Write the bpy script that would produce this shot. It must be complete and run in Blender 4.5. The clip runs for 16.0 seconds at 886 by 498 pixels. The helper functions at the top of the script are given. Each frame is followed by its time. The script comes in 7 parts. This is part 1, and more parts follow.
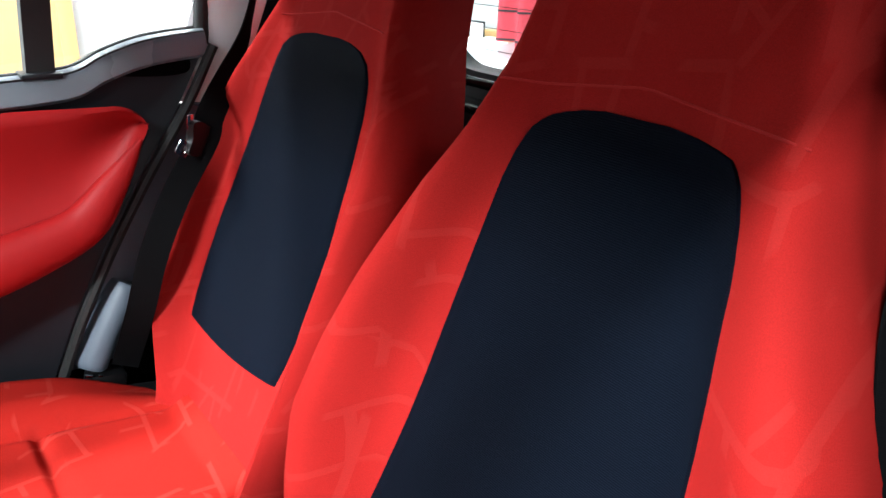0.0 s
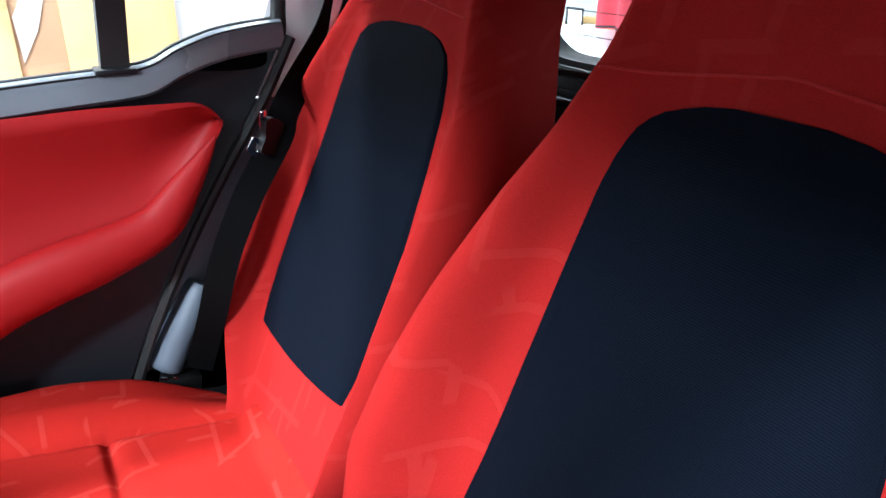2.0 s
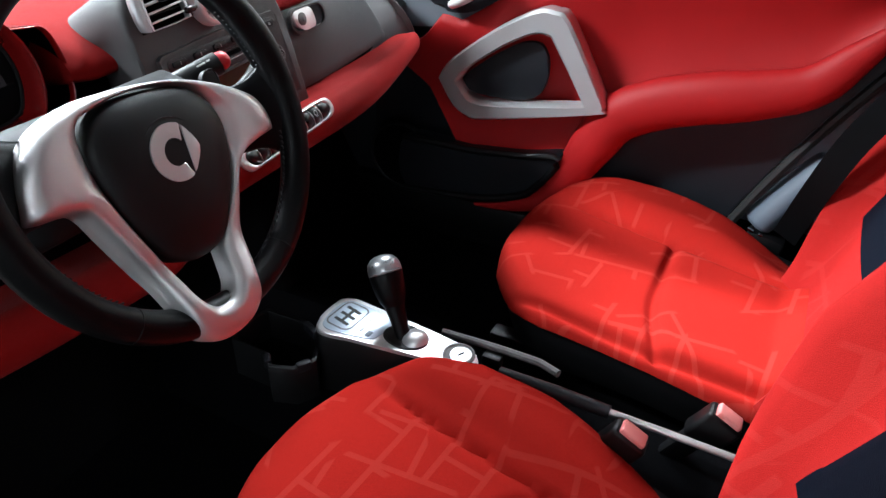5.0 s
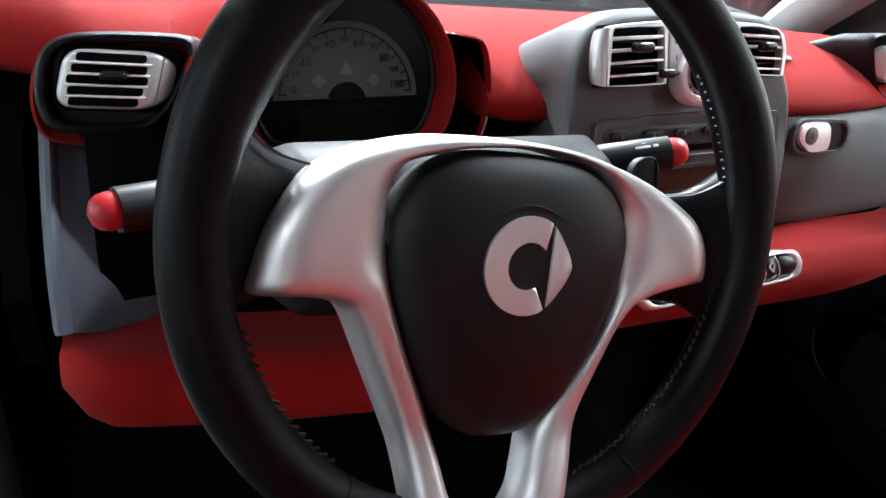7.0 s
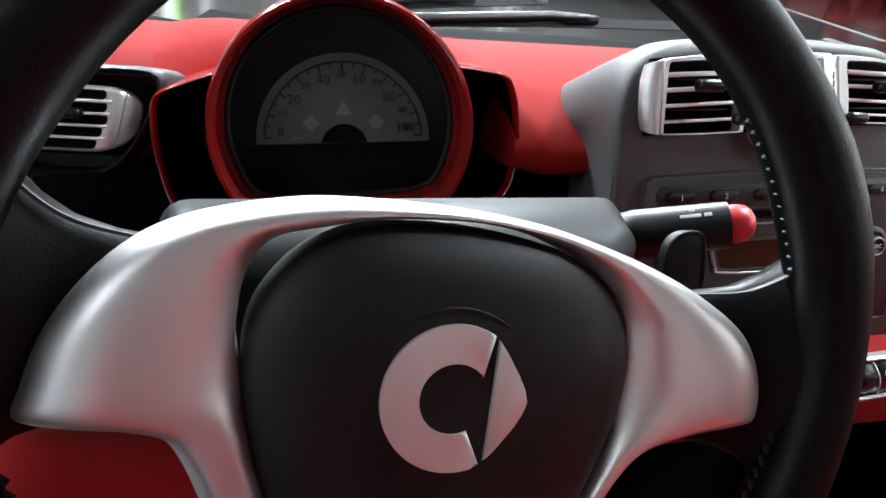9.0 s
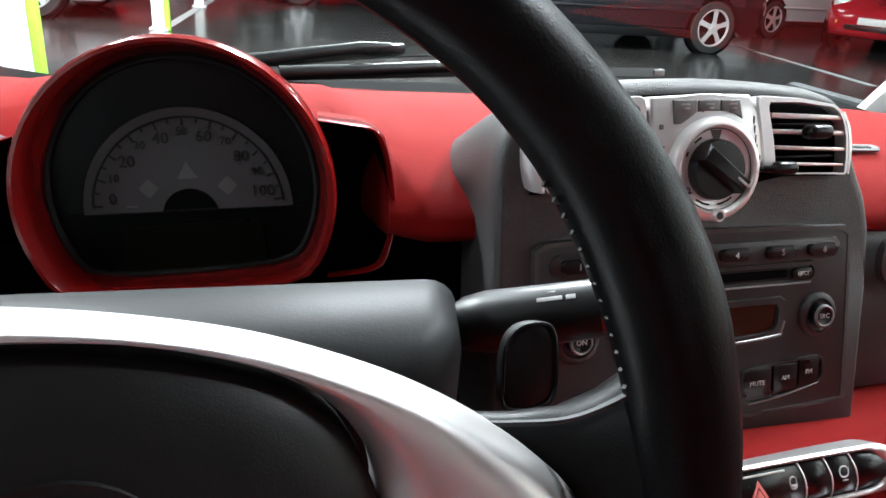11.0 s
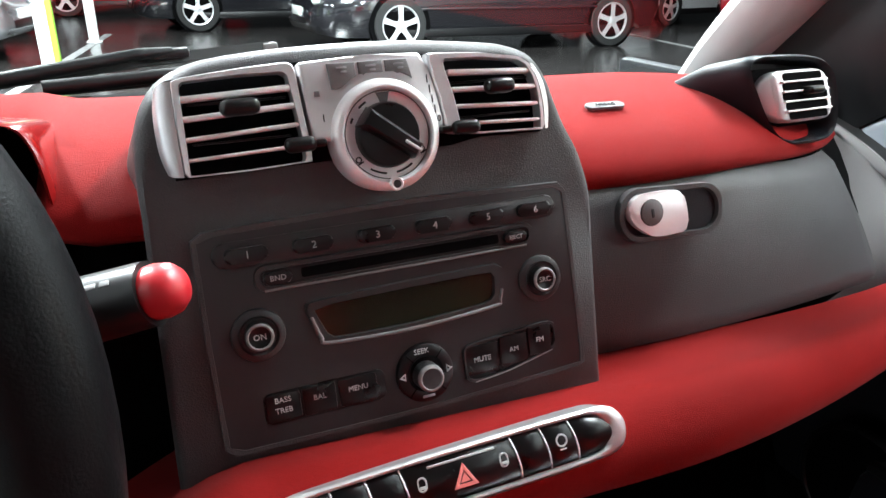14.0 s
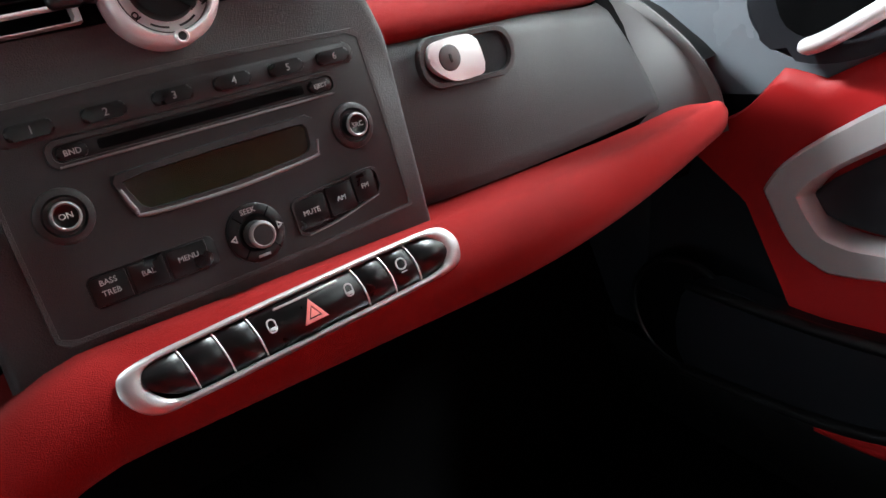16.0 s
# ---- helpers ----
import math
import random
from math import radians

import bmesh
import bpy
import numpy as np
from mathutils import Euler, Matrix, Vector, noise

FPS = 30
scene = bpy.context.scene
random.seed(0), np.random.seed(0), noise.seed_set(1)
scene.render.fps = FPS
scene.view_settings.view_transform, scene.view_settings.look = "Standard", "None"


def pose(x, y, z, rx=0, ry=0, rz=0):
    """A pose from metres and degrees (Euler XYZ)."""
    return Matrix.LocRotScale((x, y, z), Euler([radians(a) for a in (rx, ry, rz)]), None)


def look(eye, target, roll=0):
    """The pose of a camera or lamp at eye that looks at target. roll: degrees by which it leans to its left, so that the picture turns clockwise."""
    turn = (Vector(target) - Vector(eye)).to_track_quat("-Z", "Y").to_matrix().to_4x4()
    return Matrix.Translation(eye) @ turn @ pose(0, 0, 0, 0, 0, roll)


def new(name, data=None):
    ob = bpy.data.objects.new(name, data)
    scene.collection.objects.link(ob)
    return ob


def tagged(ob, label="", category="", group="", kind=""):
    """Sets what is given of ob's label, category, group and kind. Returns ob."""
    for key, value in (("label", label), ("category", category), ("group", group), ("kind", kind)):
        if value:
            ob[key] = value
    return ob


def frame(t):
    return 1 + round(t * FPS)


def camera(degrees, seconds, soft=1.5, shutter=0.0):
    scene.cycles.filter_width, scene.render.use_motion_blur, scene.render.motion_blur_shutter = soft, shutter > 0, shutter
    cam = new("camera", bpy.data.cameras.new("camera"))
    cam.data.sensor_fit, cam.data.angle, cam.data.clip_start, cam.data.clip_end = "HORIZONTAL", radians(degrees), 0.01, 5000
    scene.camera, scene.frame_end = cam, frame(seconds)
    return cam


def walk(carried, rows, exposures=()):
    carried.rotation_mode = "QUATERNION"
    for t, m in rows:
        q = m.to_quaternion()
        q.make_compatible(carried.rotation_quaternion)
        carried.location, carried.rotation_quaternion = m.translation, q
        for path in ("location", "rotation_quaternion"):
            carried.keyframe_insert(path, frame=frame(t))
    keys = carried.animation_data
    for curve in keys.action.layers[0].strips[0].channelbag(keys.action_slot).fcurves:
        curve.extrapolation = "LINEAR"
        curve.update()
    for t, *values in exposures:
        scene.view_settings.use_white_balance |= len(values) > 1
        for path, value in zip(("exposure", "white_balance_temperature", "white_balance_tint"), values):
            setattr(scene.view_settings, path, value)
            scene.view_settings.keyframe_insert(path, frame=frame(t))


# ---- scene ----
cam = camera(64.5, 16.0)
PATH = [
    (0, (-0.657, -0.279, 1.272), (0.756, -1.464, 0.499), 3.0),
    (0.5, (-0.622, -0.318, 1.256), (0.831, -1.448, 0.475), 2.4),
    (1, (-0.606, -0.342, 1.256), (0.875, -1.425, 0.459), 1.4),
    (1.5, (-0.586, -0.354, 1.256), (0.929, -1.388, 0.458), 0.7),
    (2, (-0.579, -0.355, 1.255), (0.978, -1.32, 0.451), 0.9),
    (2.5, (-0.588, -0.36, 1.252), (1.023, -1.17, 0.388), 1.3),
    (3, (-0.621, -0.395, 1.27), (1.085, -1.039, 0.448), 0.7),
    (3.5, (-0.6966, -0.3893, 1.275), (1.006, -0.985, 0.412), 2.43),
    (4, (-0.7270, -0.4089, 1.2963), (0.958, -0.700, 0.258), 3.5),
    (4.5, (-0.7118, -0.4641, 1.2842), (0.946, -0.222, 0.192), 3.01),
    (5, (-0.706, -0.477, 1.229), (0.786, 0.265, 0.122), 1.3),
    (5.2, (-0.703, -0.477, 1.23), (0.673, 0.463, 0.123), 0.9),
    (7.3, (-0.4669, -0.2620, 1.1226), (0.266, 1.322, 0.148), 8.99),
    (7.5, (-0.4499, -0.2603, 1.1163), (0.235, 1.352, 0.150), 8.55),
    (8, (-0.4182, -0.2609, 1.1087), (0.167, 1.398, 0.158), 6.66),
    (8.2, (-0.4094, -0.2531, 1.1100), (0.157, 1.414, 0.160), 6.63),
    (10.3, (-0.3253, -0.1483, 1.1126), (0.137, 1.619, 0.299), 5.56),
    (10.5, (-0.3108, -0.1472, 1.1069), (0.161, 1.624, 0.308), 5.45),
    (11, (-0.2760, -0.1489, 1.1007), (0.225, 1.621, 0.315), 4.84),
    (11.5, (-0.2408, -0.1494, 1.0988), (0.272, 1.612, 0.303), 4.24),
    (12, (-0.2104, -0.1552, 1.0915), (0.319, 1.608, 0.309), 3.35),
    (12.5, (-0.1851, -0.1619, 1.0890), (0.367, 1.596, 0.314), 2.72),
    (13, (-0.1646, -0.1586, 1.0867), (0.433, 1.588, 0.315), 2.61),
    (13.5, (-0.1391, -0.1656, 1.0836), (0.465, 1.584, 0.327), 1.38),
    (14, (-0.1181, -0.1695, 1.0791), (0.543, 1.564, 0.331), 0.50),
    (14.5, (-0.1083, -0.1764, 1.0714), (0.681, 1.504, 0.326), 0.44),
    (15, (-0.0993, -0.1902, 1.0570), (0.780, 1.417, 0.252), -0.58),
    (15.5, (-0.1067, -0.1993, 1.0350), (0.821, 1.350, 0.177), -2.91),
    (16, (-0.1256, -0.2077, 1.0122), (0.894, 1.283, 0.154), -5.58),
]
walk(cam, [(t, look(eye, target, roll)) for t, eye, target, roll in PATH], [(0.0, 0.30, 6350, 8), (1.0, 0.28, 6050, 8), (1.5, 0.28, 5800, 8), (3.0, 0.30, 5800, 8), (4.0, 0.20, 5900, 8), (5.0, 0.10, 6150, 8), (7.3, 0.50, 6200, 7), (8.2, 0.50, 6200, 7), (10.3, -0.10, 6400, 7), (11.5, 0.30, 6400, 7), (14.2, 0.45, 6400, 7), (16.0, 0.50, 6400, 7)])

# ---- world and light ----
scene.view_settings.exposure = 0.0
world = bpy.data.worlds.new("showroom_air")
scene.world = world
world.use_nodes = True
world.node_tree.nodes["Background"].inputs["Color"].default_value = (0.80, 0.88, 1.0, 1)
world.node_tree.nodes["Background"].inputs["Strength"].default_value = 0.004


def lamp(name, loc, rot, size_x, size_y, watts, colour):
    data = bpy.data.lights.new(name, "AREA")
    data.shape, data.size, data.size_y, data.energy, data.color = "RECTANGLE", size_x, size_y, watts, colour
    ob = new(name, data)
    ob.matrix_world = pose(*loc, *rot)
    return ob


COOL = (0.89, 0.96, 1.0)


# ---- materials ----
def material(name, colour, rough=0.5, metal=0.0, spec=0.5, coat=0.0, sheen=0.0, tones=0.12, tone_scale=6.0, grain=0.0, grain_scale=900.0,
             bump=0.0, bump_scale=900.0, colour2=None, rough_var=0.08):
    m = bpy.data.materials.new(name)
    m.use_nodes = True
    nt = m.node_tree
    b = nt.nodes["Principled BSDF"]
    b.inputs["Roughness"].default_value, b.inputs["Metallic"].default_value = rough, metal
    b.inputs["Specular IOR Level"].default_value = spec
    b.inputs["Coat Weight"].default_value = coat
    b.inputs["Sheen Weight"].default_value = sheen
    tc = nt.nodes.new("ShaderNodeTexCoord")
    n1 = nt.nodes.new("ShaderNodeTexNoise")
    n1.inputs["Scale"].default_value, n1.inputs["Detail"].default_value = tone_scale, 4
    nt.links.new(tc.outputs["Object"], n1.inputs["Vector"])
    n2 = nt.nodes.new("ShaderNodeTexNoise")
    n2.inputs["Scale"].default_value, n2.inputs["Detail"].default_value = grain_scale, 2
    nt.links.new(tc.outputs["Object"], n2.inputs["Vector"])
    dark = [c * (1 - tones) for c in colour]
    light = colour2 or [min(1, c * (1 + tones)) for c in colour]
    r1 = nt.nodes.new("ShaderNodeMix")
    r1.data_type = "RGBA"
    r1.inputs[6].default_value, r1.inputs[7].default_value = (*dark, 1), (*light, 1)
    nt.links.new(n1.outputs["Fac"], r1.inputs[0])
    out = r1.outputs[2]
    if grain:
        r2 = nt.nodes.new("ShaderNodeMix")
        r2.data_type, r2.blend_type = "RGBA", "OVERLAY"
        r2.inputs[0].default_value = grain
        nt.links.new(out, r2.inputs[6])
        nt.links.new(n2.outputs["Fac"], r2.inputs[7])
        out = r2.outputs[2]
    nt.links.new(out, b.inputs["Base Color"])
    mr = nt.nodes.new("ShaderNodeMapRange")
    mr.inputs["To Min"].default_value, mr.inputs["To Max"].default_value = max(0.02, rough - rough_var), min(1, rough + rough_var)
    nt.links.new(n1.outputs["Fac"], mr.inputs["Value"])
    nt.links.new(mr.outputs["Result"], b.inputs["Roughness"])
    if bump:
        bn = n2
        if bump_scale != grain_scale:
            bn = nt.nodes.new("ShaderNodeTexNoise")
            bn.inputs["Scale"].default_value, bn.inputs["Detail"].default_value = bump_scale, 3
            nt.links.new(tc.outputs["Object"], bn.inputs["Vector"])
        bm_ = nt.nodes.new("ShaderNodeBump")
        bm_.inputs["Strength"].default_value, bm_.inputs["Distance"].default_value = bump, 0.001
        nt.links.new(bn.outputs["Fac"], bm_.inputs["Height"])
        nt.links.new(bm_.outputs["Normal"], b.inputs["Normal"])
    return m


def printed_fabric(name, colour, line_colour, amount=0.75, upright=False):
    """Woven seat cloth with a printed pattern of broken, angular pale lines."""
    m = material(name, colour, 0.9, spec=0.03, tones=0.13, tone_scale=7, grain=0.26, grain_scale=1000, bump=0.5, bump_scale=1000)
    nt = m.node_tree
    b = nt.nodes["Principled BSDF"]
    base = b.inputs["Base Color"].links[0].from_socket
    tc = [n for n in nt.nodes if n.type == "TEX_COORD"][0]
    masks = []
    for ang, wid, row, mort, seed in ((6, 0.13, 0.060, 0.0042, 0.0), (84, 0.19, 0.078, 0.0042, 3.1), (58, 0.40, 0.170, 0.0036, 5.7)):
        mp = nt.nodes.new("ShaderNodeMapping")
        mp.inputs["Rotation"].default_value = (radians(-74 if upright else 6), radians(-5), radians(ang))
        mp.inputs["Location"].default_value = (seed, seed * 0.7, seed * 0.3)
        nt.links.new(tc.outputs["Object"], mp.inputs["Vector"])
        br = nt.nodes.new("ShaderNodeTexBrick")
        br.inputs["Scale"].default_value = 1.0
        br.inputs["Mortar Size"].default_value = mort
        br.inputs["Mortar Smooth"].default_value = 0.1
        br.inputs["Brick Width"].default_value, br.inputs["Row Height"].default_value = wid, row
        nt.links.new(mp.outputs["Vector"], br.inputs["Vector"])
        nz = nt.nodes.new("ShaderNodeTexNoise")
        nz.inputs["Scale"].default_value, nz.inputs["Detail"].default_value = 11.0, 0
        nt.links.new(mp.outputs["Vector"], nz.inputs["Vector"])
        th = nt.nodes.new("ShaderNodeMapRange")
        th.inputs["From Min"].default_value, th.inputs["From Max"].default_value = 0.52, 0.55
        nt.links.new(nz.outputs["Fac"], th.inputs["Value"])
        mu = nt.nodes.new("ShaderNodeMath")
        mu.operation = "MULTIPLY"
        nt.links.new(br.outputs["Fac"], mu.inputs[0])
        nt.links.new(th.outputs["Result"], mu.inputs[1])
        masks.append(mu.outputs[0])
    acc = masks[0]
    for other in masks[1:]:
        mx = nt.nodes.new("ShaderNodeMath")
        mx.operation = "MAXIMUM"
        nt.links.new(acc, mx.inputs[0])
        nt.links.new(other, mx.inputs[1])
        acc = mx.outputs[0]
    sc = nt.nodes.new("ShaderNodeMath")
    sc.operation, sc.inputs[1].default_value = "MULTIPLY", amount
    nt.links.new(acc, sc.inputs[0])
    mix = nt.nodes.new("ShaderNodeMix")
    mix.data_type = "RGBA"
    mix.inputs[7].default_value = (*line_colour, 1)
    nt.links.new(sc.outputs[0], mix.inputs[0])
    nt.links.new(base, mix.inputs[6])
    nt.links.new(mix.outputs[2], b.inputs["Base Color"])
    return m


def ribbed(m, scale, strength, axis_rot=(0, 0, 0)):
    """Adds fine parallel ribs to a material's relief."""
    nt = m.node_tree
    b = nt.nodes["Principled BSDF"]
    tc = [n for n in nt.nodes if n.type == "TEX_COORD"][0]
    mp = nt.nodes.new("ShaderNodeMapping")
    mp.inputs["Rotation"].default_value = axis_rot
    nt.links.new(tc.outputs["Object"], mp.inputs["Vector"])
    wv = nt.nodes.new("ShaderNodeTexWave")
    wv.bands_direction = "Z"
    wv.inputs["Scale"].default_value, wv.inputs["Distortion"].default_value = scale, 0.6
    nt.links.new(mp.outputs["Vector"], wv.inputs["Vector"])
    bp = nt.nodes.new("ShaderNodeBump")
    bp.inputs["Strength"].default_value, bp.inputs["Distance"].default_value = strength, 0.001
    nt.links.new(wv.outputs["Fac"], bp.inputs["Height"])
    if b.inputs["Normal"].links:
        nt.links.new(b.inputs["Normal"].links[0].from_socket, bp.inputs["Normal"])
    nt.links.new(bp.outputs["Normal"], b.inputs["Normal"])
    return m


def emitter(name, colour, strength):
    m = bpy.data.materials.new(name)
    m.use_nodes = True
    b = m.node_tree.nodes["Principled BSDF"]
    b.inputs["Base Color"].default_value = (*colour, 1)
    b.inputs["Emission Color"].default_value = (*colour, 1)
    b.inputs["Emission Strength"].default_value = strength
    return m


def glass_material(name, tint=(1, 1, 1)):
    m = bpy.data.materials.new(name)
    m.use_nodes = True
    nt = m.node_tree
    nt.nodes.remove(nt.nodes["Principled BSDF"])
    out = nt.nodes["Material Output"]
    tr = nt.nodes.new("ShaderNodeBsdfTransparent")
    tr.inputs["Color"].default_value = (*tint, 1)
    gl = nt.nodes.new("ShaderNodeBsdfGlossy")
    gl.inputs["Roughness"].default_value = 0.02
    lw = nt.nodes.new("ShaderNodeLayerWeight")
    pw = nt.nodes.new("ShaderNodeMath")
    pw.operation, pw.inputs[1].default_value = "POWER", 5.0
    nt.links.new(lw.outputs["Facing"], pw.inputs[0])
    ad = nt.nodes.new("ShaderNodeMath")
    ad.operation, ad.inputs[1].default_value, ad.inputs[2].default_value = "MULTIPLY_ADD", 0.6, 0.035
    nt.links.new(pw.outputs[0], ad.inputs[0])
    mx = nt.nodes.new("ShaderNodeMixShader")
    nt.links.new(ad.outputs[0], mx.inputs["Fac"])
    nt.links.new(tr.outputs["BSDF"], mx.inputs[1])
    nt.links.new(gl.outputs["BSDF"], mx.inputs[2])
    nt.links.new(mx.outputs["Shader"], out.inputs["Surface"])
    return m


MAT = {
    "seat_red": printed_fabric("seat_red_cloth", (0.33, 0.0145, 0.0105), (0.50, 0.066, 0.050), 0.24),
    "seat_red_back": printed_fabric("seat_red_back_cloth", (0.295, 0.0130, 0.0115), (0.46, 0.050, 0.042), 0.13, True),
    "seat_red_plain": material("seat_red_plain_cloth", (0.39, 0.019, 0.018), 0.85, spec=0.2, grain=0.14, grain_scale=1500, bump=0.3, bump_scale=1500),
    "insert": ribbed(material("seat_dark_mesh_cloth", (0.0012, 0.0028, 0.0066), 0.85, spec=0.06, sheen=0.0, tones=0.25, tone_scale=5, grain=0.25, grain_scale=1800, bump=0.35, bump_scale=1800), 160, 0.25),
    "seat_base": material("seat_base_black_plastic", (0.003, 0.003, 0.0035), 0.6, spec=0.15, tones=0.2),
    "dash_red": material("dash_red_textile", (0.205, 0.0058, 0.0056), 0.75, spec=0.05, sheen=0.03, tones=0.12, tone_scale=14, grain=0.34, grain_scale=1500, bump=0.6, bump_scale=1500),
    "door_red": material("door_red_vinyl", (0.34, 0.0095, 0.0105), 0.5, spec=0.2, tones=0.08, tone_scale=10, grain=0.05, grain_scale=1400, bump=0.22, bump_scale=1400),
    "gloss_red": material("glossy_red_plastic", (0.20, 0.005, 0.005), 0.20, spec=0.5, coat=0.5, tones=0.05, rough_var=0.05),
    "ball_red": material("red_rubber_tip", (0.42, 0.012, 0.018), 0.38, tones=0.08, tone_scale=40),
    "grey": material("dark_grey_dash_plastic", (0.047, 0.0450, 0.0460), 0.44, spec=0.42, tones=0.14, tone_scale=12, grain=0.16, grain_scale=1100, bump=0.5, bump_scale=1100),
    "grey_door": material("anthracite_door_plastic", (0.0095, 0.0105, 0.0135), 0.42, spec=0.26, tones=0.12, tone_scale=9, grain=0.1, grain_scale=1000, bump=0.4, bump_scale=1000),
    "grey_radio": material("radio_grey_plastic", (0.024, 0.0232, 0.024), 0.40, spec=0.38, tones=0.10, tone_scale=20, grain=0.06, grain_scale=1800, bump=0.2, bump_scale=1800),
    "black": material("black_plastic", (0.004, 0.004, 0.0045), 0.4, spec=0.35, tones=0.2, tone_scale=30),
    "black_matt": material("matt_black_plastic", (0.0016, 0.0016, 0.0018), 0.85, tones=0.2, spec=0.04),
    "button": material("button_black_plastic", (0.0028, 0.0028, 0.0031), 0.30, spec=0.36, tones=0.12, tone_scale=60),
    "leather": material("black_leather", (0.0022, 0.0022, 0.0026), 0.38, spec=0.12, tones=0.25, tone_scale=25, grain=0.12, grain_scale=900, bump=0.16, bump_scale=1100),
    "pad": material("black_airbag_vinyl", (0.0020, 0.0020, 0.0024), 0.50, spec=0.28, tones=0.15, tone_scale=20, grain=0.08, grain_scale=1500, bump=0.12, bump_scale=1600),
    "stitch": material("grey_thread", (0.012, 0.0125, 0.014), 0.6, tones=0.2, tone_scale=200),
    "silver": material("satin_silver_paint", (0.64, 0.628, 0.628), 0.34, metal=0.65, tones=0.05, tone_scale=25, grain=0.05, grain_scale=2500, rough_var=0.05),
    "shroud": material("dark_grey_shroud_plastic", (0.0055, 0.0055, 0.0060), 0.50, spec=0.15, tones=0.12, tone_scale=12, grain=0.12, grain_scale=1000, bump=0.08, bump_scale=1000),
    # anthracite sill plastic, paled so the colour carries the window's sheen
    "sill_sheen": material("door_sill_plastic_sheen", (0.150, 0.165, 0.185), 0.26, spec=0.8, tones=0.12, tone_scale=9, grain=0.1, grain_scale=1000, bump=0.25, bump_scale=1000),
    "silver_wheel": material("satin_silver_wheel_paint", (0.62, 0.605, 0.605), 0.42, metal=0.85, tones=0.05, tone_scale=25, grain=0.05, grain_scale=2500, rough_var=0.04),
    "grey_light": material("mid_grey_radio_trim", (0.22, 0.215, 0.215), 0.36, metal=0.3, tones=0.06, tone_scale=20),
    "silver_bright": material("bright_silver_plastic", (0.88, 0.87, 0.865), 0.32, metal=0.35, tones=0.04, tone_scale=30, rough_var=0.05),
    "trim_grey": material("warm_grey_trim_plastic", (0.12, 0.115, 0.114), 0.6, metal=0.0, tones=0.08, tone_scale=14, grain=0.1, grain_scale=1300, bump=0.2, bump_scale=1300),
    "pillar_grey": material("light_grey_pillar_plastic", (0.80, 0.80, 0.80), 0.6, tones=0.04, tone_scale=8, grain=0.08, grain_scale=1200, bump=0.25, bump_scale=1200),
    "screen_pillar": material("warm_grey_pillar_plastic", (0.40, 0.375, 0.37), 0.6, tones=0.05, tone_scale=8, grain=0.08, grain_scale=1200, bump=0.25, bump_scale=1200),
    "pillar_dark": material("blue_grey_pillar_plastic", (0.10, 0.12, 0.15), 0.5, tones=0.08, tone_scale=8, grain=0.08, grain_scale=1200, bump=0.2, bump_scale=1200),
    "gloss_black": material("glossy_black_plastic", (0.004, 0.004, 0.0045), 0.14, spec=0.6, tones=0.1),
    "field_grey": material("blue_grey_satin_field", (0.36, 0.42, 0.50), 0.35, metal=0.3, tones=0.06, tone_scale=30),
    "knob_grey": material("dark_metallic_knob", (0.34, 0.35, 0.36), 0.30, metal=0.7, tones=0.08, tone_scale=40),
    "chrome": material("chrome", (0.75, 0.75, 0.76), 0.12, metal=1.0, tones=0.03, rough_var=0.04),
    "belt": ribbed(material("black_seat_belt_webbing", (0.0028, 0.0028, 0.0032), 0.8, spec=0.05, tones=0.2, tone_scale=30), 300, 0.4),
    "belt_button": material("pale_red_buckle_button", (0.80, 0.26, 0.24), 0.4, tones=0.08),
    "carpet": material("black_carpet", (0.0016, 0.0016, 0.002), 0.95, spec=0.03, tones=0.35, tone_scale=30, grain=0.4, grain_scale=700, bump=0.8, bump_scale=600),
    "lcd": material("unlit_olive_display", (0.014, 0.0145, 0.007), 0.18, spec=0.5, tones=0.15, tone_scale=20),
    "lens_dark": material("dark_gauge_lens", (0.003, 0.0034, 0.004), 0.3, spec=0.18, tones=0.1),
    "lens_rim": material("gauge_rim_plastic", (0.012, 0.012, 0.0125), 0.45, spec=0.3, tones=0.1),
    "gauge_lcd": material("unlit_gauge_display", (0.0050, 0.0054, 0.0030), 0.3, spec=0.2, tones=0.15, tone_scale=20),
    "dial": material("grey_white_dial_print", (0.070, 0.063, 0.067), 0.7, tones=0.06, tone_scale=40),
    "dial_dim": material("dim_dial_symbol", (0.13, 0.12, 0.125), 0.7, tones=0.05),
    "ink": material("black_dial_print", (0.01, 0.01, 0.01), 0.6, tones=0.1),
    "mark": material("white_button_print", (0.46, 0.46, 0.46), 0.6, tones=0.05),
    "mark_dim": material("grey_button_print", (0.30, 0.30, 0.31), 0.6, tones=0.05),
    "mark_pink": material("hazard_red_print", (0.80, 0.22, 0.20), 0.5, tones=0.05),
    "glass": glass_material("car_glass", (0.93, 0.96, 0.95)),
    "rubber": material("black_rubber_seal", (0.010, 0.010, 0.010), 0.6, tones=0.2),
    "headliner": material("grey_headliner_cloth", (0.30, 0.29, 0.29), 0.9, tones=0.06, grain=0.1, bump=0.3),
}


# ---- building helpers ----
def finish(bm, smooth=40):
    bmesh.ops.recalc_face_normals(bm, faces=bm.faces)
    for f in bm.faces:
        f.smooth = True
    return bm


def link(name, bm, mat, smooth=40):
    finish(bm)
    me = bpy.data.meshes.new(name)
    bm.to_mesh(me)
    bm.free()
    me.set_sharp_from_angle(angle=radians(smooth))
    if mat:
        me.materials.append(MAT[mat] if isinstance(mat, str) else mat)
    return new(name, me)


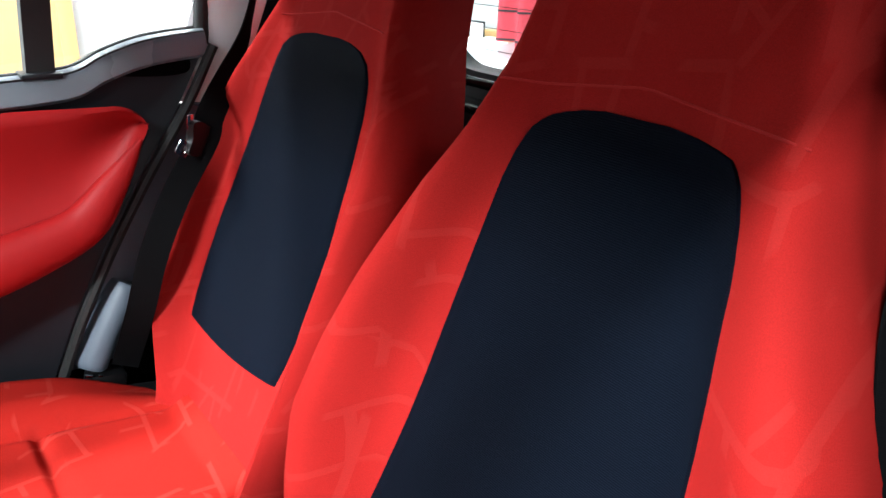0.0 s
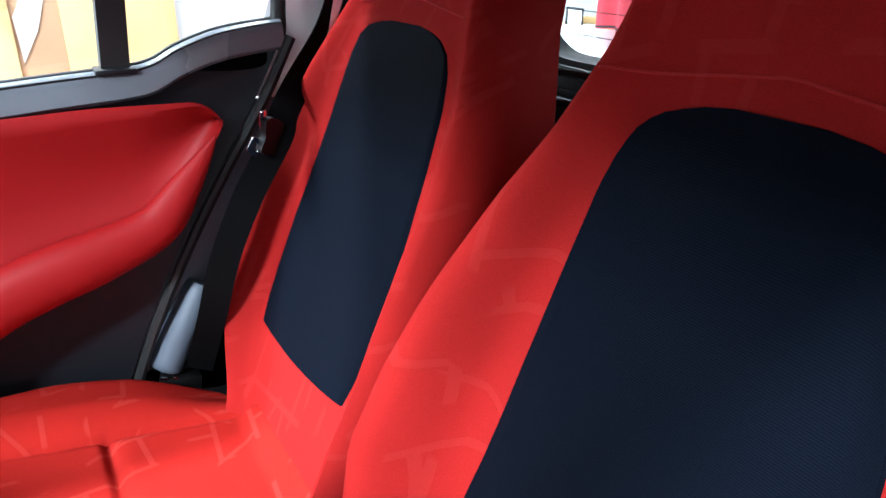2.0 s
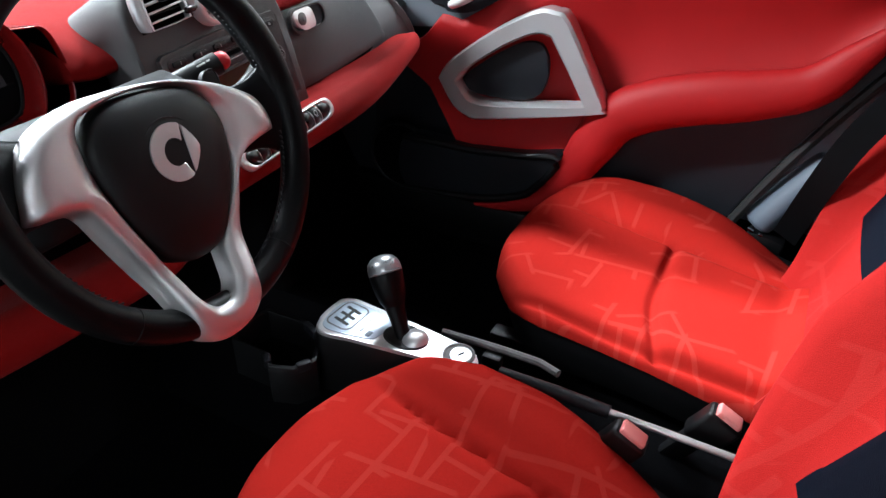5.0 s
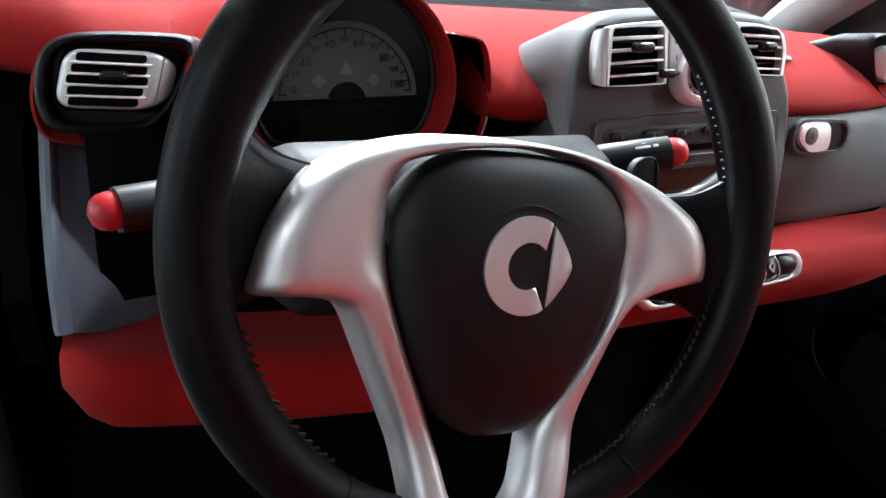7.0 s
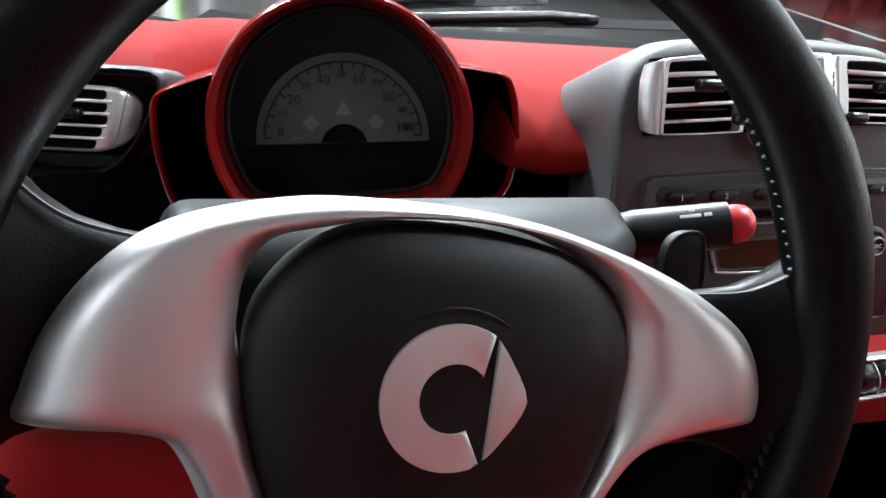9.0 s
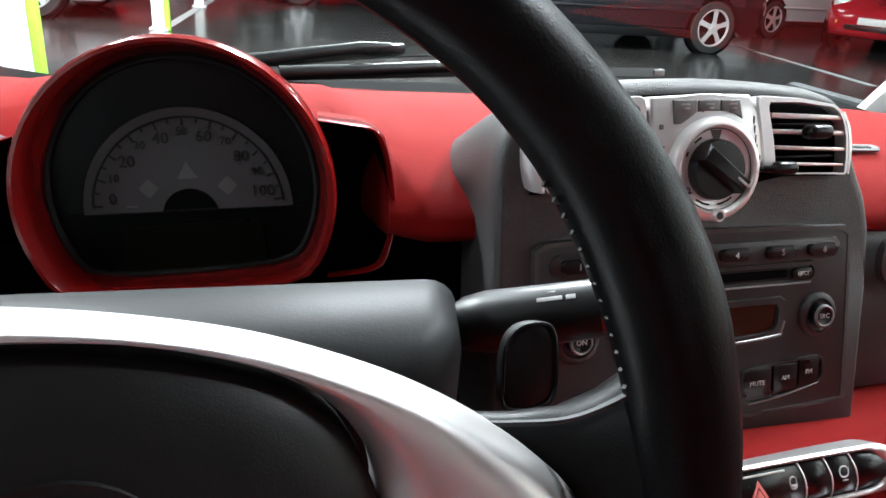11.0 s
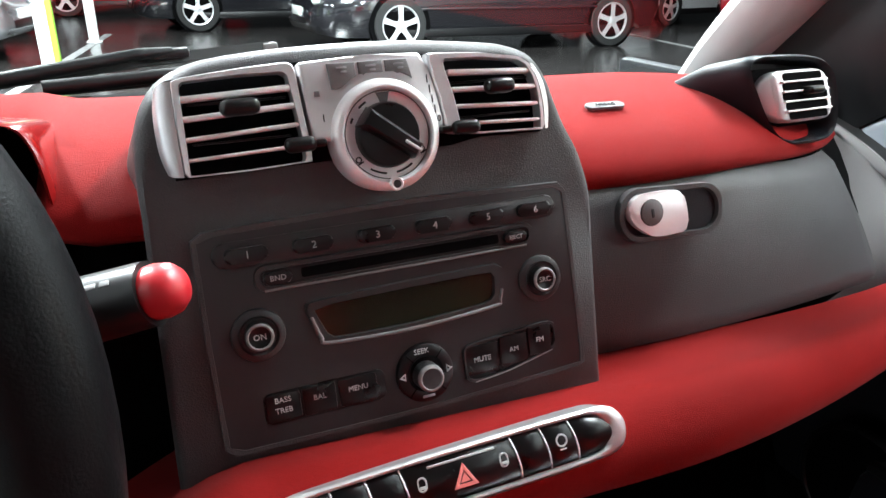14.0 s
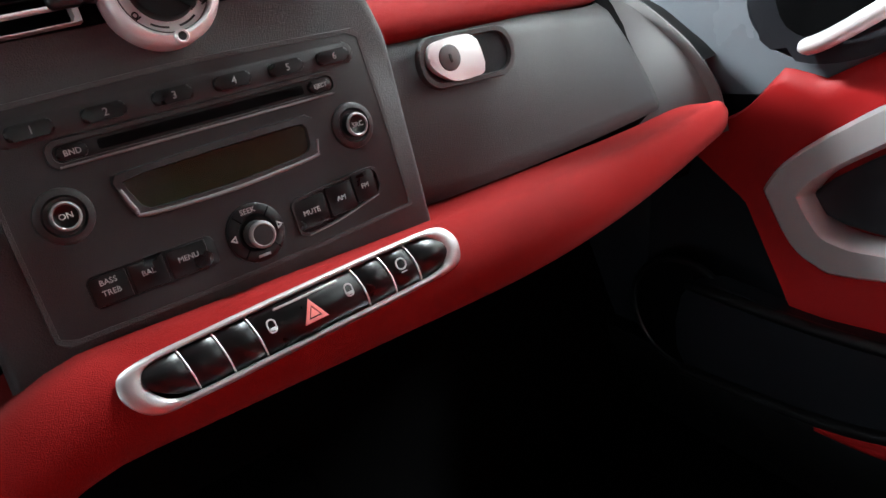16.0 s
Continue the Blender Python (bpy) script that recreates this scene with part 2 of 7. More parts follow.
def thing(name, loc, label, category, group="", kind=""):
    ob = new(name)
    ob.location = loc
    ob.empty_display_size = 0.05
    return tagged(ob, label, category, group, kind)


def part(name, bm, mat, parent, label="", smooth=40):
    ob = link(name, bm, mat, smooth)
    ob.parent = parent
    if parent.type == "EMPTY":
        ob.matrix_parent_inverse = Matrix.Translation(-Vector(parent.location))
    if label:
        ob["label"] = label
    return ob


def setting(name, bm, mat, label, category="", smooth=40):
    return tagged(link(name, bm, mat, smooth), label, category or name.split("_")[0], kind="structure")


def axes(o, x, y):
    """A frame at o with the given x and y axes; z is their cross product."""
    x, y = Vector(x).normalized(), Vector(y).normalized()
    z = x.cross(y).normalized()
    y = z.cross(x)
    m = Matrix((x, y, z)).transposed().to_4x4()
    m.translation = o
    return m


def rbox(size, m=None, r=0.004, seg=2):
    bm = bmesh.new()
    bmesh.ops.create_cube(bm, size=1)
    bmesh.ops.scale(bm, vec=size, verts=bm.verts)
    r = min(r, min(size) * 0.49)
    if r > 0:
        bmesh.ops.bevel(bm, geom=bm.edges[:], offset=r, segments=seg, affect="EDGES", profile=0.5)
    if m is not None:
        bmesh.ops.transform(bm, matrix=m, verts=bm.verts)
    return bm


def plate(outline, depth, m=None, r=0.002, seg=2, both=False):
    """A flat piece: the outline in x and y, from z = -depth to 0, its front edge rounded."""
    bm = bmesh.new()
    low = [bm.verts.new((x, y, -depth)) for x, y in outline]
    top = [bm.verts.new((x, y, 0)) for x, y in outline]
    n = len(outline)
    bm.faces.new(list(reversed(low)))
    bm.faces.new(top)
    for i in range(n):
        bm.faces.new((low[i], low[(i + 1) % n], top[(i + 1) % n], top[i]))
    if r > 0:
        edges = [e for e in bm.edges if all(v in set(top) for v in e.verts) or (both and all(v in set(low) for v in e.verts))]
        bmesh.ops.bevel(bm, geom=edges, offset=r, segments=seg, affect="EDGES", profile=0.5)
    if m is not None:
        bmesh.ops.transform(bm, matrix=m, verts=bm.verts)
    return bm


def ring_plate(outer, inner, depth, m=None, r=0.0015):
    """A flat frame between two outlines of the same number of points."""
    bm = bmesh.new()
    n = len(outer)
    loops = []
    for pts, z in ((outer, -depth), (outer, -r), ([(o[0] + (i[0] - o[0]) * 0.12, o[1] + (i[1] - o[1]) * 0.12) for o, i in zip(outer, inner)], 0),
                   ([(o[0] + (i[0] - o[0]) * 0.88, o[1] + (i[1] - o[1]) * 0.88) for o, i in zip(outer, inner)], 0), (inner, -r), (inner, -depth)):
        loops.append([bm.verts.new((x, y, z)) for x, y in pts])
    loops.append(loops[0])
    for a, b in zip(loops, loops[1:]):
        for i in range(n):
            bm.faces.new((a[i], a[(i + 1) % n], b[(i + 1) % n], b[i]))
    if m is not None:
        bmesh.ops.transform(bm, matrix=m, verts=bm.verts)
    return bm


def rounded(w, h, r, n=5, cx=0.0, cy=0.0):
    """The outline of a rounded rectangle."""
    r = min(r, w / 2 - 1e-5, h / 2 - 1e-5)
    pts = []
    for sx, sy, a0 in ((1, 1, 0), (-1, 1, 90), (-1, -1, 180), (1, -1, 270)):
        for k in range(n + 1):
            a = radians(a0 + 90 * k / n)
            pts.append((cx + sx * (w / 2 - r) + r * math.cos(a), cy + sy * (h / 2 - r) + r * math.sin(a)))
    return pts


def circle(r, n=32, cx=0.0, cy=0.0):
    return [(cx + r * math.cos(2 * math.pi * k / n), cy + r * math.sin(2 * math.pi * k / n)) for k in range(n)]


def catmull(pts, n, closed=False):
    """A smooth curve through points of any dimension, n steps a span."""
    P = [np.array(p, float) for p in pts]
    out = []
    count = len(P)
    for i in range(count if closed else count - 1):
        if closed:
            p0, p1, p2, p3 = P[i - 1], P[i], P[(i + 1) % count], P[(i + 2) % count]
        else:
            p1, p2 = P[i], P[i + 1]
            p0 = P[i - 1] if i else 2 * p1 - p2
            p3 = P[i + 2] if i + 2 < count else 2 * p2 - p1
        for k in range(n):
            t = k / n
            out.append(0.5 * ((2 * p1) + (p2 - p0) * t + (2 * p0 - 5 * p1 + 4 * p2 - p3) * t * t + (3 * p1 - p0 - 3 * p2 + p3) * t ** 3))
    if not closed:
        out.append(P[-1])
    return [tuple(p) for p in out]


def loft(loops, closed=True, caps=True):
    """A skin over loops of the same number of points."""
    bm = bmesh.new()
    vs = [[bm.verts.new(p) for p in loop] for loop in loops]
    n = len(loops[0])
    for a, b in zip(vs, vs[1:]):
        for i in range(n if closed else n - 1):
            bm.faces.new((a[i], a[(i + 1) % n], b[(i + 1) % n], b[i]))
    if caps and closed:
        bm.faces.new(vs[0])
        bm.faces.new(list(reversed(vs[-1])))
    return bm


def tube(path, radius, seg=12, closed=False, flat=1.0, up=(0, 0, 1)):
    """A round (or flattened) bar along a path; radius: a number or one for each point."""
    pts = [Vector(p) for p in path]
    n = len(pts)
    rad = [radius] * n if isinstance(radius, (int, float)) else list(radius)
    loops = []
    for i, p in enumerate(pts):
        a = pts[i - 1] if (closed or i) else p
        b = pts[(i + 1) % n] if (closed or i < n - 1) else p
        d = (b - a).normalized()
        s = d.cross(Vector(up))
        s = s.normalized() if s.length > 1e-4 else d.orthogonal().normalized()
        u = s.cross(d)
        loops.append([p + s * rad[i] * math.cos(2 * math.pi * k / seg) + u * rad[i] * flat * math.sin(2 * math.pi * k / seg) for k in range(seg)])
    if closed:
        loops.append(loops[0])
        bm = loft(loops, caps=False)
        bmesh.ops.remove_doubles(bm, verts=bm.verts, dist=1e-6)
        return bm
    return loft(loops)


def strap(path, side, width, thick):
    """A flat band along a path; side: the direction of its width."""
    loops = []
    pts = [Vector(p) for p in path]
    for i, p in enumerate(pts):
        d = (pts[min(i + 1, len(pts) - 1)] - pts[max(i - 1, 0)]).normalized()
        s = Vector(side if not isinstance(side, list) else side[i])
        s = (s - d * s.dot(d)).normalized()
        u = s.cross(d)
        loops.append([p + s * width / 2 * a + u * thick / 2 * b for a, b in ((-1, -1), (1, -1), (1, 1), (-1, 1))])
    return loft(loops)


def lathe(profile, m=None, seg=32):
    """A turned piece from (radius, height) points, about z."""
    bm = bmesh.new()
    rows = []
    for r, h in profile:
        rows.append([bm.verts.new((max(r, 1e-5) * math.cos(2 * math.pi * k / seg), max(r, 1e-5) * math.sin(2 * math.pi * k / seg), h)) for k in range(seg)])
    for a, b in zip(rows, rows[1:]):
        for k in range(seg):
            bm.faces.new((a[k], a[(k + 1) % seg], b[(k + 1) % seg], b[k]))
    if m is not None:
        bmesh.ops.transform(bm, matrix=m, verts=bm.verts)
    return bm


def sheet(fn, nu, nv, thick=0.0):
    """A curved sheet from fn(u, v), u and v from 0 to 1."""
    bm = bmesh.new()
    vs = [[bm.verts.new(fn(i / nu, j / nv)) for j in range(nv + 1)] for i in range(nu + 1)]
    for i in range(nu):
        for j in range(nv):
            bm.faces.new((vs[i][j], vs[i + 1][j], vs[i + 1][j + 1], vs[i][j + 1]))
    if thick:
        bmesh.ops.recalc_face_normals(bm, faces=bm.faces)
        bmesh.ops.solidify(bm, geom=bm.faces[:], thickness=thick)
    return bm


def join(*bms):
    """Several pieces of one part in one bmesh."""
    out = bmesh.new()
    for b in bms:
        me = bpy.data.meshes.new("tmp")
        b.to_mesh(me)
        b.free()
        out.from_mesh(me)
        bpy.data.meshes.remove(me)
    return out


def lettering(text, size, m, depth=0.0003):
    """Raised letters in the built-in font, centred on m."""
    cu = bpy.data.curves.new("text", "FONT")
    cu.body, cu.size, cu.align_x, cu.align_y, cu.extrude, cu.resolution_u = text, size, "CENTER", "CENTER", depth, 2
    ob = bpy.data.objects.new("text", cu)
    me = bpy.data.meshes.new_from_object(ob)
    bm = bmesh.new()
    bm.from_mesh(me)
    bpy.data.objects.remove(ob)
    bpy.data.curves.remove(cu)
    bpy.data.meshes.remove(me)
    bmesh.ops.transform(bm, matrix=m, verts=bm.verts)
    return bm


def radial(poly, n=64, c=None):
    """The outline of a star-shaped polygon, resampled at even angles about c."""
    c = c or (sum(p[0] for p in poly) / len(poly), sum(p[1] for p in poly) / len(poly))
    out = []
    for k in range(n):
        d = (math.cos(2 * math.pi * k / n), math.sin(2 * math.pi * k / n))
        best = None
        for (ax, ay), (bx, by) in zip(poly, poly[1:] + poly[:1]):
            ex, ey = bx - ax, by - ay
            det = d[0] * -ey + d[1] * ex
            if abs(det) < 1e-12:
                continue
            px, py = ax - c[0], ay - c[1]
            r, t = (px * -ey + py * ex) / det, (d[0] * py - d[1] * px) / det
            if r > 0 and -1e-6 <= t <= 1 + 1e-6 and (best is None or r > best):
                best = r
        out.append((c[0] + d[0] * best, c[1] + d[1] * best))
    return out


def smoothstep(a, b, x):
    t = min(1, max(0, (x - a) / (b - a)))
    return t * t * (3 - 2 * t)


def interp(x, xs, ys):
    return float(np.interp(x, xs, ys))


# ---- car shell ----
def car_shell():
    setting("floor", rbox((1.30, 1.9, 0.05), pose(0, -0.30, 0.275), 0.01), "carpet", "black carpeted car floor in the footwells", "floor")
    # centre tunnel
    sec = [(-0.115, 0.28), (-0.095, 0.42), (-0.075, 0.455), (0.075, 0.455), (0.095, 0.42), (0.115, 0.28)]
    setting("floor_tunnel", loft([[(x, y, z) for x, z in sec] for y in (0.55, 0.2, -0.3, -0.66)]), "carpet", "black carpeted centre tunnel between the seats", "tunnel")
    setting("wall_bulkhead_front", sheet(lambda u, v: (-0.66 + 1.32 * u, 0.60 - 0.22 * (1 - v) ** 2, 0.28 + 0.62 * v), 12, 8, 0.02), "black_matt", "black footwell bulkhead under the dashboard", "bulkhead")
    # side sills
    for s in (-1, 1):
        setting("wall_sill_left" if s < 0 else "wall_sill_right", rbox((0.10, 1.75, 0.16), pose(s * 0.66, -0.25, 0.33), 0.02), "black", "black door sill of the car", "sill")
        # kick panel added to keep side light off the lower door
        setting("wall_kick_left" if s < 0 else "wall_kick_right", rbox((0.03, 0.56, 0.66), pose(s * 0.655, 0.66, 0.60), 0.01), "grey_door", "dark grey kick panel added to block side light at the footwell", "kick panel")
    # roof and its lining
    setting("ceiling", sheet(lambda u, v: (-0.60 + 1.2 * u, 0.02 - 1.25 * v, 1.475 + 0.045 * (1 - (2 * u - 1) ** 2) - 0.02 * (2 * v - 1) ** 2), 12, 10, 0.03), "headliner", "grey cloth headliner under the car roof", "ceiling")
    # windscreen pillars, light grey inside
    for s in (-1, 1):
        path = catmull([(s * 0.70, 0.70, 0.90), (s * 0.665, 0.58, 1.03), (s * 0.635, 0.38, 1.22), (s * 0.60, 0.10, 1.43), (s * 0.585, -0.08, 1.49)], 8)
        ob = setting("trim_pillar_left" if s < 0 else "trim_pillar_right", tube(path, [(0.075 if s < 0 else 0.105) - (0.035 if s < 0 else 0.055) * i / (len(path) - 1) for i in range(len(path))], 14, flat=0.6), "screen_pillar", "warm light grey plastic windscreen pillar trim", "pillar")
    # roof rails over the doors
    for s in (-1, 1):
        setting("trim_rail_left" if s < 0 else "trim_rail_right", tube([(s * 0.60, 0.02, 1.46), (s * 0.605, -0.4, 1.475), (s * 0.60, -0.85, 1.46)], 0.032, 10), "headliner", "grey roof rail over the door", "rail")
    # windscreen glass
    g = setting("window_windscreen", sheet(lambda u, v: ((-0.62 + 1.24 * u) * (1.06 - 0.12 * v), 0.78 - 0.70 * v - 0.16 * (2 * u - 1) ** 2 * (1 - 0.6 * v), 0.93 + 0.53 * v), 16, 10), "glass", "curved clear windscreen", "windscreen")
    g.visible_shadow = False
    # black screen base and cowl
    setting("trim_cowl", sheet(lambda u, v: (-0.66 + 1.32 * u, 0.60 + 0.26 * v - 0.15 * (2 * u - 1) ** 2, 0.945 - 0.035 * v + 0.012 * math.sin(3 * math.pi * v)), 24, 8, 0.012), "black_matt", "black plastic scuttle below the windscreen", "cowl")


def wipers():
    """The two wiper arms resting at the foot of the windscreen."""
    for a, b, lab in (((-0.30, 0.735, 0.955), (0.0, 0.745, 0.985), "black wiper with its arm at the foot of the windscreen"), ((-0.25, 0.715, 0.948), (0.26, 0.735, 0.966), "long black wiper at the foot of the windscreen")):
        a, b = Vector(a), Vector(b)
        w = thing("wiper", a, lab, "wiper", "wipers")
        mid = a.lerp(b, 0.5)
        part("blade", strap([a, mid + Vector((0, 0.004, 0.002)), b], (0, 0.4, 1), 0.012, 0.006), "rubber", w, "black rubber blade")
        part("arm", tube([a + Vector((0, -0.012, 0.004)), mid + Vector((0, -0.006, 0.012)), a.lerp(b, 0.62) + Vector((0, -0.002, 0.010))], [0.009, 0.007, 0.005], 10), "black", w)
        part("joint", rbox((0.05, 0.014, 0.012), axes(a.lerp(b, 0.60) + Vector((0, 0, 0.007)), b - a, (0, 1, 0)), 0.004), "black", w)
        part("tip", rbox((0.018, 0.010, 0.010), axes(b, b - a, (0, 1, 0)), 0.003), "trim_grey", w, "grey end cap")


def rear_end():
    """The luggage bay behind the seats and the tailgate with its window."""
    setting("floor_shelf", rbox((1.16, 0.30, 0.04), pose(0, -1.11, 0.86), 0.01), "carpet", "black carpeted luggage shelf behind the seats", "shelf")
    setting("wall_rear", rbox((1.16, 0.04, 0.58), pose(0, -0.985, 0.58), 0.01), "carpet", "black carpeted wall behind the seats", "wall")
    outer = rounded(1.36, 0.80, 0.16, 8, 0, 1.20)
    inner = rounded(0.80, 0.37, 0.10, 8, 0, 1.275)
    m = axes((0, -1.25, 0), (-1, 0, 0), (0, 0.12, 1))
    tail = thing("tailgate", (0, -1.25, 0.80), "black tailgate frame round the rear window", "tailgate")
    part("frame", ring_plate(outer, inner, 0.05, m, 0.01), "black", tail)
    part("latch_bar", tube(catmull([(-0.40, -1.105, 1.100), (-0.36, -1.10, 1.080), (-0.30, -1.10, 1.072), (0.30, -1.10, 1.072), (0.36, -1.10, 1.080), (0.40, -1.105, 1.100)], 4), 0.009, 10), "gloss_black", tail, "glossy black cross bar")
    part("ledge", rbox((0.76, 0.05, 0.020), pose(0, -1.10, 1.030), 0.008, 3), "gloss_black", tail, "glossy black load ledge")
    for z in (1.13, 1.165, 1.20, 1.235):
        part("heater_wire", rbox((0.78, 0.001, 0.0010), pose(0, -1.25 + 0.12 * z + 0.018, z), 0), "ink", tail)
    pane = part("pane", plate(rounded(0.82, 0.39, 0.10, 8, 0, 1.275), 0.004, m @ pose(0, 0, -0.02), 0), "glass", tail, "clear rear window pane")
    pane.visible_shadow = False
    # rear quarter panels, light grey above and black below
    for s in (-1, 1):
        name = "left" if s < 0 else "right"
        mm = axes((s * 0.665, 0, 0), (0, -1, 0), (0, 0, 1))
        up = [(0.700, 0.995), (0.83, 0.990), (1.00, 1.46), (0.80, 1.47), (0.785, 1.20)]
        turn = axes((s * 1.001, -0.079, 0), (-0.45 * s, -0.893, 0), (0, 0, 1))
        setting("trim_quarter_" + name, plate(up if s > 0 else up, 0.02, turn, 0.004), "pillar_grey", "light grey upper pillar trim behind the door", "pillar")
        lo = [(0.45, 0.54), (0.30, 0.27), (1.24, 0.27), (1.24, 1.46), (1.00, 1.46), (0.87, 1.015), (0.765, 1.015), (0.64, 0.80)]
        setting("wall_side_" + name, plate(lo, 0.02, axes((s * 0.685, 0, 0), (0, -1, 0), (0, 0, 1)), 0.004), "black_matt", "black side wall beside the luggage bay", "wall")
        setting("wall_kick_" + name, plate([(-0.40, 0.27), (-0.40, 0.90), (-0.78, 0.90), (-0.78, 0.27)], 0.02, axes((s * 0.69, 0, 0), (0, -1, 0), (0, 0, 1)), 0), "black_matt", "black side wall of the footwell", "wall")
        strip = [(0.700, 0.992), (0.595, 0.83), (0.515, 0.70), (0.46, 0.60), (0.43, 0.50), (0.60, 0.50), (0.70, 0.72), (0.79, 0.985)]
        setting("trim_lower_" + name, plate(strip, 0.02, mm if s > 0 else mm @ pose(0, 0, 0.02), 0.004), "pillar_dark", "blue-grey lower pillar trim beside the belt", "pillar")


car_shell()
wipers()
rear_end()

# ---- dashboard ----
# the face of the centre stack leans forward: its frame has x to the right and y up the face
SLOPE = 0.2725
SKEW_Y, SKEW_Z = 0.030, 0.026
FACE = axes((-0.002, 0.195, 0.885), (1, SKEW_Y, SKEW_Z), (0, SLOPE, 1))


def on_face(x, z, lift=0.0):
    """The frame on the stack's face at x and the height z."""
    return FACE @ pose(x, (z - 0.885) * math.sqrt(1 + SLOPE ** 2), lift)


def face_outline(pts):
    """An outline on the stack's face from millimetres across and millimetres of height."""
    return [(x / 1000, (z / 1000 - 0.885) * math.sqrt(1 + SLOPE ** 2)) for x, z in pts]


def bend(x):
    """How far the dashboard's ends sweep forward."""
    a = max(0.0, abs(x) - 0.16)
    return 0.30 * a * a


def bend_top(x):
    """The same for the padded top, whose ends sweep further."""
    a = max(0.0, abs(x) - 0.18)
    return 0.95 * a * a


dash = thing("dashboard", (0, 0.3, 0.77), "red and dark grey car dashboard with silver vents", "dashboard")


def build_dash():
    # padded red top
    prof = catmull([(0.66, 0.945), (0.58, 0.958), (0.48, 0.975), (0.40, 0.982), (0.335, 0.978), (0.29, 0.966), (0.262, 0.951), (0.250, 0.938), (0.256, 0.926), (0.30, 0.915)], 5)
    xs = list(np.linspace(-0.60, 0.470, 46)) + [0.482, 0.490, 0.498, 0.504, 0.508, 0.511, 0.512]
    loops = []
    for x in xs:
        niche = 0.115 * smoothstep(-0.448, -0.425, x) * smoothstep(-0.190, -0.215, x)
        add = bend_top(x) + niche
        loops.append([(x, y + (0.60 - y) / 0.35 * add if y < 0.60 else y, z - 0.05 * max(0, abs(x) - 0.50) - 0.012 * smoothstep(0.30, 0.49, x) + (0.935 - z) * 0.9 * max(0.0, (x - 0.470) / 0.042) ** 5) for y, z in prof])
    part("top_pad", loft(loops, closed=False), "dash_red", dash, "red textile padded dash top")
    # body under the pad
    sec = [(0.62, 0.94), (0.30, 0.93), (0.275, 0.925), (0.243, 0.80), (0.30, 0.70), (0.60, 0.62)]
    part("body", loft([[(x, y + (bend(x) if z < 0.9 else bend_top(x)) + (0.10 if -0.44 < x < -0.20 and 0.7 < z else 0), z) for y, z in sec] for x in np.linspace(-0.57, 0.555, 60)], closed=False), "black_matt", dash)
    # lower red bolster
    lp = catmull([(0.235, 0.803), (0.200, 0.809), (0.170, 0.819), (0.147, 0.8275), (0.130, 0.825), (0.1165, 0.8125), (0.1115, 0.796), (0.118, 0.779), (0.140, 0.767), (0.175, 0.763), (0.235, 0.765)], 4)
    xs = list(np.linspace(-0.562, 0.536, 64))
    loops = []
    for x in xs:
        e = min(1.0, (0.541 - x) / 0.06) if x > 0.3 else min(1.0, (x + 0.568) / 0.05)
        e = math.sqrt(max(0.02, 1 - (1 - e) ** 2))
        taper = e * (1 - 0.48 * smoothstep(0.12, 0.560, x))
        loops.append([(x, 0.185 + (y - 0.185) * taper + bend(x) * 1.05, 0.798 + (z - 0.798) * taper + 0.004 * smoothstep(0.2, 0.575, x) - 0.056 * smoothstep(-0.10, -0.25, x)) for y, z in lp])
    part("bolster", loft(loops), "dash_red", dash, "red textile lower bolster")
    # centre stack
    out = catmull([(0.1357, 0.90), (0.1357, 0.934), (0.132, 0.952), (0.1275, 0.965), (0.1195, 0.980), (0.1135, 0.995), (0.108, 1.010), (0.098, 1.0235), (0.085, 1.0292), (0.066, 1.0325), (0.010, 1.0366), (-0.052, 1.0362), (-0.100, 1.0322), (-0.1205, 1.0245), (-0.1305, 1.0147), (-0.1365, 1.002), (-0.1400, 0.985), (-0.1405, 0.955), (-0.1405, 0.90)], 3) + [(-0.1405, 0.85), (-0.1405, 0.806), (0.1357, 0.806), (0.1357, 0.85)]
    loops = []
    for y_add, sx, dz, inset in ((0.0, 1, 0, 0.006), (0.001, 1, 0, 0.003), (0.005, 1, 0, 0.0), (0.014, 1.02, -0.0005, -0.001), (0.03, 1.04, -0.006, -0.003), (0.06, 1.09, -0.024, -0.004), (0.12, 1.16, -0.060, -0.004), (0.22, 1.20, -0.105, -0.004), (0.33, 1.20, -0.15, -0.004)):
        loop = []
        for x, z in out:
            k = smoothstep(0.93, 1.0, z)
            xx = x * (1 + (sx - 1) * (0.35 + 0.65 * k)) - math.copysign(inset, x) * (1 if abs(x) > 0.02 else 0)
            zz = z - inset * (1 if z > 0.9 else -1) + dz * k
            loop.append((xx - 0.002, 0.195 + (z - 0.885) * SLOPE + y_add + SKEW_Y * x, zz + SKEW_Z * x))
        loops.append(loop)
    part("console_fascia", loft(loops), "grey", dash, "dark grey grained centre stack")


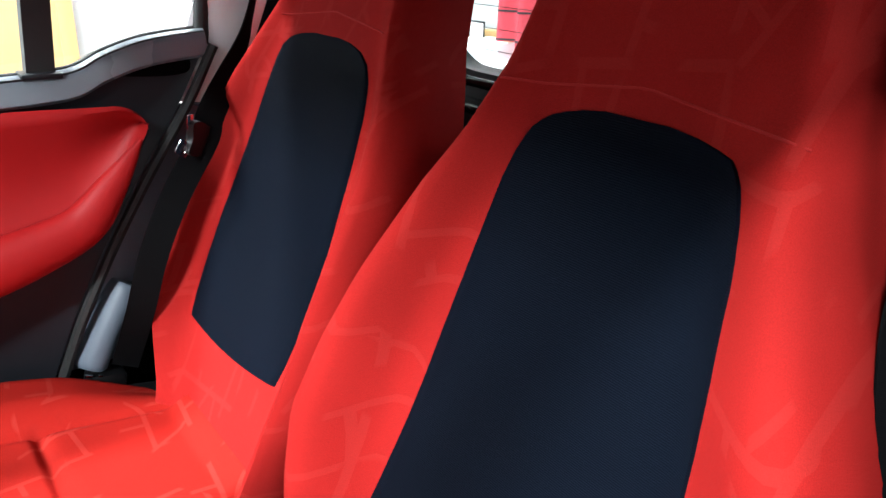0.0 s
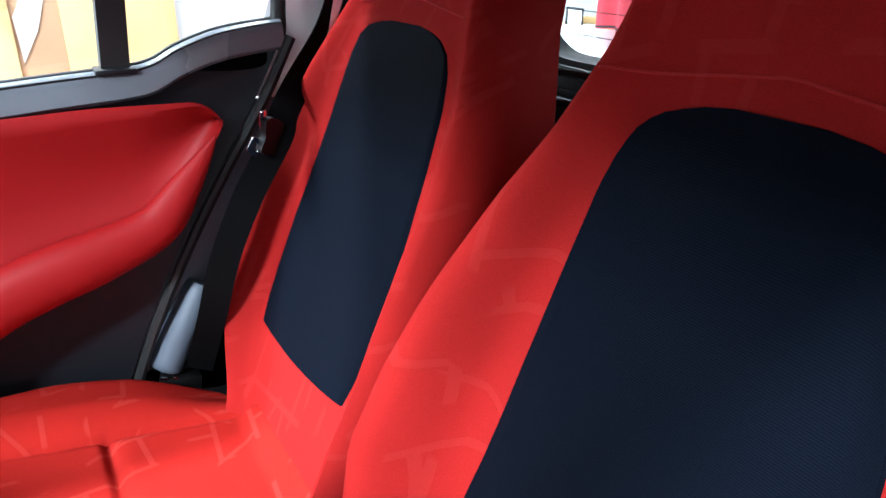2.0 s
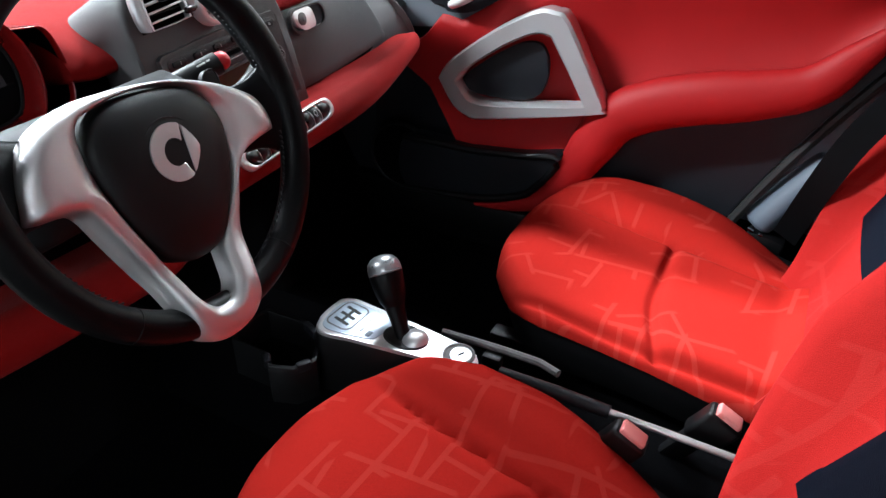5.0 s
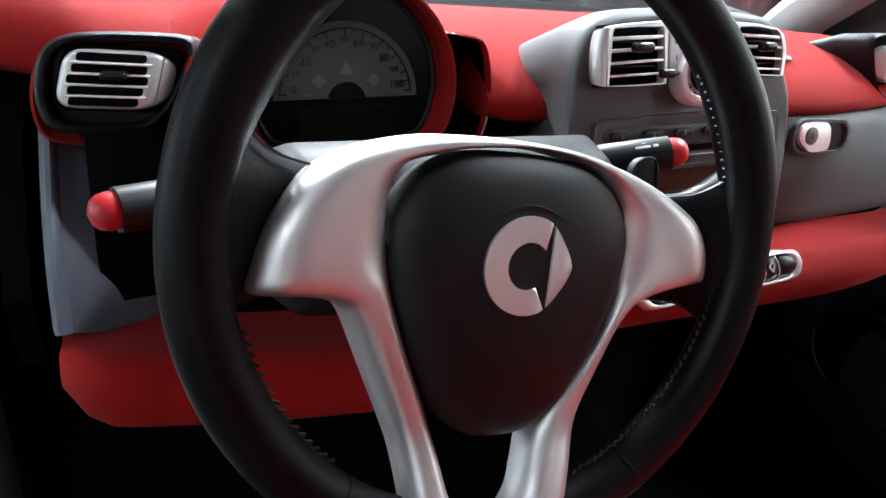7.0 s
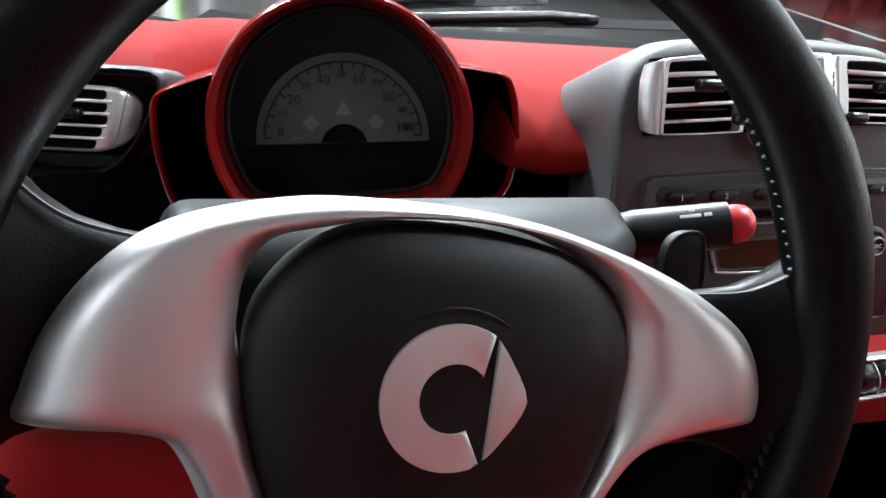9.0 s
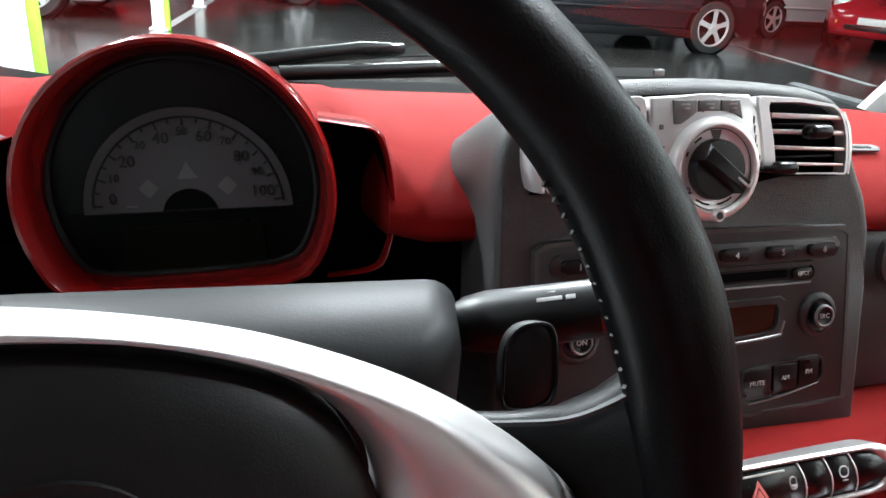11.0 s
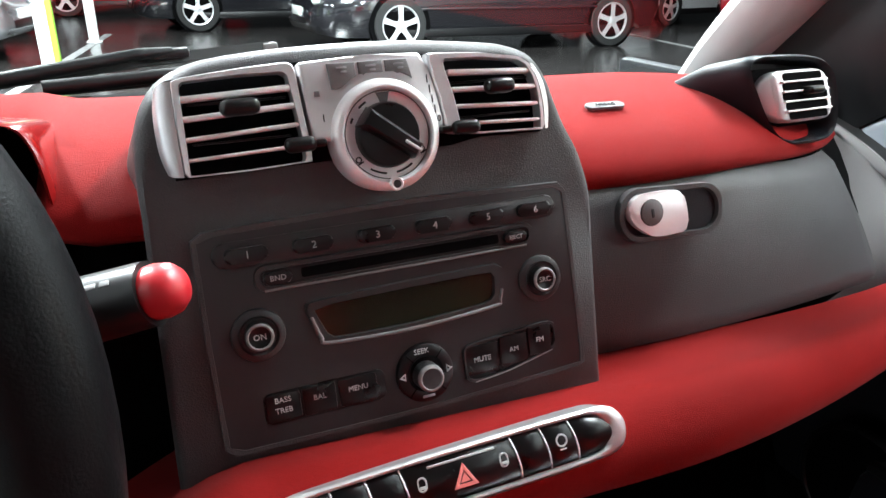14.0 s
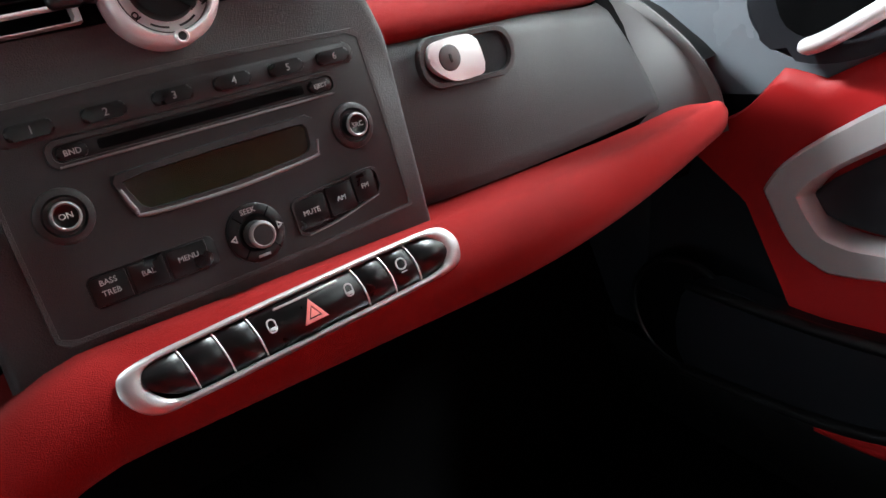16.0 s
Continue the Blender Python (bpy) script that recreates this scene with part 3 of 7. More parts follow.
def build_vent(parent_dash, m, w, h, label, tab_x=0.0, slots=5, round_out=0, out=0.014, rb=(0.013, 0.013), ra=0.004, fall=0.0085):
    """A silver air vent with dark slots; m: the frame at its middle, x across and z outward."""
    out = out if round_out else 0.0
    if out < 0.02:
        part("vent_recess", plate(rounded(w + 0.006 + out, h + 0.006, 0.012, 6, round_out * out / 2, 0), 0.006, m @ pose(0, 0, -0.0088), 0.0005), "black_matt", parent_dash)
    x_in, x_out = -w / 2, w / 2 + out
    d_bulb = out * 1.05 + 0.0001
    loops = []
    for f in [0, 0.008, 0.02, 0.05, 0.1, 0.2, 0.4, 0.6, 0.70, 0.75, 0.80, 0.855, 0.865, 0.875, 0.90, 0.93, 0.955, 0.975, 0.99, 1.0]:
        x = x_in + (x_out - x_in) * f
        d_in, d_out = x - x_in, x_out - x
        rx, rz = rb if round_out else (0.004, 0.004)
        hh = h / 2 - (ra - math.sqrt(max(0, ra * ra - max(0, ra - d_in) ** 2))) - rz * (1 - math.sqrt(max(0, 1 - max(0, 1 - d_out / rx) ** 2)))
        z = 0.004 - (fall * max(0.0, (d_bulb - d_out) / d_bulb) ** 2 if round_out else 0.0) - 0.002 * max(0.0, 1 - d_in / 0.002) - (0.0016 if round_out and abs(f - 0.865) < 0.005 else 0.0)
        sx = round_out or 1
        loops.append([m @ Vector((sx * x, y, zz)) for y, zz in ((-hh, z - 0.014), (-hh, z - 0.003), (-hh + 0.0012, z - 0.0008), (-hh + 0.0035, z), (hh - 0.0035, z), (hh - 0.0012, z - 0.0008), (hh, z - 0.003), (hh, z - 0.014))])
    vent = part("vent", loft(loops), "silver", parent_dash, label, 50)
    sw, sh = w * (0.90 if round_out else 0.80), h * 0.150
    pitch = h * 0.185
    shift = round_out * w * 0.035
    for k in range(slots):
        y = (k - (slots - 1) / 2) * pitch
        cut = 1 - 0.07 * abs(k - (slots - 1) / 2)
        part("slot", plate(rounded(sw * cut, sh, sh * 0.42, 4, shift, y), 0.004, m @ pose(0, 0, 0.0047), 0), "black_matt", vent, "dark vent slot")
    for k in range(slots - 1):
        y = (k - (slots - 2) / 2) * pitch
        part("slat", rbox((sw * 1.02, 0.0019, 0.006), m @ pose(shift, y, 0.0045), 0.0009), "silver_bright", vent, "thin silver slat")
    part("thumb_tab", rbox((w * 0.30, h * 0.15, 0.016), m @ pose(tab_x + shift, h * 0.09, 0.008), 0.0040, 4), "button", vent, "black thumb tab")
    return vent


def build_climate():
    base = FACE @ pose(0, 0, 0)
    part("vent_bay", plate(face_outline([(-118, 975), (-119, 1000), (-116, 1025), (-60, 1029.5), (0, 1031.5), (60, 1028), (92, 1022), (101, 1005), (102.5, 979), (60, 980), (40, 977), (-60, 976)])[::-1], 0.004, base @ pose(0, 0, 0.0012), 0), "black_matt", dash, "dark bay behind the vents")
    panel = part("climate_panel", plate(face_outline([(-47.8, 1027.0), (-46.6, 1028.6), (-10, 1030.2), (21.5, 1029.7), (23.6, 1028.0), (26.6, 1020), (29.6, 1008), (32.2, 992), (32.6, 986.8), (20, 984), (-30, 985), (-44.6, 988), (-46.2, 1005)])[::-1], 0.012, base @ pose(0, 0, 0.0125), 0.0022, 3), "silver", dash, "silver climate control panel")
    # bezel round the rotary switch
    m = on_face(-0.0033, 0.9866, 0.0105)
    part("dial_ring", lathe([(0.0318, -0.012), (0.0318, 0.0030), (0.0308, 0.0064), (0.0288, 0.0084), (0.0268, 0.0088), (0.0256, 0.0080), (0.0250, 0.0060), (0.0248, 0.0046), (0.0242, 0.0042), (0.0, 0.0042)], m, 56), "silver_bright", panel, "bright silver dial ring")
    part("ring_groove", lathe([(0.0250, 0.0058), (0.0247, 0.0064), (0.0243, 0.0060)], m, 48), "trim_grey", panel)
    part("knob", lathe([(0.0186, 0.004), (0.0182, 0.0085), (0.0172, 0.0105), (0.0, 0.0112)], m, 40), "button", panel, "black rotary knob")
    grip = [[m @ pose(0, 0, 0, 0, 0, -37) @ Vector((x, y, z)) for x, y in ((-w, -h), (w * 0.99, -h * 0.80), (w, h * 0.80), (-w, h))] for w, h, z in ((0.0186, 0.0062, 0.006), (0.0182, 0.0056, 0.0150), (0.0170, 0.0046, 0.0176), (0.0150, 0.0036, 0.0184))]
    part("pointer", loft(grip), "button", panel, "black pointer grip", 30)
    part("pointer_line", rbox((0.0110, 0.0018, 0.0012), m @ pose(0, 0, 0, 0, 0, -37) @ pose(0.0130, 0.0, 0.0183), 0.0004), "mark", panel, "white pointer line")
    # printed scale: arcs, a wedge and two small pictograms
    for a0, a1 in ((236, 262), (278, 306), (150, 158), (118, 132)):
        part("scale_mark", tube([m @ Vector((0.0216 * math.cos(radians(a)), 0.0216 * math.sin(radians(a)), 0.0044)) for a in np.linspace(a0, a1, 8)], 0.0006, 6), "ink", panel)
    part("scale_wedge", plate([(-0.0048, 0.0238), (0.0030, 0.0238), (0.0014, 0.0182), (-0.0026, 0.0182)], 0.0006, m @ pose(0.001, 0, 0.0047), 0), "trim_grey", panel)
    for a, r in ((214, 0.0220), (334, 0.0220)):
        mm = m @ pose(r * math.cos(radians(a)), r * math.sin(radians(a)), 0.0045)
        part("pictogram", ring_plate(circle(0.0019, 14), circle(0.0011, 14), 0.0005, mm, 0.0001), "ink", panel)
        part("pictogram", rbox((0.0042, 0.0009, 0.0005), mm @ pose(0.0008, -0.0020, 0, 0, 0, 25), 0.0001), "ink", panel)
    part("lower_button", lathe([(0.0040, 0.004), (0.0040, 0.0102), (0.0032, 0.0110), (0.0026, 0.0106), (0.0, 0.0104)], m @ pose(0.0005, -0.0278, 0), 22), "silver_bright", panel, "small round push button")
    part("button_eye", lathe([(0.0023, 0.0100), (0.0023, 0.0109), (0.0, 0.0109)], m @ pose(0.0005, -0.0278, 0), 18), "ink", panel)
    # three grey push buttons, their lower edges following the ring
    for x0, x1, a, b in ((-32.6, -16.2, -2.6, 0.4), (-14.8, -0.6, 0.4, -0.4), (0.8, 16.4, -0.4, 2.0)):
        top = [(x0 + (a < -1) * 0.2, 1026.6), (x1 - (b > 1) * 2.4, 1026.6)]
        low = []
        for t in np.linspace(1, 0, 8):
            x = x0 + (x1 - x0) * t
            z = 986.6 + math.sqrt(max(0.0, 35.2 ** 2 - (x + 3.3) ** 2))
            low.append((x + (1.5 * (1 - t) if a < -1 else 0), max(1013.0, min(z, 1020.4))))
        b_ob = part("push_button", plate(face_outline(top + low)[::-1], 0.006, base @ pose(0, 0, 0.0140), 0.0012), "trim_grey", panel, "grey push button")
        cx = (x0 + x1) / 2000
        part("icon", rbox((0.0060, 0.0011, 0.0004), on_face(cx, 1.0240, 0.0142), 0.0001), "mark_dim", b_ob)
        part("icon", rbox((0.0034, 0.0011, 0.0004), on_face(cx + 0.001, 1.0218, 0.0142), 0.0001), "mark_dim", b_ob)
    # printed marks beside the dial
    part("figure", lettering("1", 0.0060, on_face(-0.0375, 0.9985, 0.0127)), "ink", panel)
    part("panel_mark", rbox((0.0030, 0.0030, 0.0003), on_face(-0.0395, 1.0115, 0.0127, ), 0.0001), "trim_grey", panel)
    for k in range(4):
        part("panel_mark", rbox((0.0008, 0.0046, 0.0003), on_face(0.0252 + 0.0010 * k, 1.0150 - 0.0056 * k, 0.0127), 0.0001), "ink", panel)
    part("figure", lettering("60", 0.0050, on_face(0.0288, 0.9925, 0.0127)), "ink", panel)
    # two slider levers beside the dial
    for x in (-0.0535, 0.0430):
        stem = rbox((0.010, 0.0040, 0.006), on_face(x + (0.010 if x < 0 else -0.010), 0.9860, 0.0170), 0.0015)
        part("slider", join(rbox((0.0172, 0.0082, 0.0085), on_face(x, 0.9862, 0.0205), 0.0036, 4), stem), "button", panel, "black slider lever")
    face_vent([(-113.4, 976.0), (-113.6, 1000), (-113.2, 1023.4), (-108, 1025.0), (-80, 1027.6), (-54, 1029.2), (-50.6, 1028.4), (-49.2, 1024), (-48.0, 1005), (-46.6, 990), (-46.4, 977.0), (-80, 975.8)],
              [(-110.4, 976.6), (-109.9, 1000), (-109.4, 1020.5), (-107.6, 1022.6), (-80, 1024.0), (-57, 1024.0), (-54.4, 1022.0), (-52.6, 1008), (-51.0, 992), (-50.0, 977.6), (-80, 976.6)],
              ((1014.4, 1016.4, 3.3), (1004.6, 1007.2, 3.0), (994.4, 997.2, 2.4), (984.2, 986.0, 2.0)), (-111.0, -50.5), -1, (-0.0815, 1.0078), 0.0205, [(-113.3, 1023.4), (-113.6, 1000), (-113.4, 976.4)], 0.0105)
    face_vent([(26.4, 1028.6), (30, 1029.0), (60, 1027.4), (86, 1023.6), (93.0, 1019), (97.4, 1009), (99.6, 996), (99.4, 980.2), (60, 981.6), (37, 983.4), (33.9, 985.5), (33.0, 995), (30.4, 1009)],
              [(36.6, 1024.6), (60, 1024.6), (84.5, 1021.9), (89.5, 1019.2), (94.0, 1012), (96.4, 1003), (97.1, 990), (96.4, 981.4), (60, 982.6), (46, 983.6), (44.2, 988), (42.8, 998), (41.2, 1006), (38.2, 1017)],
              ((1017.6, 1015.2, 3.2), (1007.9, 1006.0, 2.9), (998.4, 995.9, 2.4), (988.6, 986.4, 2.0)), (39.0, 97.2), 1, (0.0680, 1.0072), 0.0178, [(93.0, 1019), (97.4, 1009), (99.6, 996), (99.4, 980.4)], 0.0075)


def face_vent(outer, opening, slats, span, side, tab, tab_w, seam, bulge):
    """A silver louvred vent on the stack: a frame with a real opening, slats across it, a rounded outer end and a thumb tab."""
    base = FACE @ pose(0, 0, 0)
    c = face_outline([(sum(p[0] for p in opening) / len(opening), sum(p[1] for p in opening) / len(opening))])[0]
    vent = part("vent", ring_plate(radial(face_outline(outer), 96, c), radial(face_outline(opening), 96, c), 0.009, base @ pose(0, 0, 0.0125), 0.0014), "silver", dash, "silver louvred air vent beside the climate panel", 35)
    for k, (za, zb, h) in enumerate(slats):
        inset = 1.6 * k if side > 0 else 0.0
        a, b = face_outline([(span[0] + inset, za), (span[1], zb)])
        pa, pb = base @ Vector((*a, 0.0082)), base @ Vector((*b, 0.0082))
        mid = pa.lerp(pb, 0.5)
        mm = axes(mid, pb - pa, base.to_3x3() @ Vector((0, 1, 0)))
        part("slat", rbox(((pb - pa).length, h / 1000, 0.0070), mm, 0.0010, 2), "silver_bright", vent, "thin silver slat")
    # vane behind the slats
    for z in (1.012, 0.992):
        part("vane", rbox((0.052, 0.0012, 0.004), on_face((span[0] + span[1]) / 2000, z, 0.0034), 0.0004), "black", vent)
    curve = face_outline(catmull(seam, 6))
    loops = []
    for f in np.linspace(0, 1, 9):
        out, drop = bulge * math.sin(f * math.pi / 2), 0.0115 * (1 - math.cos(f * math.pi / 2))
        n = len(curve)
        row = []
        for i, (x, y) in enumerate(curve):
            t = 2 * i / (n - 1) - 1
            pinch = 0.0030 * f * f * t
            row.append(base @ Vector((x + side * (0.0003 + out * (1 - 0.25 * abs(t) ** 3)), y + pinch, 0.0122 - drop)))
        loops.append(row)
    part("vent_end", loft(loops, closed=False), "silver", vent, "rounded silver end of the vent", 70)
    part("thumb_tab", join(rbox((tab_w, 0.0088, 0.0120), on_face(*tab, 0.0185), 0.0040, 4), rbox((tab_w * 0.5, 0.0045, 0.0140), on_face(tab[0], tab[1] - 0.0010, 0.0155), 0.0020)), "button", vent, "black thumb tab")
    return vent


def build_end_vents():
    for s in (-1, 1):
        x, y, z = (0.388, 0.313, 0.970) if s > 0 else (-0.500, 0.318, 0.940)
        m = axes((x, y, z), (1, 0.12 * s, 0), (0.0, 0.25, 1))
        # both pod and vent lean outwards at the foot
        shear = Matrix(((1, -0.24 * s, 0, 0), (0, 1, 0, 0), (0, 0, 1, 0), (0, 0, 0, 1)))
        pod_out = catmull([(-0.058, 0.036), (-0.020, 0.040), (0.030, 0.036), (0.052, 0.024), (0.060, 0.0), (0.058, -0.026), (0.046, -0.038), (0.015, -0.040), (-0.014, -0.037), (-0.033, -0.023), (-0.049, 0.004)], 4, True)
        loops = []
        for dz, k, sx, sz in ((-0.012, 0.85, 0, 0), (0.006, 0.875, 0, 0), (0.0125, 0.90, 0, 0), (0.0145, 0.94, 0, 0), (0.012, 0.985, 0, 0), (0.006, 1.0, 0, 0), (-0.03, 1.02, -0.004, -0.002), (-0.07, 0.95, -0.010, -0.010), (-0.12, 0.72, -0.018, -0.022), (-0.16, 0.40, -0.022, -0.032)):
            loops.append([m @ Vector((s * (a * k + sx), b * k + sz, dz)) for a, b in pod_out])
        part("vent_pod", loft(loops), "grey_door", dash, "dark grey pod round the side vent", 60)
        if s < 0:
            loops = [[m @ Vector((s * (a * k + 0.004), b * k - 0.010, dz)) for a, b in pod_out] for dz, k in ((-0.03, 0.80), (-0.006, 1.0), (-0.012, 1.06), (-0.05, 1.08), (-0.12, 0.8))]
            part("pod_skirt", loft(loops), "dash_red", dash, "red textile skirt round the side vent", 60)
        build_vent(dash, m @ shear @ pose(0.010 * s, 0.003, 0.014), 0.064, 0.045, "small silver side air vent", 0.004, 5, -s, 0.018, (0.028, 0.017), 0.013, 0.011)


def build_radio():
    radio = thing("car_radio", on_face(0, 0.83).translation, "dark grey car radio with unlit display in the dash", "radio")
    base = FACE @ pose(0, 0, 0)
    corners = [(-116.6, 824.0), (-117.6, 886), (-117.0, 947.6), (0, 950.2), (114.4, 947.4), (117.0, 886), (118.0, 826.6), (0, 823.0)]

    def outline(k):
        o = [(x - math.copysign(k, x) if x else 0, z - math.copysign(k, z - 886)) for x, z in corners]
        return radial(face_outline(catmull([o[0], o[1], o[2]], 4)[:-1] + catmull([o[2], o[3], o[4]], 4)[:-1] + catmull([o[4], o[5], o[6]], 4)[:-1] + catmull([o[6], o[7], o[0]], 4)[:-1]), 120, (0, 0.001))
    part("surround", ring_plate(outline(-3.6), outline(0.4), 0.006, base @ pose(0, 0, 0.0046), 0.0016), "grey", radio, "grained surround of the radio")
    part("joint", ring_plate(outline(-0.6), outline(1.4), 0.006, base @ pose(0, 0, 0.0014), 0.0004), "black_matt", radio, "dark joint round the faceplate")
    part("faceplate", plate(outline(1.2), 0.010, base @ pose(0, 0, 0.0042), 0.0014, 3), "grey_radio", radio, "dark grey faceplate")

    def F(x, z, lift=0.0042):
        return on_face(x, z, lift)

    # station buttons in a shallow raised band
    part("button_rail", plate(rounded(0.2125, 0.0145, 0.0070, 6), 0.003, F(-0.001, 0.9335, 0.0054), 0.0014), "grey_radio", radio)
    for i, x in enumerate((-0.0890, -0.0522, -0.0148, 0.0210, 0.0562, 0.0892)):
        b = part("station_button", plate(rounded(0.0232, 0.0082, 0.0030, 5), 0.004, F(x, 0.9328, 0.0080), 0.0017, 3), "button", radio, "black station button")
        part("figure", lettering(str(i + 1), 0.0060, F(x + 0.0005, 0.9326, 0.0082)), "mark", b)
    # slot with its two end buttons
    part("slot_frame", ring_plate(rounded(0.1745, 0.0150, 0.0060, 6), rounded(0.1675, 0.0092, 0.0042, 6), 0.003, F(0.0004, 0.9182, 0.0058), 0.0012), "grey_radio", radio)
    # highlight on the recess's lower lip, laid on as a pale line
    part("slot_highlight", tube([F(x, 0.9116, 0.0056).translation for x in np.linspace(-0.082, 0.082, 12)], 0.0008, 6), "grey_light", radio, "pale highlight line along the lower lip of the slot")
    part("slot_bed", plate(rounded(0.1685, 0.0100, 0.0045, 5), 0.001, F(0.0004, 0.9184, 0.0046), 0), "black", radio)
    part("disc_slot", plate(rounded(0.1240, 0.0056, 0.0015, 3), 0.001, F(0.0014, 0.9182, 0.0050), 0), "black_matt", radio, "narrow black disc slot")
    for x, w in ((-0.0740, "BND"), (0.0745, "EJECT")):
        b = part("end_button", plate(rounded(0.0158, 0.0072, 0.0034, 5), 0.003, F(x, 0.9178, 0.0072), 0.0012), "button", radio, "small oval button")
        part("word", lettering(w, 0.0044 if len(w) < 4 else 0.0036, F(x, 0.9178, 0.0074)), "mark", b)
    # display sunk behind a bevelled frame with a curved lower edge
    disp = [(-62.6, 899.0), (-60.5, 901.6), (0, 903.6), (60.5, 904.0), (63.8, 901.0), (64.2, 890.0), (60.6, 879.6), (55, 876.6), (0, 873.4), (-51, 875.0), (-56.5, 879.0)]
    inn = [(-56.4, 896.0), (-54.4, 897.8), (0, 898.9), (54.0, 898.9), (56.0, 896.6), (55.0, 885.0), (50.6, 881.2), (0, 878.6), (-46.0, 879.2), (-50.2, 882.0)]
    c = face_outline([(2, 889)])[0]
    part("display_frame", ring_plate(radial(face_outline(disp), 96, c), radial(face_outline(inn), 96, c), 0.004, base @ pose(0, 0, 0.0068), 0.0030), "grey_radio", radio, "dark bevelled display frame")
    lip = face_outline(catmull([(-59.0, 893), (-54.8, 881.0), (-49.4, 876.9), (0, 875.2), (54.2, 878.2), (59.2, 881.4), (61.4, 888)], 5))
    part("display_lip", tube([base @ Vector((x, y, 0.0062)) for x, y in lip], 0.0013, 8), "grey_light", radio, "pale lower lip of the display")
    part("display", plate(radial(face_outline([(x * 1.02, z) for x, z in inn]), 96, c), 0.001, base @ pose(0, 0, 0.0048), 0), "lcd", radio, "unlit olive-black display")
    # round knobs
    for x, z, word, r in ((-0.0890, 0.8886, "ON", 0.0080), (0.0897, 0.8894, "SRC", 0.0080)):
        part("knob_base", lathe([(0.0152, 0.000), (0.0148, 0.0016), (0.0130, 0.0028), (0.0112, 0.0030), (0.0100, 0.0014), (0.0, 0.0014)], F(x, z), 36), "grey_radio", radio)
        k = part("knob", lathe([(r, 0.001), (r, 0.0060), (r - 0.0010, 0.0078), (r - 0.0018, 0.0072), (0, 0.0070)], F(x, z), 32), "button", radio, "round black knob")
        part("word", lettering(word, 0.0046, F(x, z, 0.0115)), "mark", k)
        part("knob_rim", lathe([(r - 0.0002, 0.0064), (r - 0.0004, 0.0076), (r - 0.0013, 0.0082), (r - 0.0020, 0.0076)], F(x, z), 32), "grey_light", k, "thin silver rim")
    # seek ring
    part("seek_ring", lathe([(0.0182, 0.0), (0.0180, 0.0026), (0.0168, 0.0036), (0.0115, 0.0036), (0.0098, 0.0020), (0, 0.0020)], F(0.0046, 0.8472), 44), "button", radio, "black ring of seek keys")
    for a in (48, 132, 228, 312):
        part("ring_joint", rbox((0.0062, 0.0006, 0.0006), F(0.0046, 0.8472) @ pose(0.0142 * math.cos(radians(a)), 0.0142 * math.sin(radians(a)), 0.0037, 0, 0, a), 0.0001), "black_matt", radio)
    k = part("seek_knob", lathe([(0.0086, 0.001), (0.0084, 0.0110), (0.0074, 0.0130), (0.0, 0.0134)], F(0.0046, 0.8462), 32), "grey_radio", radio, "turning seek knob")
    part("knob_rim", lathe([(0.0084, 0.0112), (0.0080, 0.0128), (0.0068, 0.0136), (0.0062, 0.0132)], F(0.0046, 0.8462), 32), "grey_light", k, "thin silver rim")
    part("word", lettering("SEEK", 0.0046, F(0.0030, 0.8608, 0.0080)), "mark", radio)
    part("bar", rbox((0.0078, 0.0016, 0.0003), F(0.0046, 0.8334, 0.0080), 0.0001), "mark_dim", radio)
    for sd in (-1, 1):
        part("arrow", ring_plate([(0.0028 * sd, 0), (-0.0012 * sd, 0.0025), (-0.0012 * sd, -0.0025)], [(0.0012 * sd, 0), (-0.0006 * sd, 0.0011), (-0.0006 * sd, -0.0011)], 0.0004, F(0.0046 + sd * 0.0144, 0.8474, 0.0081), 0.0001), "mark", radio)
    # key blocks, their frames bowed along the lower edge
    def bowed(k):
        return [(30.6 + k, 853.4 - k), (32.6 + k, 857.4 - k), (62, 860.0 - k), (91.5 - k, 862.0 - k), (96.4 - k, 859.6 - k), (97.2 - k, 847 + k), (93.4 - k, 842.4 + k), (62, 836.0 + k), (36 + k, 833.4 + k), (31.0 + k, 836.4 + k)]
    c = face_outline([(63, 848)])[0]
    part("key_frame", ring_plate(radial(face_outline(bowed(0)), 72, c), radial(face_outline(bowed(1.5)), 72, c), 0.003, base @ pose(0, 0, 0.0062), 0.0007), "grey_radio", radio, "raised frame round the keys")
    part("key_bed", plate(radial(face_outline(bowed(1.2)), 72, c), 0.002, base @ pose(0, 0, 0.0048), 0), "button", radio)
    part("key_lip", tube([base @ Vector((x, y, 0.0060)) for x, y in face_outline(catmull([(37, 833.9), (62, 836.5), (93.2, 842.9)], 6))], 0.0005, 6), "grey_light", radio)
    for x, w, word, z in ((0.0430, 0.0225, "MUTE", 0.8474), (0.0655, 0.0195, "AM", 0.8490), (0.0846, 0.0165, "FM", 0.8512)):
        b = part("key", plate(rounded(w, 0.0190, 0.0016, 3), 0.002, F(x, z, 0.0062), 0.0006), "button", radio, "flat black key")
        part("word", lettering(word, 0.0046, F(x, z, 0.0064)), "mark", b)
    part("key_bed", plate(rounded(0.0720, 0.0190, 0.0050, 5), 0.002, F(-0.0565, 0.8462, 0.0046), 0.0006), "button", radio)
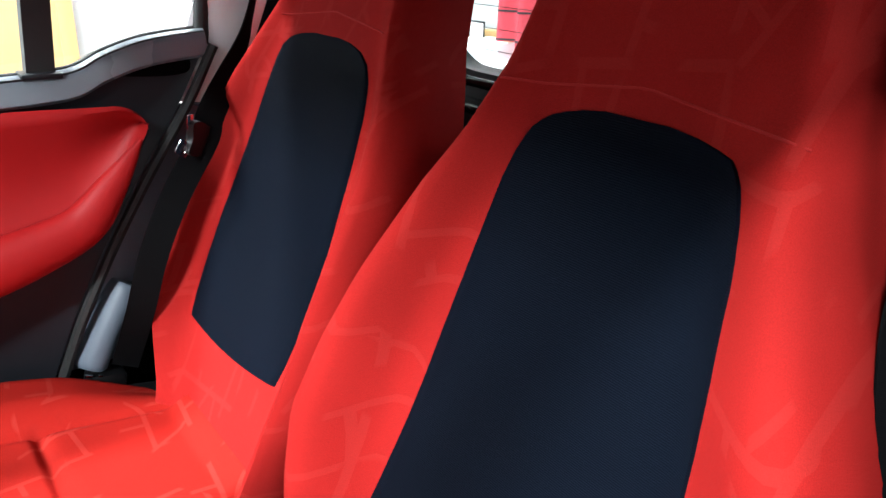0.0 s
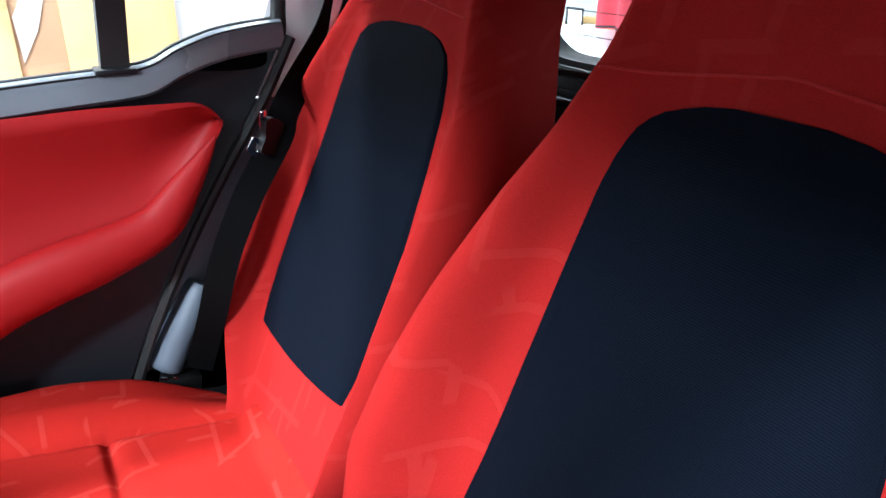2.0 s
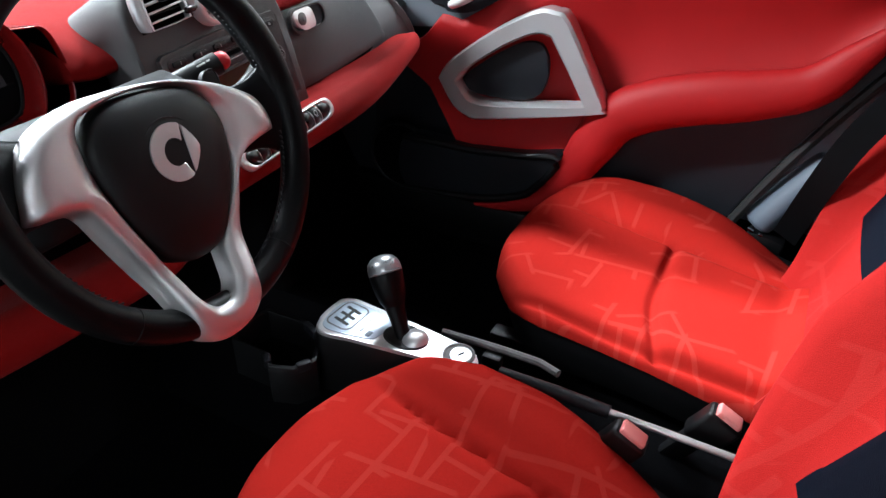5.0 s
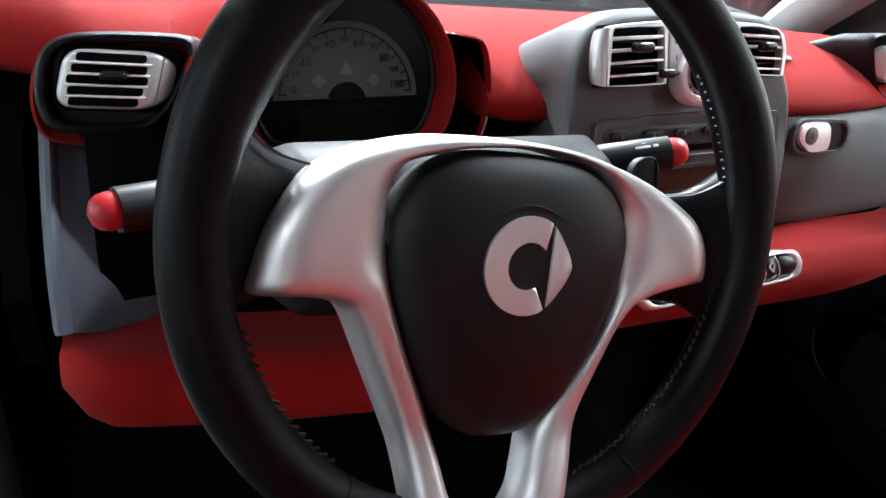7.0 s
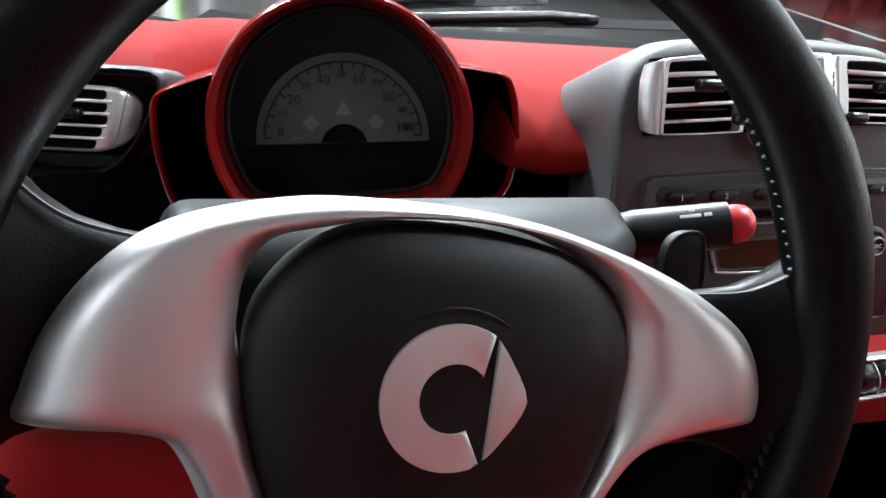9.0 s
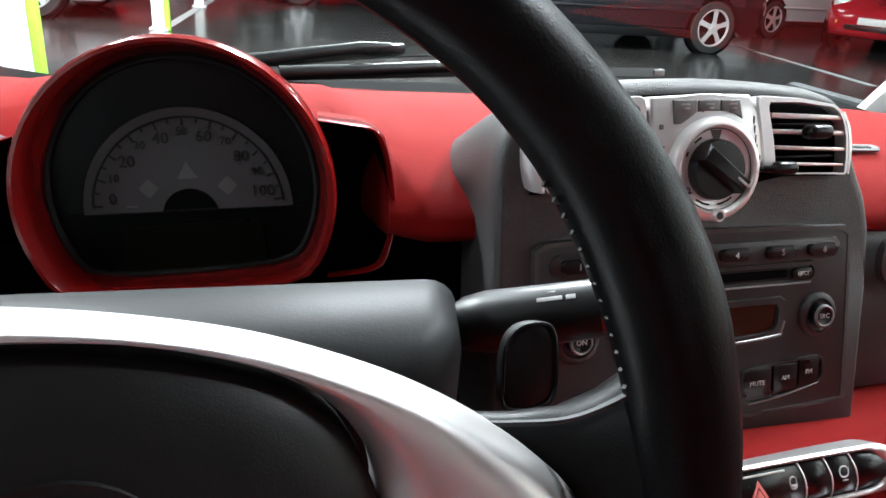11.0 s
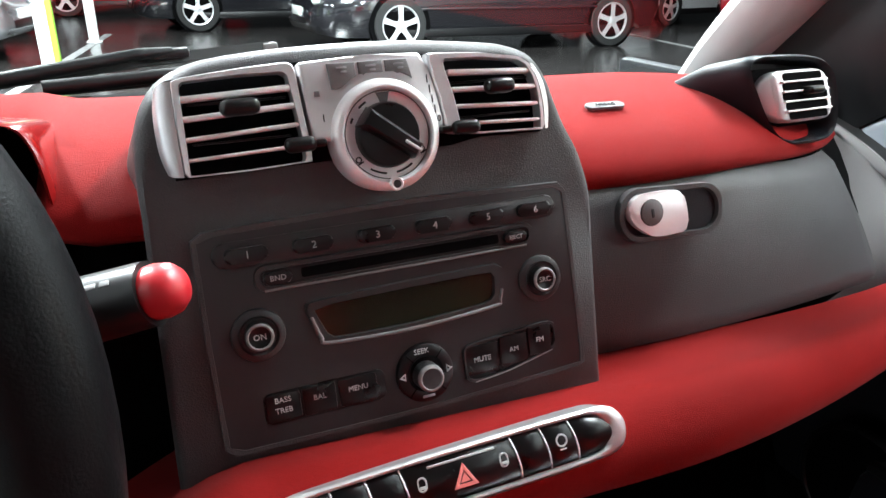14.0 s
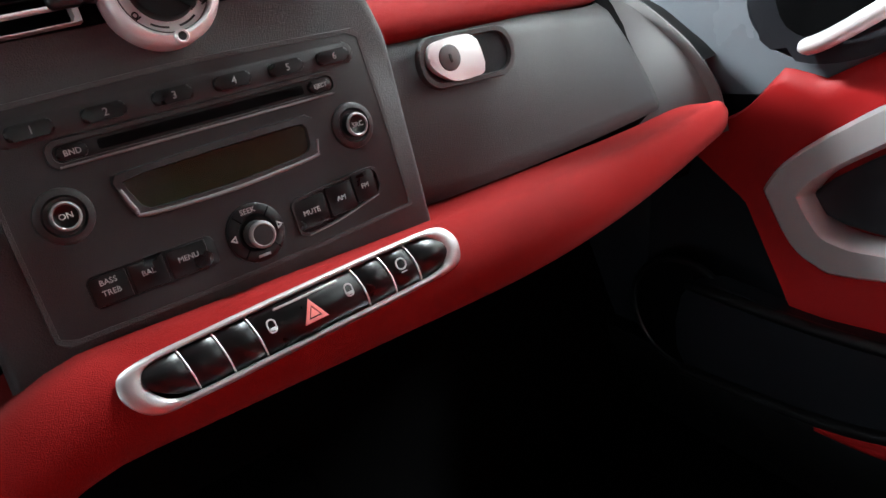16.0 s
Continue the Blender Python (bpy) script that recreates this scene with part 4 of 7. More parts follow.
    for x, w, words in ((-0.0815, 0.0200, ("BASS", "TREB")), (-0.0605, 0.0195, ("BAL",)), (-0.0375, 0.0230, ("MENU",))):
        b = part("key", plate(rounded(w, 0.0165, 0.0014, 3), 0.002, F(x, 0.8462, 0.0052), 0.0005), "button", radio, "flat black key")
        for j, word in enumerate(words):
            part("word", lettering(word, 0.0044, F(x, 0.8474 - 0.0058 * (j - (len(words) - 1) / 2), 0.0054)), "mark", b)


def build_switch_strip():
    strip = thing("switch_strip", (0, 0.12, 0.805), "silver framed row of black switches on the bolster", "switch panel")
    m = axes((0.0056, 0.1190, 0.8195), (1, 0.030, 0.044), (0, 0.50, 0.85))

    def hull(k):
        # rounded ends, the left one drawn out downwards
        o = [(-0.0975, 0.0130), (-0.060, 0.0148), (0.0, 0.0155), (0.070, 0.0152), (0.0945, 0.0135), (0.1040, 0.0060), (0.1055, -0.0035), (0.0985, -0.0140), (0.070, -0.0165), (0.0, -0.0168), (-0.070, -0.0165), (-0.0930, -0.0150), (-0.1035, -0.0060), (-0.1060, 0.0050)]
        return catmull([(x * (1 - 3.4 * k / 0.11), y * (1 - k / 0.0165)) for x, y in o], 4, True)[::-1]
    loops = []
    for k, z in ((0.0, -0.018), (0.0, 0.0005), (0.0005, 0.0020), (0.0018, 0.0032), (0.0030, 0.0030), (0.0038, 0.0014), (0.0038, -0.004)):
        loops.append([m @ Vector((x, y, z - 0.10 * max(0.0, -y - 0.004))) for x, y in hull(k)])
    part("frame", loft(loops, caps=False), "silver_wheel", strip, "satin silver rounded frame")
    part("bed", plate(hull(0.003), 0.004, m @ pose(0, 0, -0.0015), 0), "black_matt", strip)
    edges = [-0.093, -0.0725, -0.0535, -0.0345, 0.0318, 0.0510, 0.0697, 0.0930]
    lean = 0.16

    def face(y):
        # the switches bulge like a half-round bar
        return 0.0042 - 30.0 * (y - 0.001) ** 2
    for i, (x0, x1) in enumerate(zip(edges, edges[1:])):
        rows = []
        for y in np.linspace(-0.0128, 0.0122, 12):
            a0, a1 = x0 + 0.0005 - lean * y, x1 - 0.0005 - lean * y
            if i == 0:
                a0 = max(-0.0945 + 14.0 * (y - 0.003) ** 2 * 6, -0.0945)
            if i == 6:
                a1 = min(0.0945 - 14.0 * (y + 0.001) ** 2 * 6, 0.0945)
            z = face(y)
            rows.append([m @ Vector(p) for p in ((a0, y, z - 0.006), (a0, y, z - 0.0006), (a0 + 0.0006, y, z), (a1 - 0.0006, y, z), (a1, y, z - 0.0006), (a1, y, z - 0.006))])
        b = part("switch", loft(rows), "button", strip, "black rounded switch", 70)
        cx = (x0 + x1) / 2
        if i not in (0,):
            part("divider", tube([m @ Vector((x0 - lean * y, y, face(y) + 0.0001)) for y in np.linspace(-0.0125, 0.0115, 9)], 0.00055, 6), "silver_bright", strip, "thin silver divider")
        top = m @ pose(cx, 0, face(0.0) + 0.0003)
        if i == 3:
            part("light_bar", rbox((0.0405, 0.0014, 0.0010), m @ pose(cx + 0.0005, 0.0088, face(0.0088) + 0.0003), 0.0003), "mark", b, "pale bar over the hazard switch")
            tri = [(-0.0074, -0.0066), (0.0074, -0.0066), (0.0, 0.0064)]
            part("hazard_sign", ring_plate(tri, [(0.55 * p, 0.55 * q - 0.0010) for p, q in tri], 0.0006, top, 0.0001), "mark_pink", b, "red warning triangle")
            part("hazard_core", plate([(0.40 * p, 0.40 * q - 0.0012) for p, q in tri], 0.0004, top, 0), "mark_pink", b)
            for sd in (-1, 1):
                part("lock_icon", ring_plate(rounded(0.0054, 0.0082, 0.0026, 3), rounded(0.0038, 0.0062, 0.0018, 3), 0.0005, top @ pose(sd * 0.0244, 0.0012, 0.0), 0.0001), "mark", b)
                part("lock_icon", rbox((0.0036, 0.0018, 0.0004), top @ pose(sd * 0.0244, -0.0005, 0.0), 0.0001), "mark", b)
        if i == 5:
            part("icon", ring_plate(circle(0.0038, 16), circle(0.0028, 16), 0.0005, top @ pose(0, 0.0020, 0), 0.0001), "mark", b)
            part("icon", rbox((0.0040, 0.0008, 0.0004), top @ pose(0, -0.0030, 0), 0.0001), "mark", b)


def build_glovebox():
    box = thing("glove_box", (0.34, 0.25, 0.80), "dark grey glove box lid with a silver lock", "glove box")

    def g(u, v):
        x = 0.143 + (0.517 - 0.143) * u
        corner = 0.030 * (1 - math.sqrt(max(0.0, 1 - max(0.0, (x - 0.487) / 0.030) ** 2)))
        z = 0.806 + (0.128 - 0.024 * smoothstep(0.22, 0.50, x) - corner) * v
        edge = 0.016 * (2.2 * smoothstep(0.90, 1.0, u) ** 1.5 + 0.6 * smoothstep(0.95, 1.0, v) + 0.3 * smoothstep(0.05, 0.0, v))
        return (x, 0.2165 + 0.262 * (z - 0.797) + (bend(x) * (1 - v) + bend_top(x) * v) + edge - 0.006 * math.sin(math.pi * v), z)
    part("lid", sheet(g, 36, 14, 0.006), "grey", box, "dark grey grained lid")
    mm = axes((0.2180, 0.2375, 0.9095), (1, 0.03, -0.03), (0, 0.262, 1))
    part("recess", ring_plate(rounded(0.096, 0.040, 0.018, 7), rounded(0.086, 0.031, 0.015, 7), 0.006, mm @ pose(0, 0, 0.0052), 0.002), "grey", box, "rounded recess lip")
    part("recess_well", plate(rounded(0.088, 0.033, 0.016, 7), 0.003, mm @ pose(0, 0, 0.0015), 0), "grey_door", box)
    lk = [(-0.041, 0.004), (-0.038, 0.0125), (-0.024, 0.0160), (0.000, 0.0165), (0.008, 0.0120), (0.0115, 0.000), (0.0115, -0.0135), (0.000, -0.0160), (-0.018, -0.0165), (-0.030, -0.0110), (-0.038, -0.0040)]
    lock = part("lock_plate", plate(catmull(lk, 4, True)[::-1], 0.007, mm @ pose(0, 0, 0.0075), 0.0020, 3), "silver_bright", box, "silver pull with key lock")
    part("lock_barrel", lathe([(0.0100, 0.0), (0.0098, 0.0014), (0.0086, 0.0020), (0, 0.0020)], mm @ pose(-0.0215, 0.0015, 0.0072), 28), "trim_grey", lock, "round lock barrel")
    part("keyhole", rbox((0.0026, 0.0066, 0.001), mm @ pose(-0.0215, 0.0010, 0.0090, 0, 0, 8), 0.0004), "ink", lock)


def build_dash_ends():
    # curved silver-grey end panel between dash and passenger door, and its twin
    for s in (-1, 1):
        c = catmull([(0.470, 0.934), (0.443, 0.927), (0.400, 0.915), (0.364, 0.902), (0.342, 0.892), (0.302, 0.868), (0.280, 0.852), (0.256, 0.828), (0.240, 0.803), (0.228, 0.765)], 4)
        d = 0.0 if s > 0 else 0.014
        loops = []
        for y, z in c:
            loops.append([(s * (0.440 - d), y + 0.066, z - 0.075), (s * (0.496 - d), y + 0.034, z - 0.034), (s * (0.520 - d), y + 0.026, z - 0.022), (s * (0.546 - d), y + 0.016, z - 0.012), (s * (0.566 - d), y + 0.008, z - 0.004), (s * (0.5685 - d), y + 0.0015, z), (s * (0.5715 - d), y - 0.001, z + 0.001), (s * (0.5755 - d), y, z + 0.0005), (s * (0.5785 - d), y + 0.004, z - 0.002), (s * (0.582 - d), y + 0.025, z - 0.010)])
        part("end_panel", loft(loops, closed=False), "trim_grey" if s > 0 else "pillar_dark", dash, "curved grey dash end panel")
        if s > 0:
            # added dark strip: blocks windscreen light and stands for the gap's shade
            part("gap_shade", loft([[(0.576, y + 0.012, z - 0.010), (0.602, y + 0.016, z - 0.016), (0.630, y + 0.012, z - 0.012)] for y, z in c if z > 0.845], closed=False), "rubber", dash, "dark strip standing for the shaded gap between dash and door")
        part("end_fill", plate([(0.62, 0.91), (0.455, 0.905), (0.345, 0.870), (0.26, 0.780), (0.28, 0.70), (0.62, 0.62)], 0.02, axes((s * 0.580, 0, 0), (0, 1, 0), (0, 0, 1)), 0), "black_matt", dash)
    part("knee_panel", sheet(lambda u, v: (-0.53 + 0.385 * u, 0.262 + 0.03 * v + 0.02 * math.sin(math.pi * u), 0.770 + 0.140 * v), 12, 6, 0.006), "black_matt", dash, "black panel under the instruments")
    # airbag tag on the red pad
    tag_m = axes((0.204, 0.3140, 0.9755), (1, 0.02, 0), (0, 0.9, 0.30))
    tag = part("airbag_tag", plate(rounded(0.036, 0.0085, 0.004, 5), 0.002, tag_m @ pose(0, 0, 0.0018), 0.0006), "trim_grey", dash, "small grey oval airbag tag")
    part("word", lettering("AIRBAG", 0.0055, tag_m @ pose(0, 0, 0.0020)), "ink", tag)


build_dash()
build_climate()
build_end_vents()
build_radio()
build_switch_strip()
build_glovebox()
build_dash_ends()


# ---- instrument cluster ----
def build_cluster():
    cl = thing("instrument_cluster", (-0.314, 0.30, 0.88), "glossy red instrument pod with a half-round speedometer", "instrument cluster")
    M = axes((-0.321, 0.302, 0.945), (1, -0.06, 0.065), (0, 0.16, 1))

    def dome(k=1.0, n=34):
        """The hood's outline: a round top on a flattened foot."""
        r = 0.0945
        pts = [(r * math.cos(radians(a)), 0.002 + r * math.sin(radians(a))) for a in np.linspace(-24, 204, n)]
        pts += [(-0.0815, -0.0470), (-0.0745, -0.0555), (-0.060, -0.0595), (-0.03, -0.0608), (0.0, -0.0608), (0.03, -0.0600), (0.060, -0.0575), (0.0755, -0.0525), (0.0820, -0.0450)]
        return [(x * k, 0.004 + (y - 0.004) * k) for x, y in pts]
    part("hood", loft([[M @ Vector((x, y, w)) for x, y in dome(k)] for k, w in ((0.885, 0.002), (0.895, 0.014), (0.905, 0.022), (0.925, 0.030), (0.948, 0.0338), (0.972, 0.0338), (0.990, 0.030), (1.0, 0.021), (0.998, 0.004), (0.975, -0.040), (0.93, -0.100))], caps=False), "gloss_red", cl, "glossy red rounded hood", 60)
    part("face", plate(dome(0.905), 0.008, M @ pose(0, 0, -0.0012), 0), "lens_dark", cl, "dark gauge face")
    part("face_rim", tube([M @ Vector((x, y, 0.001)) for x, y in dome(0.865)], 0.0022, 8, closed=True, up=M.to_3x3() @ Vector((0, 0, 1))), "lens_rim", cl, "dark grey rim of the gauge face")
    # half-round speedometer
    half = [(0.0640 * math.cos(radians(a)), 0.0640 * math.sin(radians(a))) for a in np.linspace(-1, 181, 44)] + [(0.0175 * math.cos(radians(a)), -0.0045 + 0.0175 * math.sin(radians(a))) for a in np.linspace(168, 12, 16)]
    m = M @ pose(0.0015, -0.0105, 0.0012)
    dial = part("dial", plate(half, 0.001, m, 0), "dial", cl, "grey-white half-round dial")
    part("dial_line", tube([m @ Vector((0.0580 * math.cos(radians(a)), 0.0580 * math.sin(radians(a)), 0.0005)) for a in np.linspace(3, 177, 44)], 0.0007, 6), "ink", dial)
    for i in range(21):
        a = radians(176 - 172 * i / 20)
        ln = 0.0056 if i % 2 == 0 else 0.0034
        part("tick", rbox((ln, 0.0014, 0.0004), m @ pose((0.0580 - ln / 2) * math.cos(a), (0.0580 - ln / 2) * math.sin(a), 0.0004, 0, 0, math.degrees(a)), 0.0001), "ink", dial)
    for i in range(11):
        a = radians(171 - 160 * i / 10)
        r = 0.0465 if i % 2 == 0 else 0.0485
        part("figure", lettering(str(10 * i), 0.0102 if i % 2 == 0 else 0.0072, m @ pose(r * math.cos(a), r * math.sin(a) + 0.0005, 0.0004), 0.0004), "ink", dial)
    part("unit_bar", rbox((0.0075, 0.0012, 0.0003), m @ pose(-0.0350, 0.0030, 0.0003), 0.0001), "dial_dim", dial)
    tri = [(-0.0062, -0.0050), (0.0062, -0.0050), (0, 0.0060)]
    part("warning_sign", plate(tri, 0.0005, m @ pose(0, 0.0245, 0.0005), 0), "dial_dim", dial, "unlit warning triangle")
    for sd in (-1, 1):
        part("turn_arrow", plate(rounded(0.0090, 0.0090, 0.001, 2), 0.0005, m @ pose(sd * 0.0240, 0.0140, 0.0005, 0, 0, 45), 0), "dial_dim", dial)
    part("face_step", rbox((0.144, 0.0014, 0.0012), m @ pose(0, -0.0012, -0.0006), 0.0004), "black", cl)
    part("display", plate(rounded(0.088, 0.033, 0.003, 4), 0.001, M @ pose(0.0015, -0.0365, 0.0004), 0), "gauge_lcd", cl, "unlit lower display")
    # side wings
    for sd, o in ((1, [(0.0850, 0.0455), (0.1040, 0.0425), (0.1213, 0.0382), (0.1287, 0.0265), (0.1320, 0.0065), (0.1326, -0.0195), (0.1262, -0.0460), (0.1150, -0.0553), (0.0850, -0.0578)]),
                  (-1, [(-0.0850, 0.0425), (-0.1093, 0.0350), (-0.1262, 0.0278), (-0.1311, 0.0146), (-0.1315, -0.0120), (-0.1249, -0.0468), (-0.1111, -0.0634), (-0.0850, -0.0658)])):
        c = catmull(o, 4)
        loops = []
        for k, w in ((0.925, -0.024), (0.945, 0.004), (0.950, 0.014), (0.962, 0.0200), (0.980, 0.0215), (0.995, 0.0185), (1.003, 0.008), (0.99, -0.06)):
            loops.append([M @ Vector((sd * 0.085 + (x - sd * 0.085) * (1 - (1 - k) * 2.2) if abs(x) > 0.0851 else x, -0.009 + (y + 0.009) * k, w)) for x, y in c])
        part("side_wing", loft(loops[2:], closed=False), "gloss_red", cl, "glossy red side wing", 60)
        part("wing_lining", loft(loops[:3], closed=False), "black_matt", cl, "dark lining inside the wing", 60)
        part("wing_well", plate([(x * 0.975, -0.009 + (y + 0.009) * 0.95) for x, y in (c if sd < 0 else c[::-1])], 0.004, M @ pose(0, 0, -0.022), 0), "black_matt", cl, "dark well of the wing")


def build_column():
    col = thing("steering_column", (-0.314, 0.15, 0.86), "dark grey steering column cover with two stalks", "steering column")
    loops = []
    for y, w, zt, zb in ((0.045, 0.060, 0.960, 0.895), (0.052, 0.090, 0.968, 0.885), (0.068, 0.104, 0.976, 0.875), (0.10, 0.110, 0.977, 0.865), (0.15, 0.114, 0.951, 0.845), (0.20, 0.116, 0.924, 0.835), (0.28, 0.118, 0.888, 0.83)):
        o = rounded(2 * w + 0.008, zt - zb, 0.014, 5, -0.312, (zt + zb) / 2)
        loops.append([(x, y, z) for x, z in o])
    part("shroud", loft(loops), "shroud", col, "dark grey column shroud")
    for s, tip in ((1, (-0.128, 0.090, 0.966)), (-1, (-0.516, 0.092, 0.943))):
        base = Vector((-0.314 + s * 0.100, 0.125, 0.938))
        tip = Vector(tip)
        d = (tip - base).normalized()
        pts = [base, base + d * 0.022, base + d * 0.030, base + d * 0.040, tip - d * 0.008]
        stalk = part("wiper_stalk" if s > 0 else "light_stalk", tube(pts, [0.0075, 0.0085, 0.0125, 0.0140, 0.0128], 18), "black", col, "black plastic control stalk")
        ball = lathe([(0.0104, -0.008), (0.0108, 0.0), (0.0097, 0.0050), (0.0070, 0.0082), (0.0030, 0.0099), (0.0, 0.0102)], Matrix.Translation(tip) @ d.to_track_quat("Z", "Y").to_matrix().to_4x4() @ pose(0, 0, -0.004), 24)
        part("stalk_tip", ball, "ball_red", stalk, "red rounded stalk tip")
        if s > 0:
            um = Matrix.Translation(base + d * 0.055 + Vector((0, -0.0070, 0.0110))) @ axes((0, 0, 0), d, Vector((0, 0.8, 0.6))).to_3x3().to_4x4()
            for dx, ln in ((-0.012, 0.010), (-0.003, 0.003), (0.008, 0.011), (0.017, 0.004)):
                part("print_mark", rbox((ln, 0.0022, 0.0008), um @ pose(dx, 0.0, 0.0012), 0.0003), "mark", stalk)
            for dx, dy in ((-0.012, 0.0034), (0.008, 0.0034), (-0.006, -0.0085)):
                part("print_mark", rbox((0.006, 0.0010, 0.0008), um @ pose(dx, dy, 0.0 if dy > 0 else -0.001), 0.0003), "mark", stalk)


def build_wheel():
    C = Vector((-0.3177, -0.0109, 0.9662))
    M = axes(C, (1, 0.018, 0), (0, 0.355, 0.935))
    M = M @ pose(0, 0, 0, 0, 0, -8)
    HB, HZ = -0.0020, 0.012
    wh = thing("steering_wheel", C, "black leather steering wheel with silver spokes", "steering wheel")
    R = 0.1612
    n = 96
    path, rad = [], []
    for k in range(n):
        a = 2 * math.pi * k / n
        deg = math.degrees(a)
        path.append(M @ Vector((R * math.cos(a), R * math.sin(a), 0)))
        grip = max(math.exp(-((deg - 28) / 16) ** 2), math.exp(-((deg - 152) / 16) ** 2))
        rad.append(0.0153 + 0.0022 * grip)
    part("rim", tube(path, rad, 18, closed=True, up=M.to_3x3() @ Vector((0, 0, 1))), "leather", wh, "black leather-wrapped rim")
    # seams across the rim where the leather panels meet
    for deg in (46, 134, 236, 304):
        a = radians(deg)
        mm = M @ pose(0, 0, 0, 0, 0, deg) @ pose(R, 0, 0, 90, 0, 0)
        part("rim_seam", lathe([(0.0150, -0.0008), (0.0158, 0.0), (0.0150, 0.0008)], mm, 24), "leather", wh)
    # silver three-armed cover
    outer = [(0.0, 0.0508), (-0.030, 0.0502), (-0.0571, 0.0475), (-0.0872, 0.0396), (-0.1063, 0.0303), (-0.1199, 0.0165), (-0.1307, -0.0022), (-0.1354, -0.0202), (-0.1366, -0.0303), (-0.126, -0.0327), (-0.1088, -0.0334), (-0.095, -0.0363), (-0.0871, -0.0456), (-0.0797, -0.0601), (-0.0701, -0.0801), (-0.0602, -0.101), (-0.0544, -0.1176), (-0.0490, -0.145), (-0.0400, -0.172), (-0.012, -0.186), (0.020, -0.183), (0.040, -0.168), (0.0445, -0.145), (0.0512, -0.1231), (0.0592, -0.0936), (0.0677, -0.067), (0.0768, -0.0434), (0.0882, -0.0312), (0.1085, -0.0250), (0.1280, -0.0212), (0.1355, -0.0180), (0.1340, -0.0019), (0.1245, 0.0145), (0.1060, 0.0270), (0.0850, 0.0362), (0.0610, 0.0432), (0.0320, 0.0488)]
    inner = [(0.0, 0.0468), (-0.0293, 0.0440), (-0.0480, 0.0395), (-0.0640, 0.0345), (-0.0705, 0.0275), (-0.0735, 0.0190), (-0.0742, 0.0080), (-0.0738, -0.0010), (-0.0725, -0.0080), (-0.0710, -0.0150), (-0.0695, -0.0210), (-0.0675, -0.0280), (-0.0640, -0.0385), (-0.0590, -0.0520), (-0.0500, -0.0740), (-0.0410, -0.0950), (-0.0350, -0.1130), (-0.0290, -0.136), (-0.0180, -0.150), (-0.0050, -0.1525), (0.0060, -0.149), (0.0130, -0.1400), (0.0185, -0.1260), (0.0250, -0.1090), (0.0340, -0.0900), (0.0490, -0.0710), (0.0600, -0.0520), (0.0660, -0.0370), (0.0690, -0.0250), (0.0705, -0.0150), (0.0712, -0.0061), (0.0708, 0.0030), (0.0695, 0.0140), (0.0645, 0.0240), (0.0545, 0.0345), (0.0400, 0.0415), (0.0220, 0.0455)]
    o, i = catmull(outer, 5, True), catmull(inner, 5, True)
    loops = []
    prof = [(0.0, -0.012), (0.0, -0.001)]
    for t in np.linspace(0.0, 1.0, 16):
        prof.append((t, 0.0165 - 0.0165 * (1 - t / 0.72) ** 4.0 if t < 0.72 else 0.0165 - 0.007 * ((t - 0.72) / 0.28) ** 2))
    prof.append((1.0, -0.010))
    for t, z in prof:
        loop = []
        for p, q in zip(o, i):
            x, y = p[0] + (q[0] - p[0]) * t, p[1] + (q[1] - p[1]) * t
            loop.append(M @ Vector((x, y, z - 0.026 + HZ + 0.010 * smoothstep(0.060, 0.140, abs(x)) * smoothstep(-0.075, -0.035, y) + 0.018 * smoothstep(-0.095, -0.150, y))))
        loops.append(loop)
    part("spoke_cover", loft(loops, caps=False), "silver_wheel", wh, "satin silver three-armed spoke cover")
    # leather spoke ends between silver cover and rim
    for s in (-1, 1):
        loops = []
        for x, b, h, t, z in ((0.080, -0.004, 0.020, 0.008, -0.036), (0.083, -0.003, 0.028, 0.0105, -0.035), (0.100, -0.004, 0.031, 0.0115, -0.032), (0.115, -0.004, 0.033, 0.0125, -0.027), (0.128, -0.002, 0.035, 0.0130, -0.021), (0.138, 0.000, 0.040, 0.0135, -0.016), (0.148, 0.002, 0.050, 0.0142, -0.009), (0.1600, 0.004, 0.062, 0.0142, 0.0)):
            loops.append([M @ Vector((s * x, b + h * math.cos(a), z + t * math.copysign(abs(math.sin(a)) ** 0.7, math.sin(a)))) for a in np.linspace(0, 2 * math.pi, 28, endpoint=False)])
        part("spoke_end", loft(loops), "leather", wh, "black leather spoke end", 70)
    # airbag pad
    pad_half = [(0.0, 0.0432), (0.034, 0.0400), (0.0530, 0.0308), (0.0640, 0.0185), (0.0695, 0.0060), (0.0700, -0.0080), (0.0660, -0.0280), (0.0580, -0.0500), (0.0450, -0.0740), (0.0330, -0.0900), (0.017, -0.0990), (0.0, -0.1010)]
    po = catmull([(-x, y) for x, y in pad_half[::-1]][:-1] + pad_half[:-1], 3, True)
    loops = []
    for k, z in ((1.02, -0.01), (1.02, 0.006), (1.018, 0.0105), (1.005, 0.0130), (0.97, 0.0160), (0.92, 0.0185), (0.84, 0.0215), (0.72, 0.0243), (0.5, 0.0268), (0.25, 0.0275), (0.03, 0.0276)):
        loops.append([M @ Vector((x * k, -0.015 + (y + 0.015) * k * 1.04 + HB, z - 0.026 + HZ)) for x, y in po])
    part("airbag_pad", loft(loops), "pad", wh, "black airbag pad")
    # round emblem: a broken ring and a pointed wedge
    em = M @ pose(-0.002, -0.0115, 0.0014 + HZ) @ Matrix.Diagonal((0.94, 0.94, 1, 1))
    arc_o = [(0.0270 * math.cos(radians(a)), 0.0270 * math.sin(radians(a))) for a in np.linspace(62, 298, 36)]
